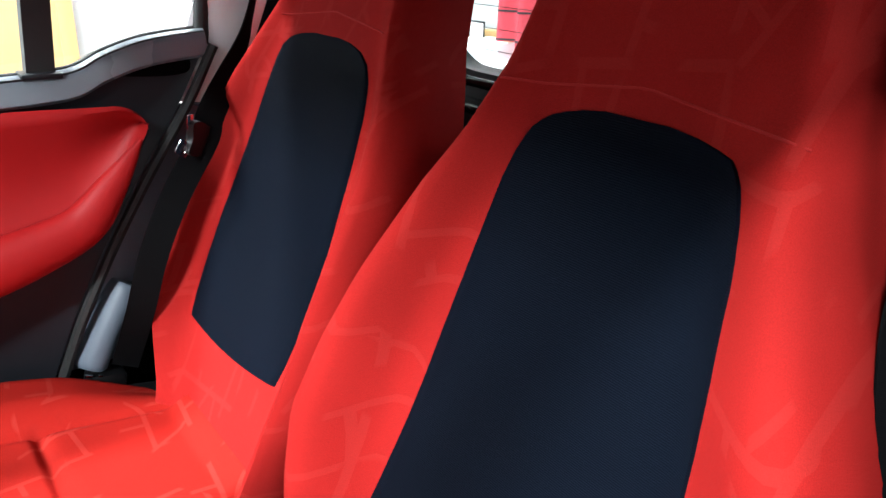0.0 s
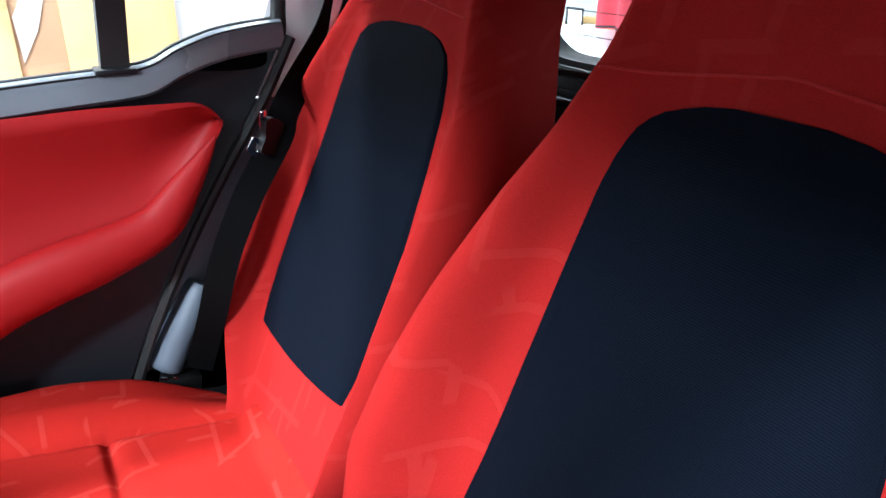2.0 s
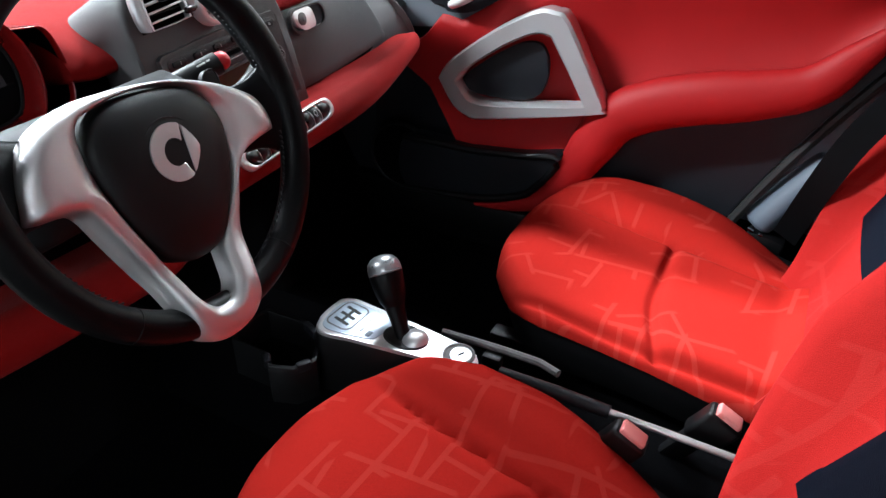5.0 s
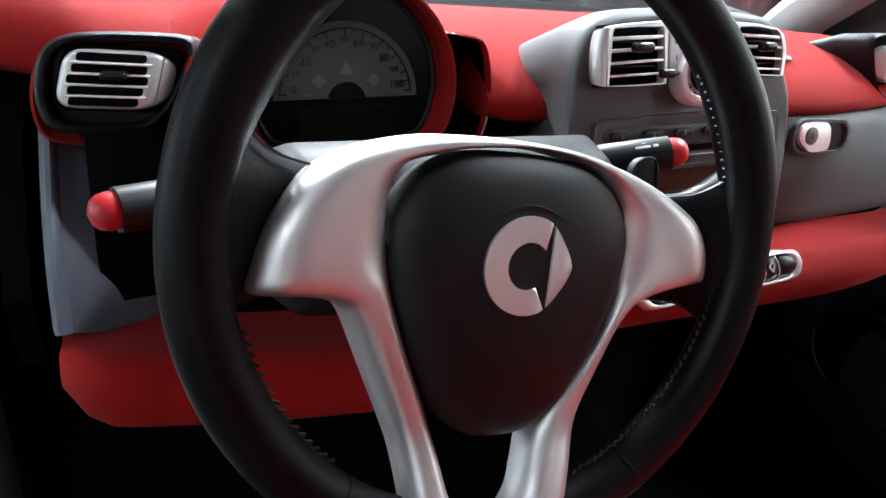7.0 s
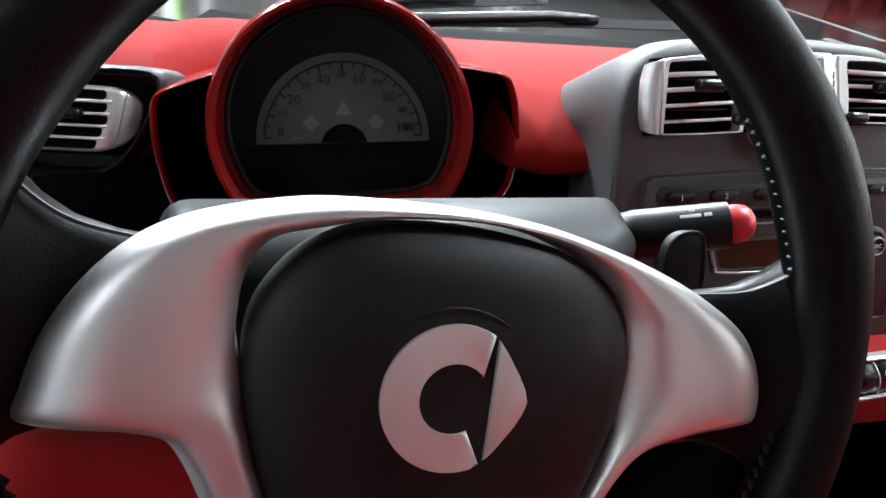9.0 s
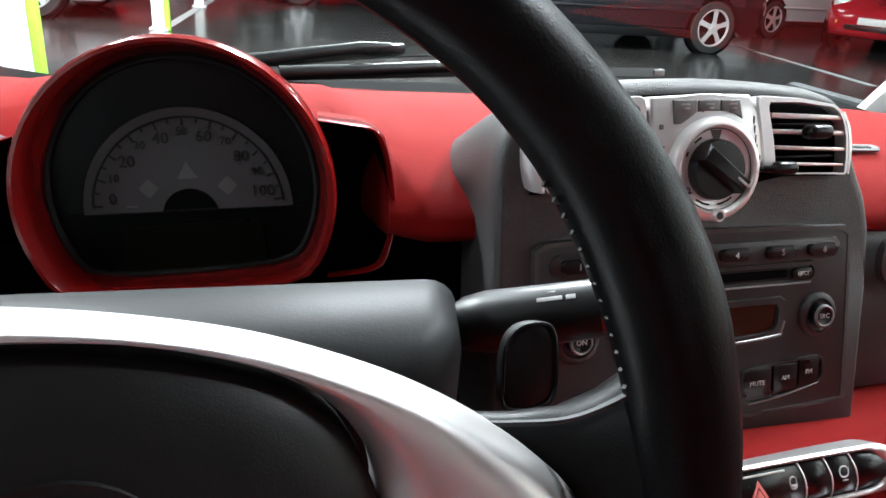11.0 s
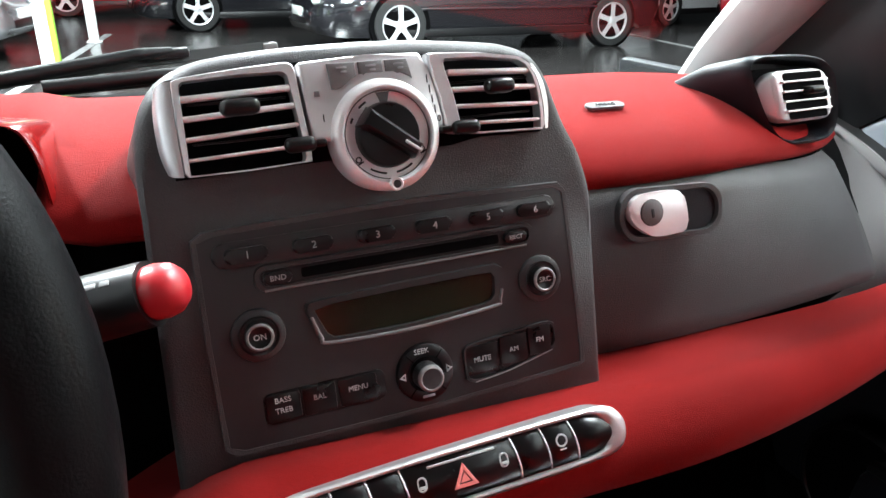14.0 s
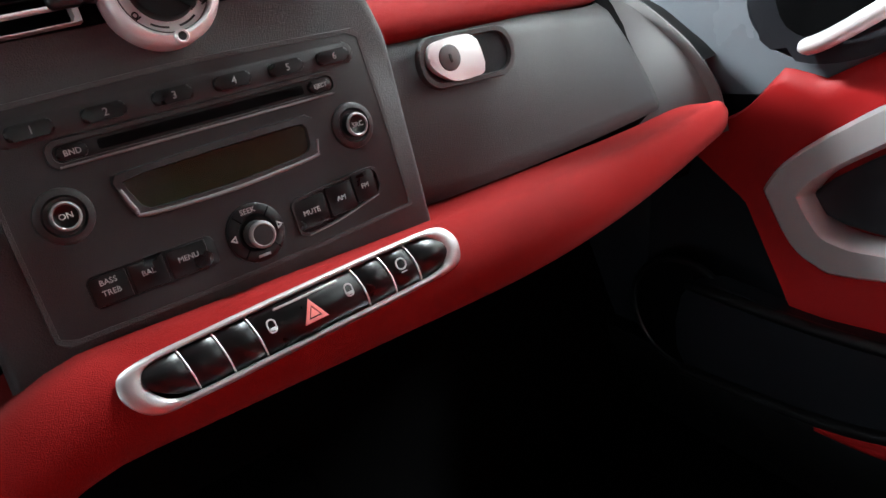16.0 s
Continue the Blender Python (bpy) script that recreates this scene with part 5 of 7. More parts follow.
    arc_i = [(0.0130 * math.cos(radians(a)), 0.0130 * math.sin(radians(a))) for a in np.linspace(298, 40, 30)]
    part("emblem_dish", lathe([(0.0335, -0.0030), (0.0325, -0.0006), (0.0300, -0.0012), (0.0, -0.0012)], em, 40), "pad", wh)
    part("emblem", plate(arc_o + arc_i, 0.004, em @ pose(0, 0, 0.0015), 0.0012), "silver_wheel", wh, "silver broken-ring emblem")
    part("emblem_wedge", plate(catmull([(0.0140, 0.0225), (0.0205, 0.0140), (0.0282, 0.0), (0.0205, -0.0140), (0.0140, -0.0225)], 3), 0.004, em @ pose(0, 0, 0.0015), 0.0010), "silver_wheel", wh, "silver pointed wedge of the emblem")
    # seam stitches on the inside of the rim and round the spokes' upper edge
    sts = []
    for k in range(170):
        deg = 360 * k / 170
        if 44 < deg < 198 or 232 < deg < 292 or 350 < deg or deg < 16:
            continue
        a = radians(deg)
        mm = M @ pose((R - 0.0152) * math.cos(a), (R - 0.0152) * math.sin(a), -0.0010, 0, 0, deg + 38)
        sts.append(rbox((0.0015, 0.0066, 0.0020), mm, 0))
    for sd in (-1, 1):
        edge = catmull([(0.1450, 0.0560, 0.003), (0.1420, 0.0450, -0.001), (0.1350, 0.0370, -0.007), (0.1250, 0.0315, -0.011), (0.1120, 0.0285, -0.016), (0.0980, 0.0265, -0.021)], 4)
        for (x, y, z), (x1, y1, z1) in zip(edge, edge[1:]):
            mm = axes(M @ Vector((sd * x, y, z)), M.to_3x3() @ Vector((sd * (x1 - x), y1 - y, z1 - z)), M.to_3x3() @ Vector((0, 0, 1)))
            sts.append(rbox((0.0036, 0.0024, 0.0012), mm, 0))
    tagged(part("stitching", join(*sts), "stitch", wh, "grey seam stitches inside the rim"), kind="stuff")
    # shift paddles behind the spokes
    for s in (-1, 1):
        o = [(-0.014, -0.024), (0.013, -0.022), (0.0165, 0.0), (0.014, 0.017), (0.006, 0.0215), (-0.007, 0.0195), (-0.015, 0.010), (-0.017, -0.008)]
        o = catmull([(s * p * 0.66, q * 0.72) for p, q in o], 4, True)
        mm = axes((C.x + s * 0.1405, 0.064, 0.957), (1, 0, 0), (0, 0.30, 0.95))
        pad = part("shift_paddle", plate(o if s > 0 else o[::-1], 0.007, mm, 0.0025, 3), "pad", wh, "black shift paddle")
        part("paddle_edge", tube([mm @ Vector((p, q, 0.0)) for p, q in o], 0.0010, 6, closed=True), "shroud", pad)


build_cluster()
build_column()
build_wheel()


# ---- seats ----
FWD, UPB = Vector((0, 0.96, 0.28)), Vector((0, -0.28, 0.96))
# height tables of each seat back (half width, bolster, inset edge on either side) and plan tables of its cushion
DRIVER = {
    "cx": -0.335, "yb": -0.735, "slope": 0.2917, "r": (0.62, 0.86), "r_left": (0.45, 0.86), "slim": 0.075, "trim": ([0.54, 1.42], [0.0, 0.0]), "bottom": (0.672, 0.0),
    "hw": ([0.54, 0.60, 0.66, 0.72, 0.79, 0.88, 0.98, 1.06, 1.12, 1.18, 1.25, 1.32, 1.38, 1.42], [0.19, 0.238, 0.268, 0.284, 0.288, 0.275, 0.242, 0.210, 0.178, 0.156, 0.142, 0.134, 0.118, 0.082]),
    "bolster": ([0.54, 0.65, 0.80, 0.95, 1.10, 1.20, 1.42], [0.03, 0.055, 0.075, 0.060, 0.030, 0.014, 0.006]),
    "inset_left": ([0.672, 0.73, 0.83, 0.92, 1.00, 1.08, 1.12, 1.14, 1.150, 1.158, 1.162], [0.156, 0.157, 0.149, 0.140, 0.134, 0.124, 0.113, 0.102, 0.090, 0.064, 0.032]),
    "inset_right": ([0.672, 0.695, 0.756, 0.84, 0.93, 1.00, 1.09, 1.12, 1.14, 1.150, 1.158, 1.162], [0.186, 0.187, 0.176, 0.162, 0.149, 0.137, 0.122, 0.113, 0.101, 0.084, 0.060, 0.030]),
    "front": -0.014, "rear": -0.570,
    "left": ([-0.570, -0.500, -0.312, -0.204, -0.125, -0.085, -0.052, -0.035, -0.025, -0.018, -0.014], [-0.44, -0.46, -0.50, -0.502, -0.480, -0.452, -0.410, -0.370, -0.338, -0.300, -0.270]),
    "right": ([-0.570, -0.494, -0.402, -0.312, -0.204, -0.125, -0.085, -0.052, -0.035, -0.025, -0.018, -0.014], [-0.085, -0.072, -0.045, -0.020, -0.012, -0.034, -0.064, -0.100, -0.140, -0.171, -0.215, -0.245]),
    "seam_left": (-0.400, -0.345), "seam_right": (-0.105, -0.215), "cross": (-0.300, 0.055),
}
PASSENGER = {
    "cx": 0.310, "yb": -0.8425, "slope": 0.40, "r": (0.66, 0.90), "r_left": (0.66, 0.90), "slim": 0.0, "trim": ([0.51, 0.56, 0.61, 0.66, 0.71, 0.77, 0.86, 1.0, 1.1, 1.2], [0.085, 0.062, 0.038, 0.020, 0.006, -0.005, -0.010, -0.008, -0.003, 0.0]), "bottom": (0.664, 0.015),
    "hw": ([0.54, 0.60, 0.66, 0.72, 0.79, 0.88, 0.98, 1.06, 1.12, 1.18, 1.25, 1.32, 1.38, 1.42], [0.225, 0.246, 0.262, 0.272, 0.276, 0.272, 0.264, 0.245, 0.215, 0.182, 0.160, 0.145, 0.122, 0.085]),
    "bolster": ([0.54, 0.65, 0.80, 0.90, 1.00, 1.10, 1.20, 1.42], [0.03, 0.048, 0.054, 0.047, 0.030, 0.020, 0.011, 0.006]),
    "inset_left": ([0.664, 0.70, 0.76, 0.84, 0.92, 1.00, 1.06, 1.10, 1.125, 1.138, 1.146, 1.150], [0.158, 0.166, 0.172, 0.172, 0.168, 0.165, 0.158, 0.145, 0.126, 0.102, 0.074, 0.036]),
    "inset_right": ([0.664, 0.70, 0.76, 0.84, 0.92, 1.00, 1.06, 1.10, 1.125, 1.138, 1.146, 1.150], [0.158, 0.166, 0.172, 0.173, 0.162, 0.148, 0.142, 0.136, 0.126, 0.106, 0.076, 0.036]),
    "front": -0.086, "rear": -0.650,
    "left": ([-0.650, -0.534, -0.410, -0.319, -0.225, -0.200, -0.169, -0.150, -0.127, -0.105, -0.092, -0.086], [0.100, 0.113, 0.135, 0.144, 0.147, 0.156, 0.173, 0.190, 0.222, 0.260, 0.300, 0.345]),
    "right": ([-0.650, -0.550, -0.440, -0.319, -0.250, -0.178, -0.135, -0.110, -0.096, -0.090, -0.086], [0.540, 0.575, 0.605, 0.633, 0.634, 0.626, 0.590, 0.548, 0.505, 0.455, 0.405]),
    "seam_left": (0.185, 0.125), "seam_right": (0.505, 0.400), "cross": (-0.376, 0.035),
}


def half_width(S, x, z):
    """Half the width of the seat back on the side of x."""
    return interp(z, *S["hw"]) - (interp(z, *S["trim"]) if x > 0 else 0.0)


def back_point(S, x, z, lift=0.0):
    """A point of the seat back's front skin at x from the middle and the height z."""
    slim = 1 - S["slim"] * smoothstep(0.90, 1.06, z) if x < 0 else 1.0
    hw, b = half_width(S, x, z), interp(z, *S["bolster"])
    u = min(1.0, abs(x) / hw)
    r0, r1 = S["r"] if x > 0 else S["r_left"]
    off = b * smoothstep(r0, r1, u)
    if u > r1:
        off -= 0.085 * (1 - math.sqrt(max(0.0, 1 - ((u - r1) / (1 - r1)) ** 2)))
    off -= 0.012 * math.exp(-((z - 0.86) / 0.16) ** 2) * (1 - u * u)
    p = Vector((S["cx"] + x * slim, S["yb"] + (1.154 - z) * S["slope"], z))
    return p + FWD * (off + lift)


def make_seat(S, label):
    cx, yb, slope = S["cx"], S["yb"], S["slope"]
    mid = (S["front"] + S["rear"]) / 2
    seat = thing("bucket_seat", (cx, mid, 0.30), label, "seat", "front seats")
    # seat back cover
    loops = []
    zs = list(np.linspace(0.51, 1.36, 44)) + [1.385, 1.40, 1.412, 1.42]
    for z in zs:
        hw = interp(z, *S["hw"])
        loop = [back_point(S, half_width(S, t, z) * math.sin(math.pi / 2 * t) if abs(t) > 0.9 else half_width(S, t, z) * t * (math.sin(math.pi / 2 * 0.9) / 0.9), z) for t in np.linspace(-1, 1, 45)]
        deep = 0.125 if z < 1.3 else 0.125 * max(0.35, 1 - (z - 1.3) / 0.16)
        base = Vector((cx, yb + (1.154 - z) * slope, z)) - FWD * deep
        loop += [base + Vector((half_width(S, t, z) * 0.93 * t, 0, 0)) for t in np.linspace(1, -1, 11)]
        loops.append(loop)
    back = part("backrest", loft(loops), "seat_red_back", seat, "red patterned cloth backrest with built-in headrest", 60)
    # dark inset
    z0, rise = S["bottom"]
    z1 = S["inset_left"][0][-1]
    ts = [-1, -0.985, *np.linspace(-0.96, 0.96, 29), 0.985, 1]
    rows = []
    bm = bmesh.new()
    for z in list(np.linspace(z0, z1 - 0.035, 36)) + [z1 - d for d in (0.026, 0.018, 0.012, 0.007, 0.003, 0.0)]:
        wl, wr = interp(z, *S["inset_left"]), interp(z, *S["inset_right"])
        row = []
        for t in ts:
            x = t * (wr if t > 0 else wl) / (1 - S["slim"] * smoothstep(0.90, 1.06, z) if t < 0 else 1.0)
            lifted = z + (rise * (0.5 - 0.5 * t) - 0.012 * (1 - t * t)) * max(0.0, 1 - (z - z0) / 0.2)
            row.append(bm.verts.new(back_point(S, x, lifted, 0.0035 * (1 if abs(t) < 0.97 else -0.6))))
        rows.append(row)
    for a, b in zip(rows, rows[1:]):
        for k in range(len(a) - 1):
            bm.faces.new((a[k], a[k + 1], b[k + 1], b[k]))
    low = [bm.verts.new(v.co - FWD * 0.008) for v in rows[0]]
    top = [bm.verts.new(v.co - FWD * 0.008) for v in rows[-1]]
    for k in range(len(low) - 1):
        bm.faces.new((low[k], low[k + 1], rows[0][k + 1], rows[0][k]))
        bm.faces.new((rows[-1][k], rows[-1][k + 1], top[k + 1], top[k]))
    part("back_inset", bm, "insert", back, "blue-black mesh cloth inset", 60)
    # cushion: side bolsters that fall towards the back, two lengthwise seams and one across
    yf, yr = S["front"], S["rear"]

    def height(x, y, xl, xr):
        v = (yf - y) / (yf - yr)
        s1 = S["seam_left"][0] + (S["seam_left"][1] - S["seam_left"][0]) * v
        s2 = S["seam_right"][0] + (S["seam_right"][1] - S["seam_right"][0]) * v
        z = 0.522 + 0.020 * (1 - v)
        fade = smoothstep(0.02, 0.26, v)
        up = 0.030 * (1 - 0.9 * smoothstep(0.45, 0.95, v))
        z += up * fade * (smoothstep(0.0, 0.07, x - s2) + smoothstep(0.0, 0.07, s1 - x))
        z -= 0.040 * smoothstep(0.6, 1.0, v) * (smoothstep(0.02, 0.10, x - s2) + smoothstep(0.02, 0.10, s1 - x))
        e = min(0.055, 0.22 * (xr - xl))
        d = min(x - xl, xr - x)
        if d < e:
            z -= 0.042 * (1 - math.sqrt(max(0.0, 1 - ((e - d) / e) ** 2)))
        if v < 0.14:
            z -= 0.034 * (1 - math.sqrt(max(0.0, 1 - ((0.14 - v) / 0.14) ** 2)))
        c = (x - (s1 + s2) / 2) / max(0.05, (s2 - s1) / 2)
        seam = S["cross"][0] - S["cross"][1] * max(0.0, -c if cx > 0 else c) ** 2
        inside = smoothstep(1.10, 0.98, abs(c))
        z -= 0.010 * math.exp(-((y - seam) / 0.008) ** 2) * inside
        z += 0.006 * smoothstep(0.0, 0.03, seam - y) * smoothstep(1.0, 0.86, abs(c))
        for q in (s1, s2):
            z -= 0.011 * math.exp(-((x - q) / 0.0075) ** 2) * smoothstep(0.10, 0.26, v)
        return z + 0.024 * smoothstep(0.84, 0.93, v) * smoothstep(1.02, 0.93, v) * inside
    loops = []
    for v in list(np.linspace(0, 0.14, 24)) + list(np.linspace(0.147, 1, 120)):
        y = yf + (yr - yf) * v
        xl, xr = interp(y, *S["left"]), interp(y, *S["right"])
        loop = [(x, y, height(x, y, xl, xr)) for x in xl + (xr - xl) * (0.5 + 0.5 * np.sin(math.pi / 2 * np.linspace(-1, 1, 91)))]
        c, w = (xl + xr) / 2, (xr - xl) / 2
        loop += [(c + w * 0.95 * t, y - 0.020 * max(0, 1 - v / 0.2), 0.490) for t in (1, 0.5, 0, -0.5, -1)]
        loops.append(loop)
    part("cushion", loft(loops), "seat_red", seat, "red patterned cloth cushion with sewn seams", 60)
    # black shell under it
    loops = []
    for k, z in ((0.955, 0.497), (0.965, 0.475), (0.93, 0.43), (0.84, 0.395)):
        o = []
        for v in np.linspace(0, 1, 28):
            y = yf + (yr - yf) * v
            o.append((y, interp(y, *S["left"]), interp(y, *S["right"])))
        ring = [(r, y) for y, l, r in o] + [(l, y) for y, l, r in o[::-1]]
        xm = sum(x for x, y in ring) / len(ring)
        loops.append([(xm + (x - xm) * k, mid + (y - mid) * k - 0.004, z) for x, y in ring])
    part("base_shell", loft(loops), "seat_base", seat, "black plastic seat base")
    for x in (interp(mid, *S["left"]) + 0.09, interp(mid, *S["right"]) - 0.09):
        part("seat_rail", rbox((0.035, 0.50, 0.10), pose(x, mid, 0.348), 0.006), "black", seat)
    # thin darker seam across the headrest
    part("seam_piping", tube([back_point(S, x, 1.185 - 0.12 * abs(x), 0.0006) for x in np.linspace(-0.148, 0.148, 24)], 0.0012, 6), "seat_red_plain", back)
    return seat


make_seat(DRIVER, "red cloth driver's seat with a blue-black inset")
make_seat(PASSENGER, "red cloth passenger seat with a blue-black inset, beside the door")


# ---- passenger door ----
def build_door():
    door = thing("door_1", (0.64, -0.2, 0.36), "closed passenger door lined in red vinyl with silver grip", "door", kind="structure")
    # outer skin and dark inner panel with the window sill
    sill = catmull([(0.47, 0.884), (0.432, 0.906), (0.373, 0.938), (0.32, 0.949), (0.18, 0.968), (-0.14, 1.030), (-0.35, 1.050), (-0.50, 1.060), (-0.555, 1.068), (-0.60, 1.090), (-0.66, 1.110), (-0.72, 1.120), (-0.775, 1.125)], 5)
    low = catmull([(0.47, 0.40), (0.43, 0.38), (0.36, 0.36), (0.28, 0.35), (0.05, 0.34), (-0.20, 0.345), (-0.40, 0.42), (-0.445, 0.52), (-0.49, 0.62), (-0.56, 0.75), (-0.64, 0.88), (-0.72, 1.00), (-0.775, 1.10)], 5)
    loops = []
    for a, b in zip(sill, low):
        row = []
        for t in (0, 0.04, 0.12, 0.25, 0.4, 0.55, 0.7, 0.85, 1.0):
            y, z = a[0] + (b[0] - a[0]) * t, a[1] + (b[1] - a[1]) * t
            x = 0.632 + 0.006 * smoothstep(0.0, 0.12, t) + 0.006 * math.sin(math.pi * t)
            row.append((x, y, z))
        loops.append([(0.705, a[0], a[1] - 0.004), (0.655, a[0], a[1] + 0.002)] + row + [(0.705, b[0], b[1])])
    part("panel", loft(loops), "grey_door", door, "anthracite door panel and window sill")
    # sill cap in the paled plastic: its sheen is in the base colour
    part("sill_cap", loft([[(0.657, y, z + 0.003), (0.642, y, z + 0.004), (0.633, y, z - 0.002), (0.6275, y, z - 0.014), (0.6262, y, z - 0.040 - 0.05 * smoothstep(-0.10, 0.15, y)), (0.633, y, z - 0.046 - 0.12 * smoothstep(-0.10, 0.15, y))] for y, z in sill], closed=False), "sill_sheen", door, "smooth anthracite window sill, its bright sheen put into the colour")
    # dark weather strip along the glass
    part("window_seal", tube([(0.655, y, z + 0.003) for y, z in sill], 0.0045, 8), "rubber", door)
    part("window_trim", tube([(0.664, 0.385, 1.16), (0.664, 0.366, 1.05), (0.664, 0.358, 0.957), (0.664, 0.34, 0.953), (0.664, 0.10, 0.990)], 0.0075, 8), "trim_grey", door, "grey outer window trim")
    # window bar between the panes and the pane itself
    part("window_bar", loft([[(x + 0.02 * k, y + 0.028 * k, z) for x, y in ((0.640, -0.482), (0.640, -0.524), (0.668, -0.524), (0.668, -0.482))] for k, z in ((0, 1.052), (-0.5, 1.25), (-1.2, 1.45))]), "rubber", door, "black upright window bar")
    part("bar_foot", rbox((0.05, 0.062, 0.010), pose(0.650, -0.503, 1.061), 0.004), "grey_door", door)
    pane = part("pane", sheet(lambda u, v: (0.660 - 0.055 * v * v, 0.40 - 1.10 * u - 0.28 * v * (1 - u), 1.00 + 0.10 * u + 0.46 * v * (1 - 0.15 * u)), 8, 6), "glass", door, "clear side window")
    pane.visible_shadow = False
    frame_path = catmull([(0.657, -0.775, 1.10), (0.655, -0.785, 1.20), (0.635, -0.80, 1.36), (0.61, -0.80, 1.46)], 6)
    part("window_frame", tube(frame_path, 0.016, 10), "rubber", door, "black window frame")
    # sunk triangle under the quarter glass
    tri = catmull([(-0.585, 1.060), (-0.62, 1.078), (-0.67, 1.094), (-0.73, 1.102), (-0.745, 1.075), (-0.735, 1.052), (-0.66, 1.050)], 4, True)
    part("quarter_inset", plate([(-y, z) for y, z in tri], 0.006, axes((0.636, 0, 0), (0, -1, 0), (0, 0, 1)), 0.002), "black_matt", door)
    # red upper panel: bowl between top edge and armrest
    ys = [*np.linspace(0.30, -0.60, 80), *np.linspace(-0.604, -0.652, 18)]
    top_c = ([-0.652, -0.60, -0.45, -0.25, -0.135, -0.07, -0.012, 0.023, 0.055, 0.088, 0.14, 0.185, 0.225, 0.30], [1.000, 1.010, 1.014, 1.008, 1.000, 0.985, 0.955, 0.932, 0.897, 0.861, 0.829, 0.836, 0.785, 0.74])
    # lower front edge raised: the dark panel behind stands in for shade
    bot_c = ([-0.652, -0.63, -0.60, -0.52, -0.40, -0.28, -0.20, -0.15, -0.11, -0.05, 0.06, 0.15, 0.21, 0.30], [0.975, 0.94, 0.89, 0.78, 0.725, 0.69, 0.64, 0.56, 0.50, 0.44, 0.42, 0.58, 0.68, 0.735])
    bm = bmesh.new()
    rows = []
    for y in ys:
        t0, b0 = interp(y, *top_c), interp(y, *bot_c)
        rc = 0.042 * (1 - math.sqrt(max(0, 1 - max(0, (-y - 0.606) / 0.0462) ** 2)))
        t0 -= rc
        row = []
        for v in np.linspace(0, 1, 22):
            z = b0 + (t0 - b0) * v
            x = 0.594 + 0.034 * math.sin(math.pi * v) ** 1.2 * smoothstep(0.2, -0.2, y) + 0.010 * smoothstep(0.96, 1.0, v) + 0.012 * smoothstep(-0.64, -0.652, y)
            row.append(bm.verts.new((x - 0.002, y, z)))
        rows.append(row)
    for a, b in zip(rows, rows[1:]):
        for k in range(21):
            bm.faces.new((a[k], a[k + 1], b[k + 1], b[k]))
    bmesh.ops.recalc_face_normals(bm, faces=bm.faces)
    part("red_panel", bm, "door_red", door, "red vinyl upper door lining", 60)
    # sweeping armrest bolster
    c = catmull([(-0.632, 0.945), (-0.608, 0.912), (-0.572, 0.866), (-0.520, 0.808), (-0.44, 0.777), (-0.35, 0.753), (-0.27, 0.725), (-0.205, 0.685), (-0.165, 0.620), (-0.130, 0.550), (-0.085, 0.480), (-0.03, 0.446), (0.03, 0.425), (0.09, 0.412)], 6)
    n = len(c)
    rad = [interp(i / (n - 1), [0, 0.08, 0.2, 0.35, 0.5, 0.62, 0.75, 1], [0.003, 0.014, 0.035, 0.048, 0.050, 0.046, 0.030, 0.004]) for i in range(n)]
    part("armrest", tube([(0.590, y, z + 0.007) for y, z in c], rad, 24, flat=0.72, up=(1, 0, 0)), "door_red", door, "red vinyl sweeping armrest", 70)
    # silver grip
    xg = 0.552
    go = [(-0.068, 0.884), (-0.098, 0.868), (-0.176, 0.738), (-0.184, 0.716), (-0.168, 0.702), (0.06, 0.645), (0.105, 0.645), (0.135, 0.662), (0.165, 0.705), (0.168, 0.722), (0.137, 0.765), (0.05, 0.834), (-0.03, 0.880)]
    gi = [(-0.058, 0.836), (-0.072, 0.824), (-0.136, 0.727), (-0.138, 0.717), (-0.128, 0.712), (0.04, 0.683), (0.085, 0.681), (0.103, 0.688), (0.123, 0.712), (0.124, 0.722), (0.103, 0.748), (0.03, 0.803), (-0.03, 0.836)]
    m = axes((xg, 0, 0), (0, -1, 0), (0, 0, 1))
    part("grip", ring_plate([(-a, b) for a, b in catmull(go, 3, True)], [(-a, b) for a, b in catmull(gi, 3, True)], 0.040, m, 0.006), "silver", door, "satin silver triangular grip")
    part("grip_well", plate([(-a, b) for a, b in catmull([(0.125, 0.718), (0.09, 0.690), (-0.03, 0.700), (-0.06, 0.76), (-0.04, 0.812), (0.02, 0.800)], 4, True)], 0.01, m @ pose(0, 0, -0.026), 0.003), "grey_door", door, "dark pocket behind the grip")
    # release lever in its dark bezel
    bz = catmull([(0.215, 0.935), (0.10, 0.965), (0.035, 0.955), (0.022, 0.925), (0.06, 0.880), (0.12, 0.850), (0.18, 0.850), (0.225, 0.885)], 4, True)
    part("release_bezel", plate([(-a, b) for a, b in bz], 0.03, m @ pose(0, 0, -0.030), 0.010, 3), "grey_door", door, "dark release bezel")
    wl = catmull([(0.19, 0.925), (0.11, 0.945), (0.06, 0.930), (0.08, 0.895), (0.13, 0.870), (0.18, 0.880)], 4, True)
    part("release_well", plate([(-a, b) for a, b in wl], 0.004, m @ pose(0, 0, -0.028), 0.002), "black_matt", door)
    part("release_lever", tube(catmull([(0.575, 0.155, 0.862), (0.562, 0.125, 0.876), (0.556, 0.085, 0.902), (0.560, 0.050, 0.928)], 5), [0.008] + [0.0125] * 14 + [0.010], 14, flat=0.7), "silver_bright", door, "bright silver release lever")
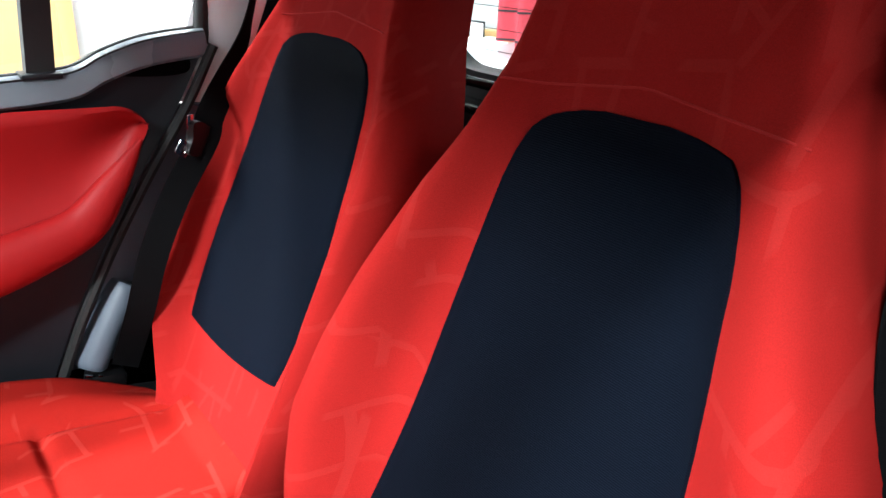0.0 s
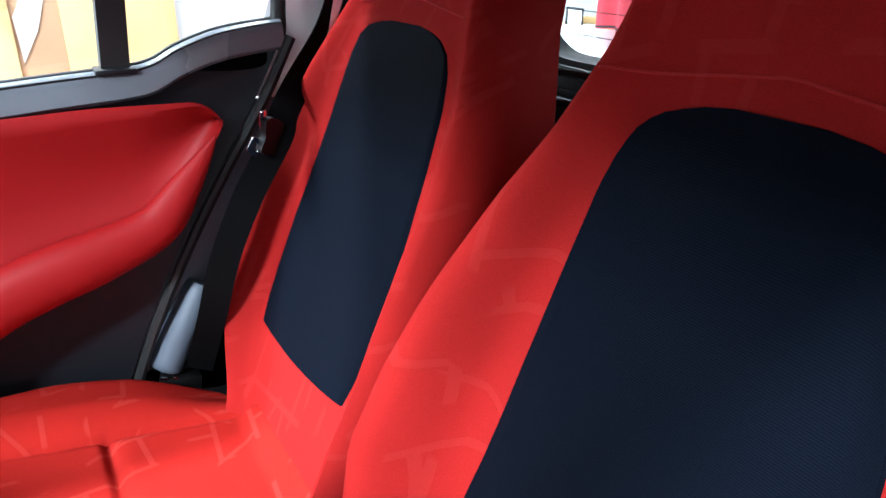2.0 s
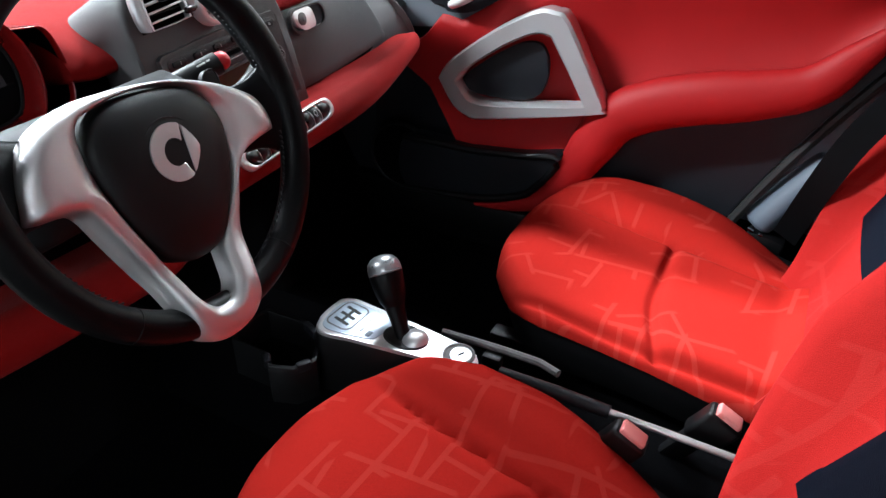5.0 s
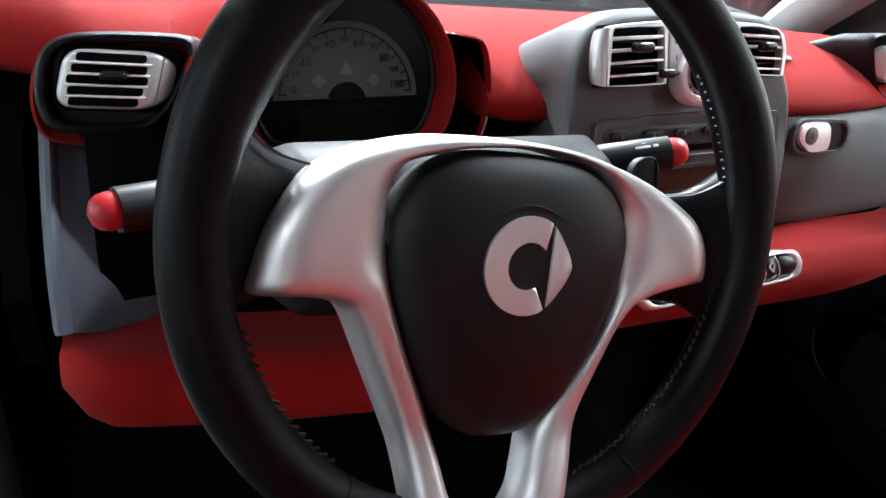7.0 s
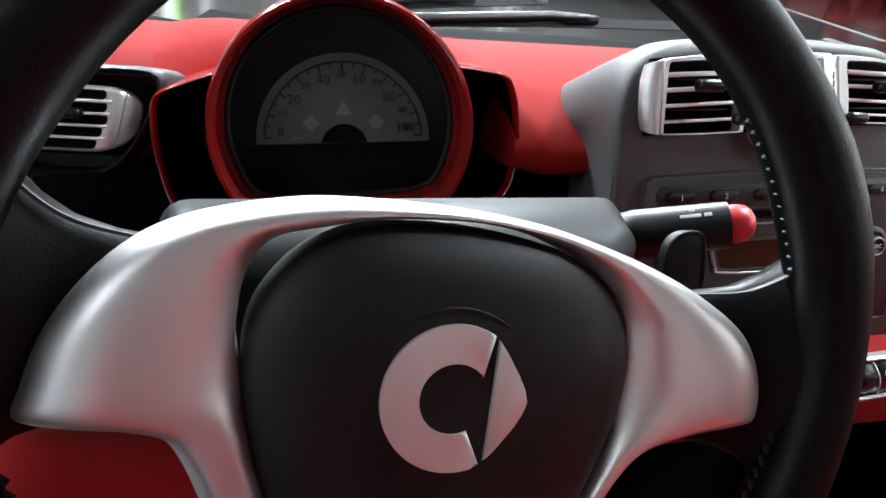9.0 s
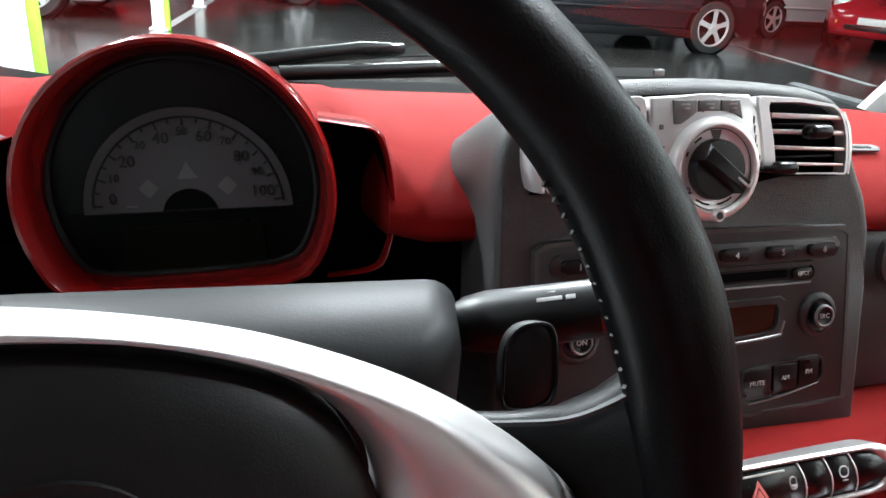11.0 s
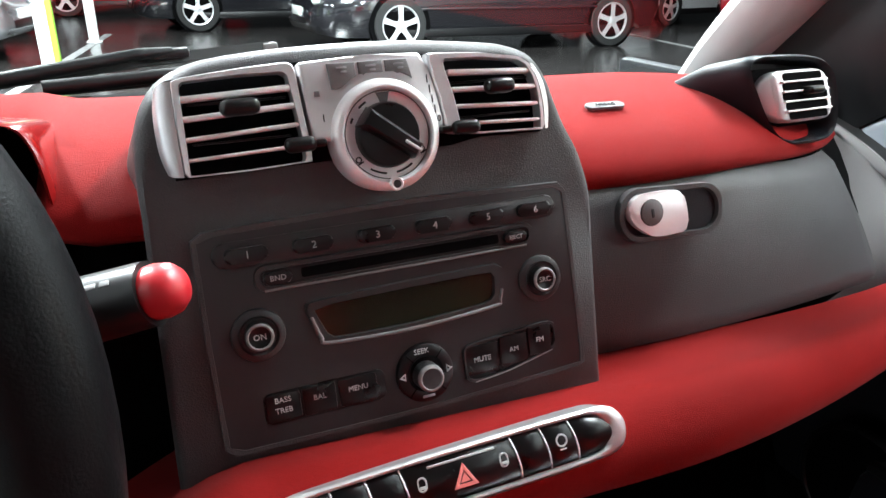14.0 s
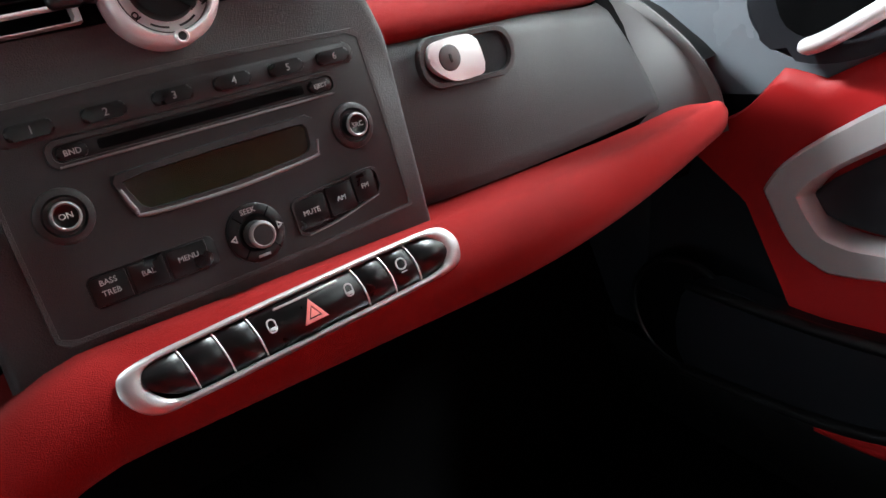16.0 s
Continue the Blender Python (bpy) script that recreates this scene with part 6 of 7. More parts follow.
    # pocket with dark rim
    pk = catmull([(0.26, 0.560), (0.10, 0.565), (-0.02, 0.578), (-0.100, 0.598), (-0.104, 0.585), (-0.06, 0.512), (-0.02, 0.480), (0.08, 0.450), (0.26, 0.430)], 4, True)
    part("pocket", plate([(-a, b) for a, b in pk], 0.03, m @ pose(0, 0, -0.018), 0.006), "grey_door", door, "dark door pocket")
    part("pocket_rim", tube([(0.566, y, z) for y, z in catmull([(0.26, 0.430), (0.08, 0.450), (-0.02, 0.480), (-0.06, 0.512), (-0.104, 0.588), (-0.02, 0.578), (0.10, 0.565), (0.26, 0.560)], 4)], 0.008, 10), "black", door)
    # round loudspeaker surround ahead of the pocket; red ring blackened to stand for shade
    part("speaker_ring", tube([(0.593, 0.283 + 0.080 * math.cos(a), 0.495 + 0.080 * math.sin(a)) for a in np.linspace(0, 2 * math.pi, 36, endpoint=False)], 0.0050, 10, closed=True, up=(1, 0, 0)), "black", door, "ring round the loudspeaker, its red blackened for footwell shade")
    part("speaker_grille", plate(circle(0.077, 32), 0.008, axes((0.590, 0.283, 0.495), (0, -1, 0), (0, 0, 1)), 0.002), "black_matt", door)
    # black rubber seal along the rear edge
    part("edge_seal", tube([(0.628, y - 0.012, z) for y, z in catmull([(-0.40, 0.42), (-0.445, 0.52), (-0.49, 0.62), (-0.56, 0.75), (-0.64, 0.88), (-0.72, 1.00), (-0.775, 1.10)], 4)], 0.010, 8), "rubber", door)
    # door mirror housing seen over the sill
    mir = thing("door_mirror", (0.74, 0.40, 0.96), "black door mirror outside the window", "mirror")
    mm = axes((0.80, 0.39, 1.026), (1, 0.15, 0), (0, 0.1, 1))
    part("housing", rbox((0.20, 0.16, 0.10), mm @ pose(0, 0, -0.06), 0.03, 4), "black", mir)
    part("frame", ring_plate(rounded(0.20, 0.155, 0.03, 5), rounded(0.175, 0.13, 0.025, 5), 0.02, mm, 0.004), "black", mir)
    part("mirror_glass", plate(rounded(0.178, 0.133, 0.025, 5), 0.004, mm @ pose(0, 0, -0.006), 0), "chrome", mir, "mirror glass")
    part("arm", rbox((0.10, 0.05, 0.03), pose(0.70, 0.42, 0.975), 0.01), "black", mir)
    part("sail_panel", plate([(-0.60, 0.90), (-0.43, 0.900), (-0.374, 0.940), (-0.382, 1.05), (-0.43, 1.16), (-0.62, 1.04)], 0.02, m @ pose(0, 0, -0.075), 0.004), "black", door)


build_door()


# ---- belts and buckles ----
def build_belt(s, ys, label, straight=False):
    belt = thing("seat_belt", (s * 0.60, -0.50 + ys, 0.56), label, "seat belt", "seat belts")
    path = catmull([(0.600, -0.905, 1.34), (0.600, -0.865, 1.20), (0.588, -0.820, 1.095), (0.510, -0.728, 1.004), (0.500, -0.709, 0.963), (0.496, -0.650, 0.873), (0.490, -0.600, 0.774), (0.508, -0.572, 0.667), (0.588, -0.553, 0.525)], 6)
    if straight:
        path = catmull([(-0.560, -0.88, 1.40), (-0.487, -0.815, 1.25), (-0.518, -0.80, 1.12), (-0.548, -0.775, 1.02), (-0.585, -0.74, 0.92), (-0.625, -0.64, 0.75), (-0.640, -0.56, 0.58)], 6)
    sides = [Vector((-0.72, 0.60, 0.30)).lerp(Vector((0.40, 0.90, 0.2)), smoothstep(0.15, 0.50, i / (len(path) - 1))) for i in range(len(path))]
    part("webbing", strap(path, sides, 0.047, 0.0022), "belt", belt, "black seat belt webbing")
    m = axes((-0.600, -0.720, 0.925) if straight else (0.496, -0.704, 0.966), (s * -0.5, 0.8, 0.30), (0.1 * s, -0.45, 0.9))
    part("tongue_grip", plate(catmull([(-0.036, 0.030), (-0.012, 0.022), (0.02, 0.028), (0.036, 0.020), (0.028, -0.004), (0.030, -0.028), (0.0, -0.030), (-0.030, -0.024), (-0.026, 0.0)], 3, True), 0.014, m @ pose(0, 0, 0.010), 0.004), "black", belt, "black belt tongue grip")
    part("tongue_plate", ring_plate(rounded(0.030, 0.026, 0.004, 4), rounded(0.018, 0.012, 0.003, 4), 0.003, m @ pose(0.040, -0.022, 0.004, 0, 0, 20), 0.001), "chrome", belt, "chromed belt tongue")
    part("tongue_plate_edge", rbox((0.014, 0.024, 0.003), m @ pose(0.036, 0.024, 0.004, 0, 0, -20), 0.001), "chrome", belt)
    part("guide", rbox((0.07, 0.03, 0.05), pose(s * 0.60, -0.905 + ys, 1.35), 0.01), "black", belt)
    # lower pillar cover that hides the reel
    cov = [Vector(p) for p in ((s * 0.655, -0.590 + ys, 0.665), (s * 0.652, -0.575 + ys, 0.640), (s * 0.645, -0.540 + ys, 0.585), (s * 0.640, -0.508 + ys, 0.530), (s * 0.638, -0.500 + ys, 0.515))]
    part("reel_cover", tube(catmull(cov, 4), [0.028, 0.032, 0.034, 0.035, 0.036, 0.036, 0.037, 0.037, 0.037, 0.037, 0.037, 0.037, 0.037, 0.037, 0.036, 0.034, 0.030], 16, flat=0.8), "pillar_dark", belt, "blue-grey plastic cover beside the seat belt")
    part("reel_bolt", join(rbox((0.010, 0.014, 0.005), pose(s * 0.605, -0.492 + ys, 0.515, 20), 0.002), rbox((0.008, 0.010, 0.005), pose(s * 0.606, -0.512 + ys, 0.508, 20), 0.002)), "chrome", belt)
    part("reel_foot", rbox((0.05, 0.07, 0.26), pose(s * 0.625, -0.500 + ys, 0.38, 12), 0.01), "black", belt)


build_belt(1, 0.0, "black seat belt hanging beside the passenger seat")
build_belt(-1, 0.06, "black seat belt hanging beside the driver's seat", True)


def build_buckle(x, y, z, tilt, label):
    b = thing("belt_buckle", (x, y, 0.44), label, "buckle", "belt buckles")
    m = pose(x, y, z, tilt, 0, 0)
    part("case", rbox((0.030, 0.050, 0.060), m @ pose(0, 0, -0.032), 0.006, 3), "black", b)
    part("release_button", rbox((0.022, 0.036, 0.010), m @ pose(0, 0, 0.0), 0.003, 3), "belt_button", b, "red release button")
    part("stalk", rbox((0.022, 0.030, 0.12), m @ pose(0, 0.004, -0.10), 0.006), "black", b)


build_buckle(-0.052, -0.425, 0.552, 28, "black belt buckle with red button beside the driver's seat")
build_buckle(0.035, -0.528, 0.552, 28, "black belt buckle with red button beside the passenger seat")


# ---- gear console ----
def build_console():
    con = thing("gear_console", (-0.03, -0.07, 0.44), "silver gear lever console on the centre tunnel", "gear console")
    top_z = 0.553
    m = pose(0, 0, top_z)
    out = catmull([(0.004, 0.050), (0.014, 0.038), (0.012, 0.0), (0.004, -0.10), (-0.006, -0.172), (-0.014, -0.190), (-0.027, -0.198), (-0.041, -0.194), (-0.049, -0.178), (-0.055, -0.12), (-0.061, -0.08), (-0.070, -0.01), (-0.077, 0.024), (-0.074, 0.042), (-0.058, 0.053), (-0.025, 0.055)], 3, True)
    mid = Vector((-0.030, -0.07))

    def grown(f, g):
        return [(mid.x + (x - mid.x) * f, mid.y + (y - mid.y) * g) for x, y in out]
    part("body", loft([[(x, y, z) for x, y in grown(f, g)] for f, g, z in ((1.16, 1.05, 0.445), (1.12, 1.04, 0.50), (1.06, 1.015, 0.540), (1.02, 1.005, 0.547))]), "black", con, "black console body")
    part("plate", plate(out, 0.012, m, 0.004, 3), "silver", con, "bright silver console plate")
    # blue-grey field with the gear diagram
    field = catmull([(0.000, 0.040), (0.006, 0.030), (0.004, -0.005), (-0.004, -0.040), (-0.012, -0.050), (-0.050, -0.046), (-0.060, -0.030), (-0.068, 0.020), (-0.065, 0.036), (-0.055, 0.044), (-0.025, 0.046)], 3, True)
    part("diagram_field", plate(field, 0.003, m @ pose(0, 0, 0.0012), 0.0008), "field_grey", con, "blue-grey field of the console plate")
    dm = m @ pose(-0.028, 0.018, 0.0018, 0, 0, -6)
    dia = part("gear_diagram", ring_plate(rounded(0.060, 0.046, 0.012, 6), rounded(0.055, 0.041, 0.010, 6), 0.002, dm, 0.0005), "trim_grey", con, "framed gear diagram")
    for x in (-0.015, 0.0, 0.015):
        part("diagram_bar", rbox((0.0055, 0.028, 0.001), dm @ pose(x, 0, -0.0002, 0, 0, -8), 0.0003), "ink", dia)
    part("diagram_bar", rbox((0.036, 0.005, 0.001), dm, 0.0003), "ink", dia)
    for x, ln in ((-0.044, 0.010), (-0.029, 0.006), (-0.018, 0.008)):
        part("print_bar", rbox((ln, 0.003, 0.001), m @ pose(x, -0.018, 0.0016, 0, 0, -6), 0.0003), "mark", dia)
    part("print_bar", rbox((0.012, 0.008, 0.001), m @ pose(-0.049, -0.032, 0.0016, 0, 0, -6), 0.0003), "pillar_dark", dia)
    # lever opening with a shiny ball joint, small round socket
    oval = Matrix.Diagonal((0.86, 1.18, 1, 1))
    part("lever_opening", lathe([(0.030, 0.0006), (0.0285, 0.0022), (0.027, 0.0012), (0.0262, 0.0008), (0.0, 0.0008)], m @ pose(-0.029, -0.083, 0.0004) @ oval, 32), "ink", con, "dark opening round the lever")
    part("ball_joint", lathe([(0.020, 0.0), (0.0175, 0.006), (0.010, 0.0105), (0.0, 0.012)], m @ pose(-0.027, -0.098, 0.001), 28), "silver", con, "shiny ball joint of the lever")
    part("socket_ring", lathe([(0.0235, 0.0), (0.023, 0.0022), (0.0205, 0.0022), (0.0195, 0.0008), (0.0, 0.0008)], m @ pose(-0.026, -0.168, 0.0006), 28), "trim_grey", con, "round key socket")
    part("socket_disc", lathe([(0.016, 0.0), (0.0155, 0.0022), (0.0, 0.0026)], m @ pose(-0.026, -0.171, 0.0010), 28), "silver", con, "silver key socket disc")
    part("key_slot", rbox((0.003, 0.010, 0.001), m @ pose(-0.026, -0.171, 0.0036, 0, 0, 60), 0.0003), "ink", con)
    foot, tip = Vector((-0.029, -0.080, 0.550)), Vector((0.010, -0.021, 0.648))
    d = (tip - foot).normalized()
    lever = part("gear_lever", tube([foot, foot + d * 0.030, foot + d * 0.062], [0.0115, 0.0125, 0.0165], 16), "leather", con, "black gear lever")
    k = Matrix.Translation(foot) @ d.to_track_quat("Z", "Y").to_matrix().to_4x4()
    part("knob", lathe([(0.0150, 0.050), (0.0190, 0.058), (0.0225, 0.070), (0.0243, 0.084), (0.0250, 0.096), (0.0248, 0.101)], k, 32), "leather", lever, "black leather gear knob")
    part("knob_seam", lathe([(0.0246, 0.099), (0.0256, 0.1015), (0.0246, 0.104)], k, 32), "trim_grey", lever)
    part("knob_cap", lathe([(0.0250, 0.102), (0.0246, 0.109), (0.0222, 0.117), (0.0160, 0.1235), (0.0080, 0.1262), (0.0, 0.127)], k, 32), "knob_grey", lever, "dark metallic knob cap")
    # open angular cup holder ahead
    cup = thing("cup_holder", (-0.09, 0.10, 0.44), "black plastic angular cup holder beside the console", "cup holder")
    rim = [(-0.062, 0.174), (-0.038, 0.167), (-0.033, 0.098), (-0.054, 0.051), (-0.104, 0.025), (-0.134, 0.043), (-0.147, 0.079), (-0.125, 0.102), (-0.124, 0.167), (-0.110, 0.176)]
    c = Vector((sum(p[0] for p in rim) / len(rim), sum(p[1] for p in rim) / len(rim)))
    hole = [(c.x + (x - c.x) * 0.86, c.y + (y - c.y) * 0.89) for x, y in rim]
    part("wall", ring_plate(rim, hole, 0.070, pose(0, 0, 0.520), 0.002), "black", cup, "black cup holder wall")
    part("bottom", plate(hole, 0.006, pose(0, 0, 0.468), 0), "black_matt", cup)
    for p, q in ((2, 3), (4, 5), (6, 7)):
        e = Vector(rim[q]) - Vector(rim[p])
        x, y = (Vector(rim[p]) + Vector(rim[q])) / 2
        part("clip", rbox((e.length * 0.62, 0.011, 0.016), pose(c.x + (x - c.x) * 0.94, c.y + (y - c.y) * 0.94, 0.516, 0, 0, math.degrees(math.atan2(e.y, e.x))), 0.003), "grey_door", cup, "dark grey spring clip")
    # hand brake and seat-side rails
    hb = thing("hand_brake", (0.0, -0.40, 0.44), "grey and black hand brake lever between the seats", "hand brake")
    part("lever", tube([(-0.001, -0.60, 0.520), (-0.005, -0.45, 0.527), (-0.008, -0.38, 0.530)], 0.0050, 10), "silver", hb, "grey lever")
    part("handle", tube([(-0.008, -0.385, 0.530), (-0.008, -0.31, 0.531), (-0.009, -0.225, 0.532)], [0.0095, 0.0105, 0.0085], 12), "grey_door", hb, "dark handle")
    part("bracket", rbox((0.05, 0.10, 0.05), pose(-0.012, -0.62, 0.475), 0.01), "black", hb)
    bar = thing("seat_slide_bar", (0.08, -0.24, 0.44), "grey seat slide bar beside the tunnel", "bar")
    part("bar", tube([(0.058, -0.10, 0.506), (0.062, -0.20, 0.508), (0.060, -0.262, 0.510), (0.048, -0.295, 0.512)], 0.006, 8), "trim_grey", bar)
    part("bar_foot", rbox((0.02, 0.03, 0.07), pose(0.05, -0.19, 0.468), 0.004), "black", bar)


build_console()


# ---- showroom ----
def paving_material():
    m = material("dark_paving", (0.034, 0.031, 0.030), 0.20, tones=0.35, tone_scale=1.1, grain=0.25, grain_scale=60, bump=0.2, bump_scale=90, rough_var=0.07)
    nt = m.node_tree
    b = nt.nodes["Principled BSDF"]
    tc = [n for n in nt.nodes if n.type == "TEX_COORD"][0]
    br = nt.nodes.new("ShaderNodeTexBrick")
    br.inputs["Scale"].default_value = 1.0
    br.inputs["Color1"].default_value, br.inputs["Color2"].default_value, br.inputs["Mortar"].default_value = (1, 1, 1, 1), (0.72, 0.70, 0.70, 1), (0.25, 0.25, 0.25, 1)
    br.inputs["Mortar Size"].default_value, br.inputs["Brick Width"].default_value, br.inputs["Row Height"].default_value = 0.008, 0.22, 0.11
    nt.links.new(tc.outputs["Object"], br.inputs["Vector"])
    mx = nt.nodes.new("ShaderNodeMix")
    mx.data_type, mx.blend_type = "RGBA", "MULTIPLY"
    mx.inputs[0].default_value = 0.8
    nt.links.new(b.inputs["Base Color"].links[0].from_socket, mx.inputs[6])
    nt.links.new(br.outputs["Color"], mx.inputs[7])
    nt.links.new(mx.outputs[2], b.inputs["Base Color"])
    return m


MAT["paving"] = paving_material()
MAT["wall_white"] = material("white_wall_paint", (0.80, 0.80, 0.79), 0.8, tones=0.03, tone_scale=1.5)
MAT["wall_grey"] = material("grey_wall_paint", (0.34, 0.34, 0.34), 0.85, tones=0.06, tone_scale=1.5)
MAT["wall_dark"] = material("dark_back_wall", (0.10, 0.10, 0.105), 0.7, tones=0.2, tone_scale=0.7)
MAT["white_line"] = material("worn_white_floor_paint", (0.34, 0.34, 0.34), 0.6, tones=0.5, tone_scale=7)
MAT["post_white"] = material("white_post_paint", (0.75, 0.76, 0.75), 0.5, tones=0.05)
MAT["green"] = material("lime_green_edge", (0.30, 0.62, 0.05), 0.5, tones=0.05)
MAT["oak"] = material("pale_oak_veneer", (0.66, 0.45, 0.20), 0.5, tones=0.12, tone_scale=3, grain=0.1, grain_scale=50)
MAT["brown_print"] = material("brown_glazed_panel", (0.46, 0.26, 0.15), 0.25, tones=0.2, tone_scale=4)
MAT["pale_print"] = material("pale_glazed_panel", (0.62, 0.55, 0.50), 0.3, tones=0.1, tone_scale=4)
MAT["paint_black"] = material("black_car_paint", (0.010, 0.010, 0.012), 0.12, coat=1.0, tones=0.1)
MAT["paint_red"] = material("red_car_paint", (0.36, 0.012, 0.020), 0.14, coat=1.0, tones=0.08)
MAT["paint_silver"] = material("silver_car_paint", (0.45, 0.46, 0.48), 0.2, metal=0.6, coat=1.0, tones=0.05)
MAT["paint_white"] = material("white_car_paint", (0.70, 0.71, 0.72), 0.15, coat=1.0, tones=0.04)
MAT["car_window"] = material("dark_car_window", (0.012, 0.013, 0.015), 0.06, tones=0.1)
MAT["tyre"] = material("black_tyre_rubber", (0.012, 0.012, 0.012), 0.8, tones=0.2)
MAT["alloy"] = material("alloy_wheel_silver", (0.62, 0.62, 0.63), 0.3, metal=0.5, tones=0.06)
MAT["headlamp"] = material("clear_headlamp", (0.75, 0.75, 0.73), 0.15, metal=0.3, tones=0.1, tone_scale=20)
MAT["amber"] = material("amber_lamp", (0.7, 0.22, 0.03), 0.25, tones=0.1)
MAT["card"] = material("cardboard", (0.42, 0.27, 0.11), 0.8, tones=0.1)
MAT["curtain"] = material("red_plaid_curtain", (0.48, 0.05, 0.07), 0.85, tones=0.25, tone_scale=6)
MAT["jacket"] = material("black_jacket_cloth", (0.02, 0.025, 0.03), 0.85, tones=0.3, tone_scale=12)
MAT["daylight"] = emitter("pale_daylight", (0.90, 0.95, 1.0), 0.30)
MAT["diffuser"] = emitter("ceiling_light_diffuser", (0.95, 0.98, 1.0), 9.0)


GROUND = 0.12  # the showroom floor


def slab(x0, x1, y0, y1, z0, z1, r=0.0):
    return rbox((x1 - x0, y1 - y0, z1 - z0), pose((x0 + x1) / 2, (y0 + y1) / 2, (z0 + z1) / 2), r)


def showroom():
    setting("ground", slab(-40, 40, -30, 60, GROUND - 0.10, GROUND - 0.003), "paving", "dark shiny block-paved showroom floor", "ground")
    setting("wall_white_side", slab(3.2, 3.4, -6.1, 2.6, 0, 3.8), "wall_white", "bright white showroom wall beside the passenger door", "wall")
    setting("wall_back", slab(-9, 3.4, -6.3, -6.1, 0, 3.8), "wall_white", "white showroom back wall", "wall")
    setting("wall_left", slab(-9.2, -9, -6.3, 26, 0, 3.8), "wall_grey", "grey showroom side wall", "wall")
    setting("wall_right", slab(16, 16.2, 2.6, 26, 0, 3.8), "wall_dark", "dark far showroom wall", "wall")
    setting("wall_right_return", slab(3.4, 16, 2.4, 2.6, 0, 3.8), "wall_white", "white showroom wall return", "wall")
    setting("wall_front", slab(-9, 16, 26, 26.2, 0, 3.8), "wall_dark", "dark far showroom wall", "wall")
    setting("ceiling_showroom", slab(-9.2, 16.2, -6.3, 26.2, 3.8, 3.9), "wall_grey", "grey showroom ceiling", "ceiling")
    # shop window on the driver's side, with bright daylight outside
    x = -4.6
    for nm, y0, y1, z0, z1 in (("wall_shop_low", -6.1, 3.2, 0.0, 0.90), ("wall_shop_top", -6.1, 3.2, 2.75, 3.8), ("wall_shop_end", 2.9, 3.2, 0.90, 2.75), ("wall_shop_start", -6.1, -4.2, 0.90, 2.75)):
        setting(nm, slab(x - 0.2, x, y0, y1, z0, z1), "wall_grey", "grey showroom wall round the shop window", "wall")
    for i, y in enumerate((-4.2, -1.85, 0.5, 2.87)):
        setting("trim_mullion_%d" % (i + 1), slab(x - 0.12, x - 0.04, y - 0.04, y + 0.04, 0.90, 2.75, 0.006), "post_white", "white shop window mullion", "mullion")
    setting("backdrop_daylight", slab(x - 1.6, x - 1.55, -6.0, 4.5, 0.0, 3.6), "daylight", "pale bright daylight outside the shop window", "backdrop")
    lamp("window_light", (x - 0.22, -0.65, 1.82), (0, -90, 0), 1.85, 7.0, 4, (0.90, 0.96, 1.0))
    # worn bay lines on the floor
    for i, (x0, y0, x1, y1, w) in enumerate(((-1.36, 5.6, -0.90, 11.5, 0.10), (6.02, 6.0, 6.62, 9.6, 0.10), (-2.9, 9.0, -2.5, 13.0, 0.10))):
        d = Vector((x1 - x0, y1 - y0, 0))
        m = axes(((x0 + x1) / 2, (y0 + y1) / 2, GROUND), (d.y, -d.x, 0), d)
        setting("road_line_%d" % (i + 1), rbox((w, d.length, 0.003), m, 0), "white_line", "worn white bay line on the floor", "line")
    # oak door in the white wall
    door = thing("oak_door", (3.18, -0.85, 0), "pale oak door with a glazed panel in the white wall", "door")
    m = axes((3.165, 0, 0), (0, -1, 0), (0, 0, 1))
    part("leaf", ring_plate([(0.30, 0.0), (1.06, 0.0), (1.06, 2.05), (0.30, 2.05)], [(0.42, 0.66), (0.62, 0.66), (0.62, 1.85), (0.42, 1.85)], 0.04, m, 0.004), "oak", door, "pale oak door leaf")
    part("pane", plate([(0.42, 0.66), (0.62, 0.66), (0.62, 1.85), (0.42, 1.85)], 0.01, m @ pose(0, 0, -0.015), 0), "brown_print", door, "brown tinted glass pane")
    part("pane_streak", plate([(0.44, 0.72), (0.52, 0.86), (0.60, 1.10), (0.61, 1.25), (0.50, 1.05), (0.43, 0.92)], 0.004, m @ pose(0, 0, -0.010), 0), "pale_print", door)
    part("frame", ring_plate([(0.24, 0.0), (1.12, 0.0), (1.12, 2.11), (0.24, 2.11)], [(0.31, 0.001), (1.05, 0.001), (1.05, 2.04), (0.31, 2.04)], 0.03, m @ pose(0, 0, 0.012), 0.004), "oak", door)
    part("knob", lathe([(0.012, 0), (0.012, 0.03), (0.028, 0.04), (0.028, 0.055), (0.0, 0.06)], m @ pose(0.36, 1.0, 0), 20), "chrome", door)


def post(x, y, w, h, green):
    p = thing("floor_post", (x, y, GROUND), "white square post with a lime green edge" if green else "white square showroom post", "post", "floor posts")
    part("shaft", rbox((w, 0.10, h), pose(x, y, GROUND + h / 2), 0.008), "post_white", p)
    part("foot", rbox((w + 0.06, 0.18, 0.02), pose(x, y, GROUND + 0.01), 0.004), "post_white", p)
    if green:
        part("edge_strip", rbox((0.05, 0.104, h), pose(x + w / 2 + 0.025, y, GROUND + h / 2), 0.004), "green", p, "lime green edge strip")
        part("badge", ring_plate(circle(0.03, 20), circle(0.018, 20), 0.002, axes((x - 0.06, y - 0.052, 0.75), (1, 0, 0), (0, 0, 1)), 0.0005), "jacket", p)


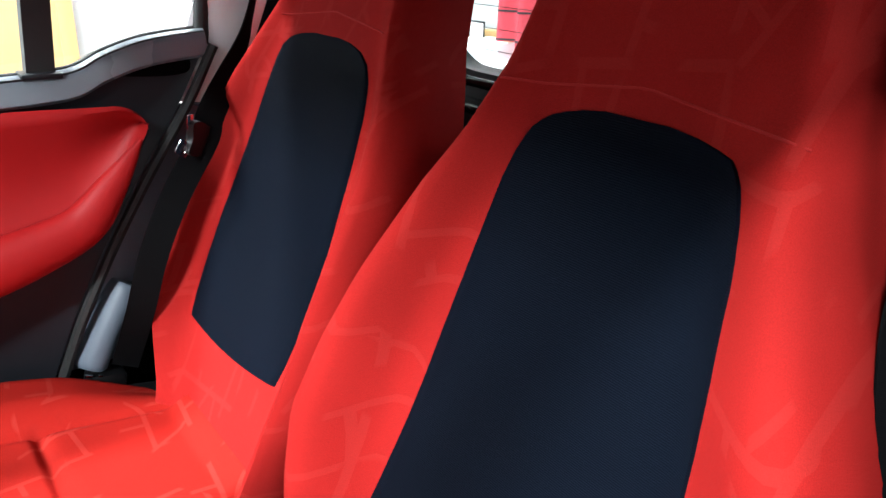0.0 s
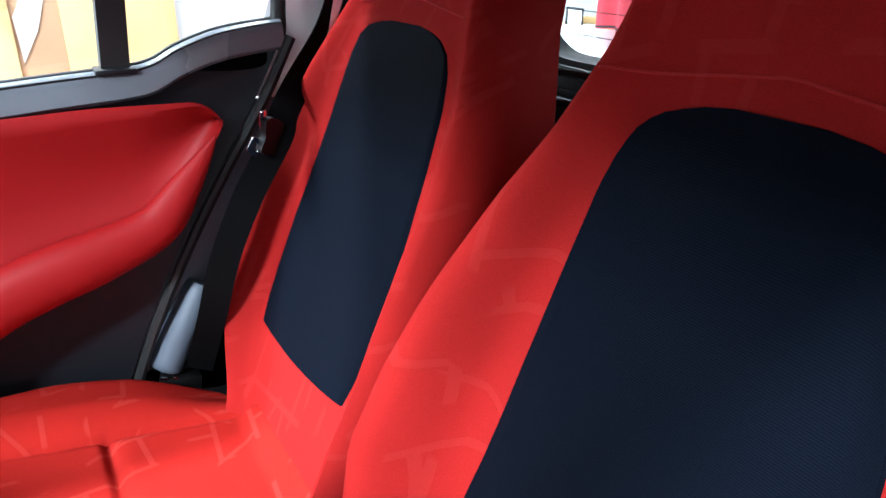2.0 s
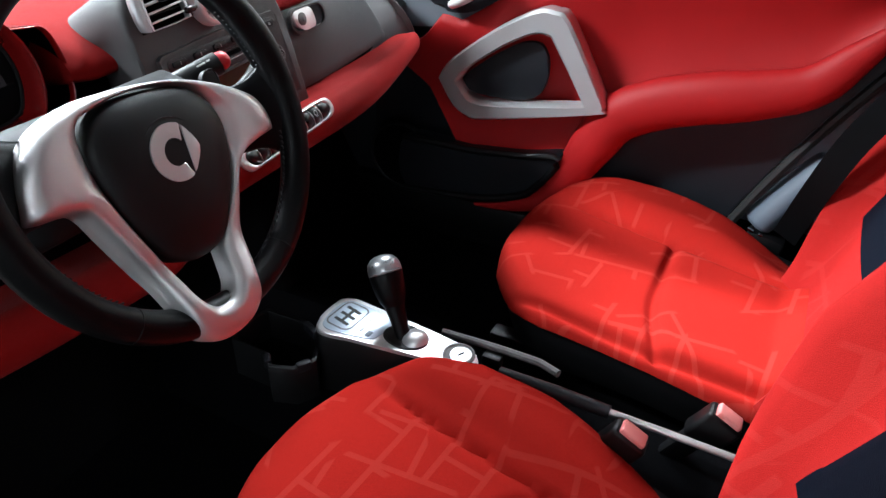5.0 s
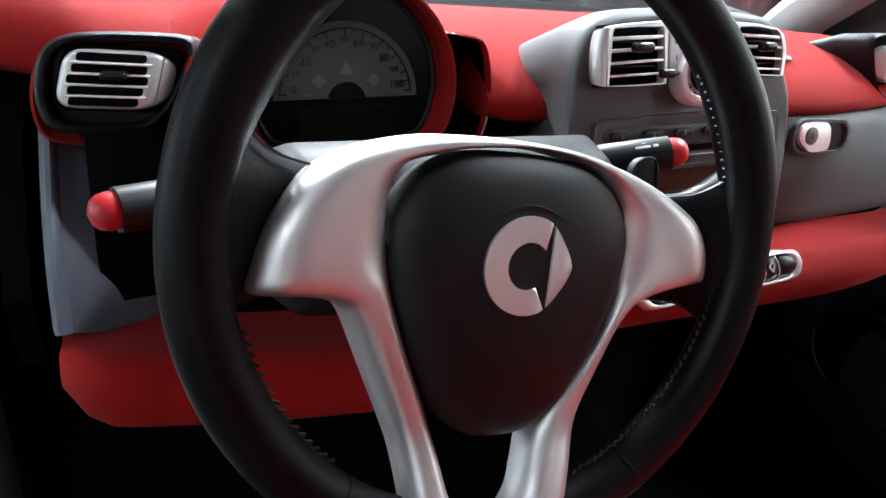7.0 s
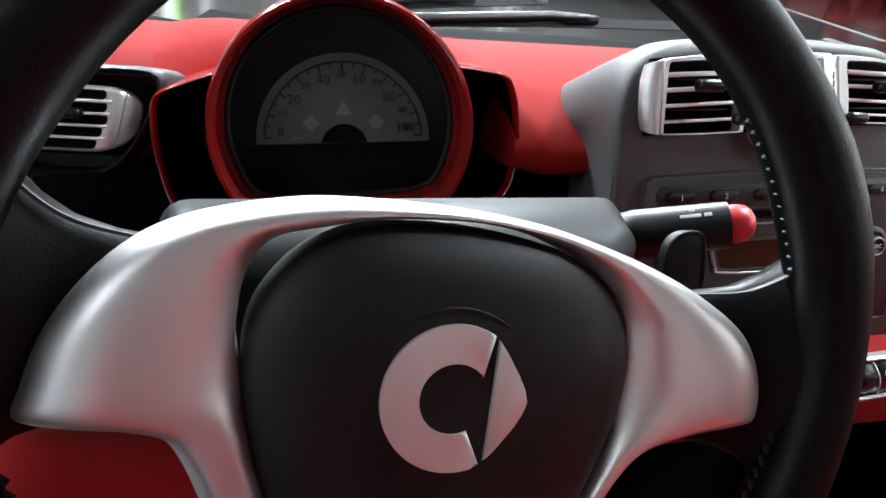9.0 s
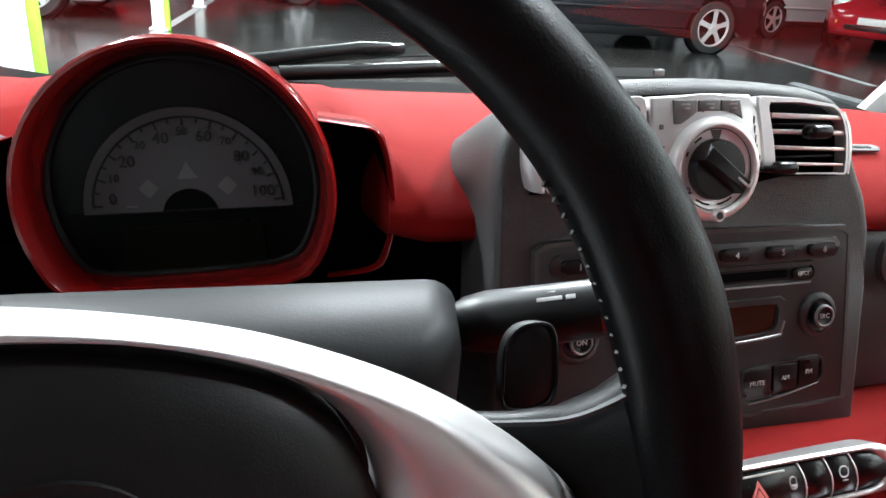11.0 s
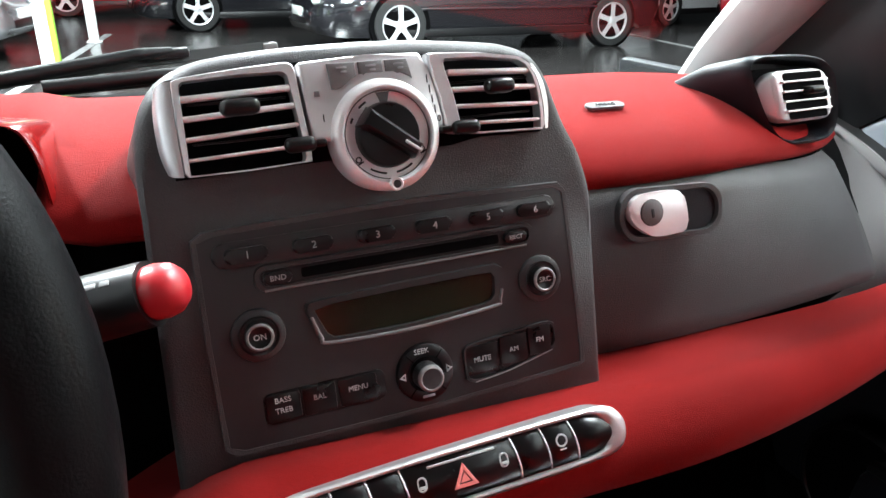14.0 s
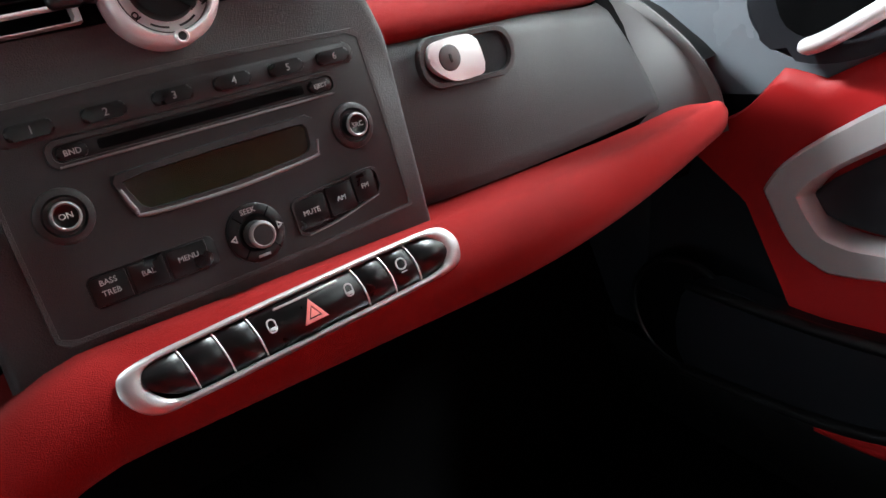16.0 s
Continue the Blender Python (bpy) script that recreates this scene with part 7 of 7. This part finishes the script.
def parked_car(name, base, paint, length, width, height, label, beetle=False, wheel_r=0.32):
    """A parked car; its own frame has x along its length with the nose at minus x, y across, z up."""
    car = thing(name, base.translation, label, "car", "parked cars")
    L, W, H = length / 2, width / 2, height

    def P(bm):
        bmesh.ops.transform(bm, matrix=base, verts=bm.verts)
        return bm
    # body: sections along the length, each a half-round outline
    if beetle:
        prof = [(-1.0, 0.30, 0.52, 0.55), (-0.97, 0.24, 0.66, 0.74), (-0.85, 0.20, 0.80, 0.92), (-0.6, 0.19, 0.90, 0.98), (-0.3, 0.19, 0.95, 1.0), (0.1, 0.19, 0.96, 1.0), (0.5, 0.19, 0.95, 1.0), (0.8, 0.20, 0.88, 0.94), (0.95, 0.26, 0.74, 0.78), (1.0, 0.34, 0.55, 0.58)]
        roof = [(-0.45, 0.92, 0.80), (-0.25, 1.28, 0.72), (0.0, 1.46, 0.66), (0.25, 1.44, 0.66), (0.55, 1.22, 0.72), (0.80, 0.90, 0.78)]
    else:
        prof = [(-1.0, 0.32, 0.50, 0.62), (-0.975, 0.24, 0.62, 0.82), (-0.90, 0.20, 0.70, 0.94), (-0.7, 0.18, 0.78, 0.99), (-0.35, 0.18, 0.88, 1.0), (0.0, 0.18, 0.91, 1.0), (0.4, 0.18, 0.93, 1.0), (0.75, 0.19, 0.93, 0.97), (0.93, 0.24, 0.88, 0.88), (1.0, 0.36, 0.70, 0.70)]
        roof = [(-0.40, 0.86, 0.86), (-0.18, 1.24, 0.76), (0.05, H, 0.70), (0.40, H - 0.02, 0.70), (0.70, 1.20, 0.76), (0.90, 0.90, 0.80)]
    loops = []
    for fx, z0, z1, fw in prof:
        o = []
        for t in np.linspace(0, 1, 9):
            a = math.pi / 2 * t
            o.append((W * fw * (math.cos(a) ** 0.35 if t < 1 else 0), (z0 + z1) / 2 + (z1 - z0) / 2 * (math.sin(a) ** 0.6)))
        half = [(W * fw * 0.90, z0), (W * fw * 0.985, (z0 + z1) / 2 - 0.08)] + o
        loops.append([(fx * L, y, z) for y, z in half] + [(fx * L, -y, z) for y, z in half[::-1]])
    body = part("body", P(loft(loops)), paint, car, "", 50)
    loops = []
    for fx, z, fw in roof:
        loops.append([(fx * L, W * 0.97, 0.84), (fx * L, W * (0.97 + fw) / 2, 0.84 + (z - 0.84) * 0.55), (fx * L, W * fw, z - 0.03), (fx * L, W * fw * 0.8, z), (fx * L, -W * fw * 0.8, z), (fx * L, -W * fw, z - 0.03), (fx * L, -W * (0.97 + fw) / 2, 0.84 + (z - 0.84) * 0.55), (fx * L, -W * 0.97, 0.84)])
    part("cabin", P(loft(loops)), "car_window", car, "dark glazed cabin", 50)
    rf = [(fx, z, fw) for fx, z, fw in roof[1:-1]]
    part("roof", P(loft([[(fx * L, W * fw * t, z + 0.012 - 0.02 * t * t) for t in np.linspace(-1, 1, 7)] for fx, z, fw in rf], closed=False)), paint, car)
    # sill strip, lamps, grille
    for s in (-1, 1):
        part("sill", P(rbox((L * 1.15, 0.04, 0.10), pose(0, s * W * 0.97, 0.23), 0.015)), "black", car)
        part("rub_strip", P(rbox((L * 1.1, 0.02, 0.035), pose(0.02, s * W * 1.0, 0.50), 0.008)), paint, car)
        if beetle:
            hl = lathe([(0.0, 0.05), (0.07, 0.045), (0.115, 0.02), (0.125, 0.0), (0.13, -0.05)], pose(-L * 0.90, s * W * 0.66, 0.72, 0, -68, 0), 24)
        else:
            hl = rbox((0.10, 0.34, 0.14), pose(-L * 0.955, s * W * 0.62, 0.62, 0, 0, s * 24), 0.04, 3)
        part("headlamp", P(hl), "headlamp", car, "clear headlamp")
        part("side_lamp", P(rbox((0.03, 0.12, 0.05), pose(-L * 0.985, s * W * 0.55, 0.42, 0, 0, s * 14), 0.01)), "amber", car)
    part("grille", P(rbox((0.05, W * 0.9, 0.10), pose(-L * 0.99, 0, 0.36), 0.02)), "black", car, "black lower grille")
    part("plate", P(rbox((0.02, 0.40, 0.10), pose(-L * 1.005, 0, 0.46), 0.004)), "post_white", car)
    # wheels in dark arches
    for fx in (-0.60, 0.60):
        for s in (-1, 1):
            arch = plate(circle(wheel_r * 1.14, 32), 0.10, axes((fx * L, s * (W * 0.985 + 0.004), wheel_r + 0.01), (-s, 0, 0), (0, 0, 1)), 0.0)
            part("wheel_arch", P(arch), "black_matt", car)
            m = axes((fx * L, s * (W * 1.0 + 0.010), wheel_r), (-s, 0, 0), (0, 0, 1))
            ty = part("tyre", P(lathe([(wheel_r * 0.70, -0.18), (wheel_r * 0.97, -0.17), (wheel_r, -0.15), (wheel_r, -0.03), (wheel_r * 0.96, 0.0), (wheel_r * 0.72, 0.004), (wheel_r * 0.69, -0.01), (wheel_r * 0.66, -0.09), (0, -0.09)], m, 40)), "tyre", car, "black tyre")
            part("rim", P(lathe([(wheel_r * 0.71, 0.002), (wheel_r * 0.70, 0.008), (wheel_r * 0.66, 0.004), (wheel_r * 0.64, -0.04), (wheel_r * 0.655, -0.06)], m, 40)), "alloy", ty, "silver alloy rim")
            sp = []
            for k in range(5):
                sp.append(loft([[(m @ pose(0, 0, 0, 0, 0, 72 * k + 18)) @ Vector(p) for p in ((wheel_r * f, w, z), (wheel_r * f, -w, z), (wheel_r * f, -w * 0.7, z - 0.02), (wheel_r * f, w * 0.7, z - 0.02))] for f, w, z in ((0.10, 0.040, 0.0), (0.30, 0.028, 0.004), (0.67, 0.034, -0.004))]))
            sp.append(lathe([(0.05, -0.03), (0.048, 0.004), (0.03, 0.010), (0, 0.010)], m, 20))
            part("spokes", P(join(*sp)), "alloy", ty, "five-spoke alloy wheel")
    return car


showroom()
post(-1.74, 4.85, 0.24, 1.10, True)
post(-1.22, 7.75, 0.12, 2.6, True)
post(-1.00, 10.3, 0.12, 2.6, False)
# black saloon standing across the view, its near wheels towards the car
parked_car("black_car", pose(3.80, 8.80, GROUND, 0, 0, 3), "paint_black", 4.85, 1.80, 1.42, "black saloon car with five-spoke alloy wheels")
parked_car("white_car", pose(9.14, 11.8, GROUND, 0, 0, 15), "paint_white", 3.65, 1.68, 1.40, "small white parked car with silver wheels", True, 0.30)
parked_car("red_car", pose(10.4, 9.86, GROUND, 0, 0, 28), "paint_red", 4.08, 1.72, 1.50, "red rounded parked car with round headlamps", True)
parked_car("silver_car", pose(-3.6, 9.2, GROUND, 0, 0, 172), "paint_silver", 4.2, 1.72, 1.45, "silver parked car beside the white posts")
parked_car("red_car", pose(-3.8, 12.4, GROUND, 0, 0, 176), "paint_red", 4.2, 1.72, 1.45, "dark red car parked behind the silver car")
parked_car("black_car", pose(1.6, 12.6, GROUND, 0, 0, 6), "paint_black", 4.4, 1.76, 1.42, "black car parked in the row behind")
parked_car("silver_car", pose(5.9, 13.7, GROUND, 0, 0, 6), "paint_silver", 4.3, 1.76, 1.42, "silver car parked in the row behind")
parked_car("red_car", pose(-0.6, 16.5, GROUND, 0, 0, 4), "paint_red", 4.3, 1.76, 1.42, "red car parked far behind")


def rear_clutter():
    """What stands behind the car and shows through its rear window."""
    cur = thing("curtain", (1.75, -3.1, 0), "red plaid curtain hanging behind the car", "curtain")
    part("cloth", loft([[(1.20 + 1.10 * t, -3.1 + 0.04 * math.sin(46 * t), z) for t in np.linspace(0, 1, 90)] for z in (0.05, 1.2, 2.5)], closed=False), "curtain", cur)
    for z in (0.55, 0.70, 0.85, 1.00, 1.15, 1.30):
        part("stripe", loft([[(1.20 + 1.10 * t, -3.096 + 0.04 * math.sin(46 * t), zz) for t in np.linspace(0, 1, 90)] for zz in (z, z + 0.010)], closed=False), "jacket", cur)
    tb = thing("trestle_table", (2.55, -3.2, 0), "white table with boxes behind the car", "table")
    part("top", slab(2.12, 3.15, -3.5, -2.95, 0.715, 0.74, 0.004), "wall_white", tb)
    for x in (2.16, 3.1):
        for y in (-3.45, -3.0):
            part("leg", slab(x - 0.02, x + 0.02, y - 0.02, y + 0.02, 0, 0.715), "post_white", tb)
    for lab, a, mt in (("white printed carton on the table", (2.215, 2.50, -3.20, -3.0, 0.74, 0.842), "carton"), ("brown cardboard box on the table", (2.505, 2.675, -3.20, -3.0, 0.74, 0.836), "card"), ("flat brown cardboard box lying on the other boxes", (2.30, 2.62, -3.38, -3.22, 0.74, 0.868), "card")):
        b = thing("cardboard_box", ((a[0] + a[1]) / 2, a[2], 0.74), lab, "box", "boxes")
        part("body", slab(*a, 0.003), mt, b)
        part("tape", slab(a[0], a[1], (a[2] + a[3]) / 2 - 0.02, (a[2] + a[3]) / 2 + 0.02, a[5], a[5] + 0.002), "box_tape", b)
        for k in range(3):
            part("print_bar", slab(a[0] + 0.03, a[0] + 0.10 - 0.02 * k, a[3], a[3] + 0.002, a[5] - 0.03 - 0.016 * k, a[5] - 0.025 - 0.016 * k), "mark_dim", b)
    fr = thing("wire_stand", (2.51, -3.1, 0.842), "dark square wire stand on the cartons", "stand")
    part("frame", tube([(2.445, -3.1, 0.842), (2.445, -3.1, 0.925), (2.575, -3.1, 0.925), (2.575, -3.1, 0.836)], 0.007, 8), "jacket", fr)
    part("sheet", slab(2.456, 2.564, -3.104, -3.102, 0.842, 0.915), "carton", fr)
    cl = thing("folded_cloth", (2.41, -3.15, 0.842), "blue-grey cloth hanging behind the cartons", "cloth")
    part("cloth", loft([[(2.415 + w * math.cos(a), -3.24 + 0.02 * math.sin(a), z) for a in np.linspace(0, 2 * math.pi, 14, endpoint=False)] for w, z in ((0.040, 0.868), (0.045, 0.93), (0.035, 1.02), (0.012, 1.06))]), "blue_cloth", cl)
    jk = thing("jacket", (2.40, -3.5, 1.0), "black jacket hanging behind the boxes", "jacket")
    part("cloth", loft([[(2.42 + w * math.cos(a), -3.55 + 0.04 * math.sin(a), z) for a in np.linspace(0, 2 * math.pi, 16, endpoint=False)] for w, z in ((0.10, 0.985), (0.15, 1.03), (0.16, 1.3), (0.06, 1.5))]), "jacket", jk)
    part("hook_rail", slab(2.20, 2.70, -3.60, -3.575, 1.50, 1.53), "post_white", jk)
    part("hook_leg", slab(2.66, 2.69, -3.60, -3.575, 0.0, 1.50), "post_white", jk)


MAT["carton"] = material("white_carton", (0.66, 0.68, 0.70), 0.6, tones=0.05)
MAT["blue_cloth"] = material("blue_grey_cloth", (0.18, 0.23, 0.32), 0.85, tones=0.2, tone_scale=12)
MAT["box_tape"] = material("parcel_tape", (0.50, 0.36, 0.2), 0.3, tones=0.05)
rear_clutter()

# fluorescent ceiling fittings: the lamp and its visible diffuser
def ceiling_fitting(x, y, watts):
    f = thing("ceiling_light", (x, y, 3.75), "long white fluorescent ceiling light", "ceiling light", "ceiling lights")
    part("tray", rbox((0.42, 1.70, 0.05), pose(x, y, 3.775), 0.006), "post_white", f)
    part("diffuser", rbox((0.34, 1.60, 0.02), pose(x, y, 3.745), 0.006), "diffuser", f, "glowing white diffuser")
    lamp("ceiling_lamp", (x, y, 3.725), (0, 0, 0), 0.34, 1.6, watts, COOL)


for x, y, w in ((-4.0, -1.2, 35), (-1.9, 3.2, 700), (-2.6, 6.0, 90), (2.1, -1.8, 150), (2.1, 1.0, 330), (0.9, 4.4, 1100), (4.6, 6.0, 70), (0.6, 9.0, 60), (5.0, 11.0, 60), (-3.0, 12.0, 60), (1.0, -4.8, 80)):
    ceiling_fitting(x, y, w)
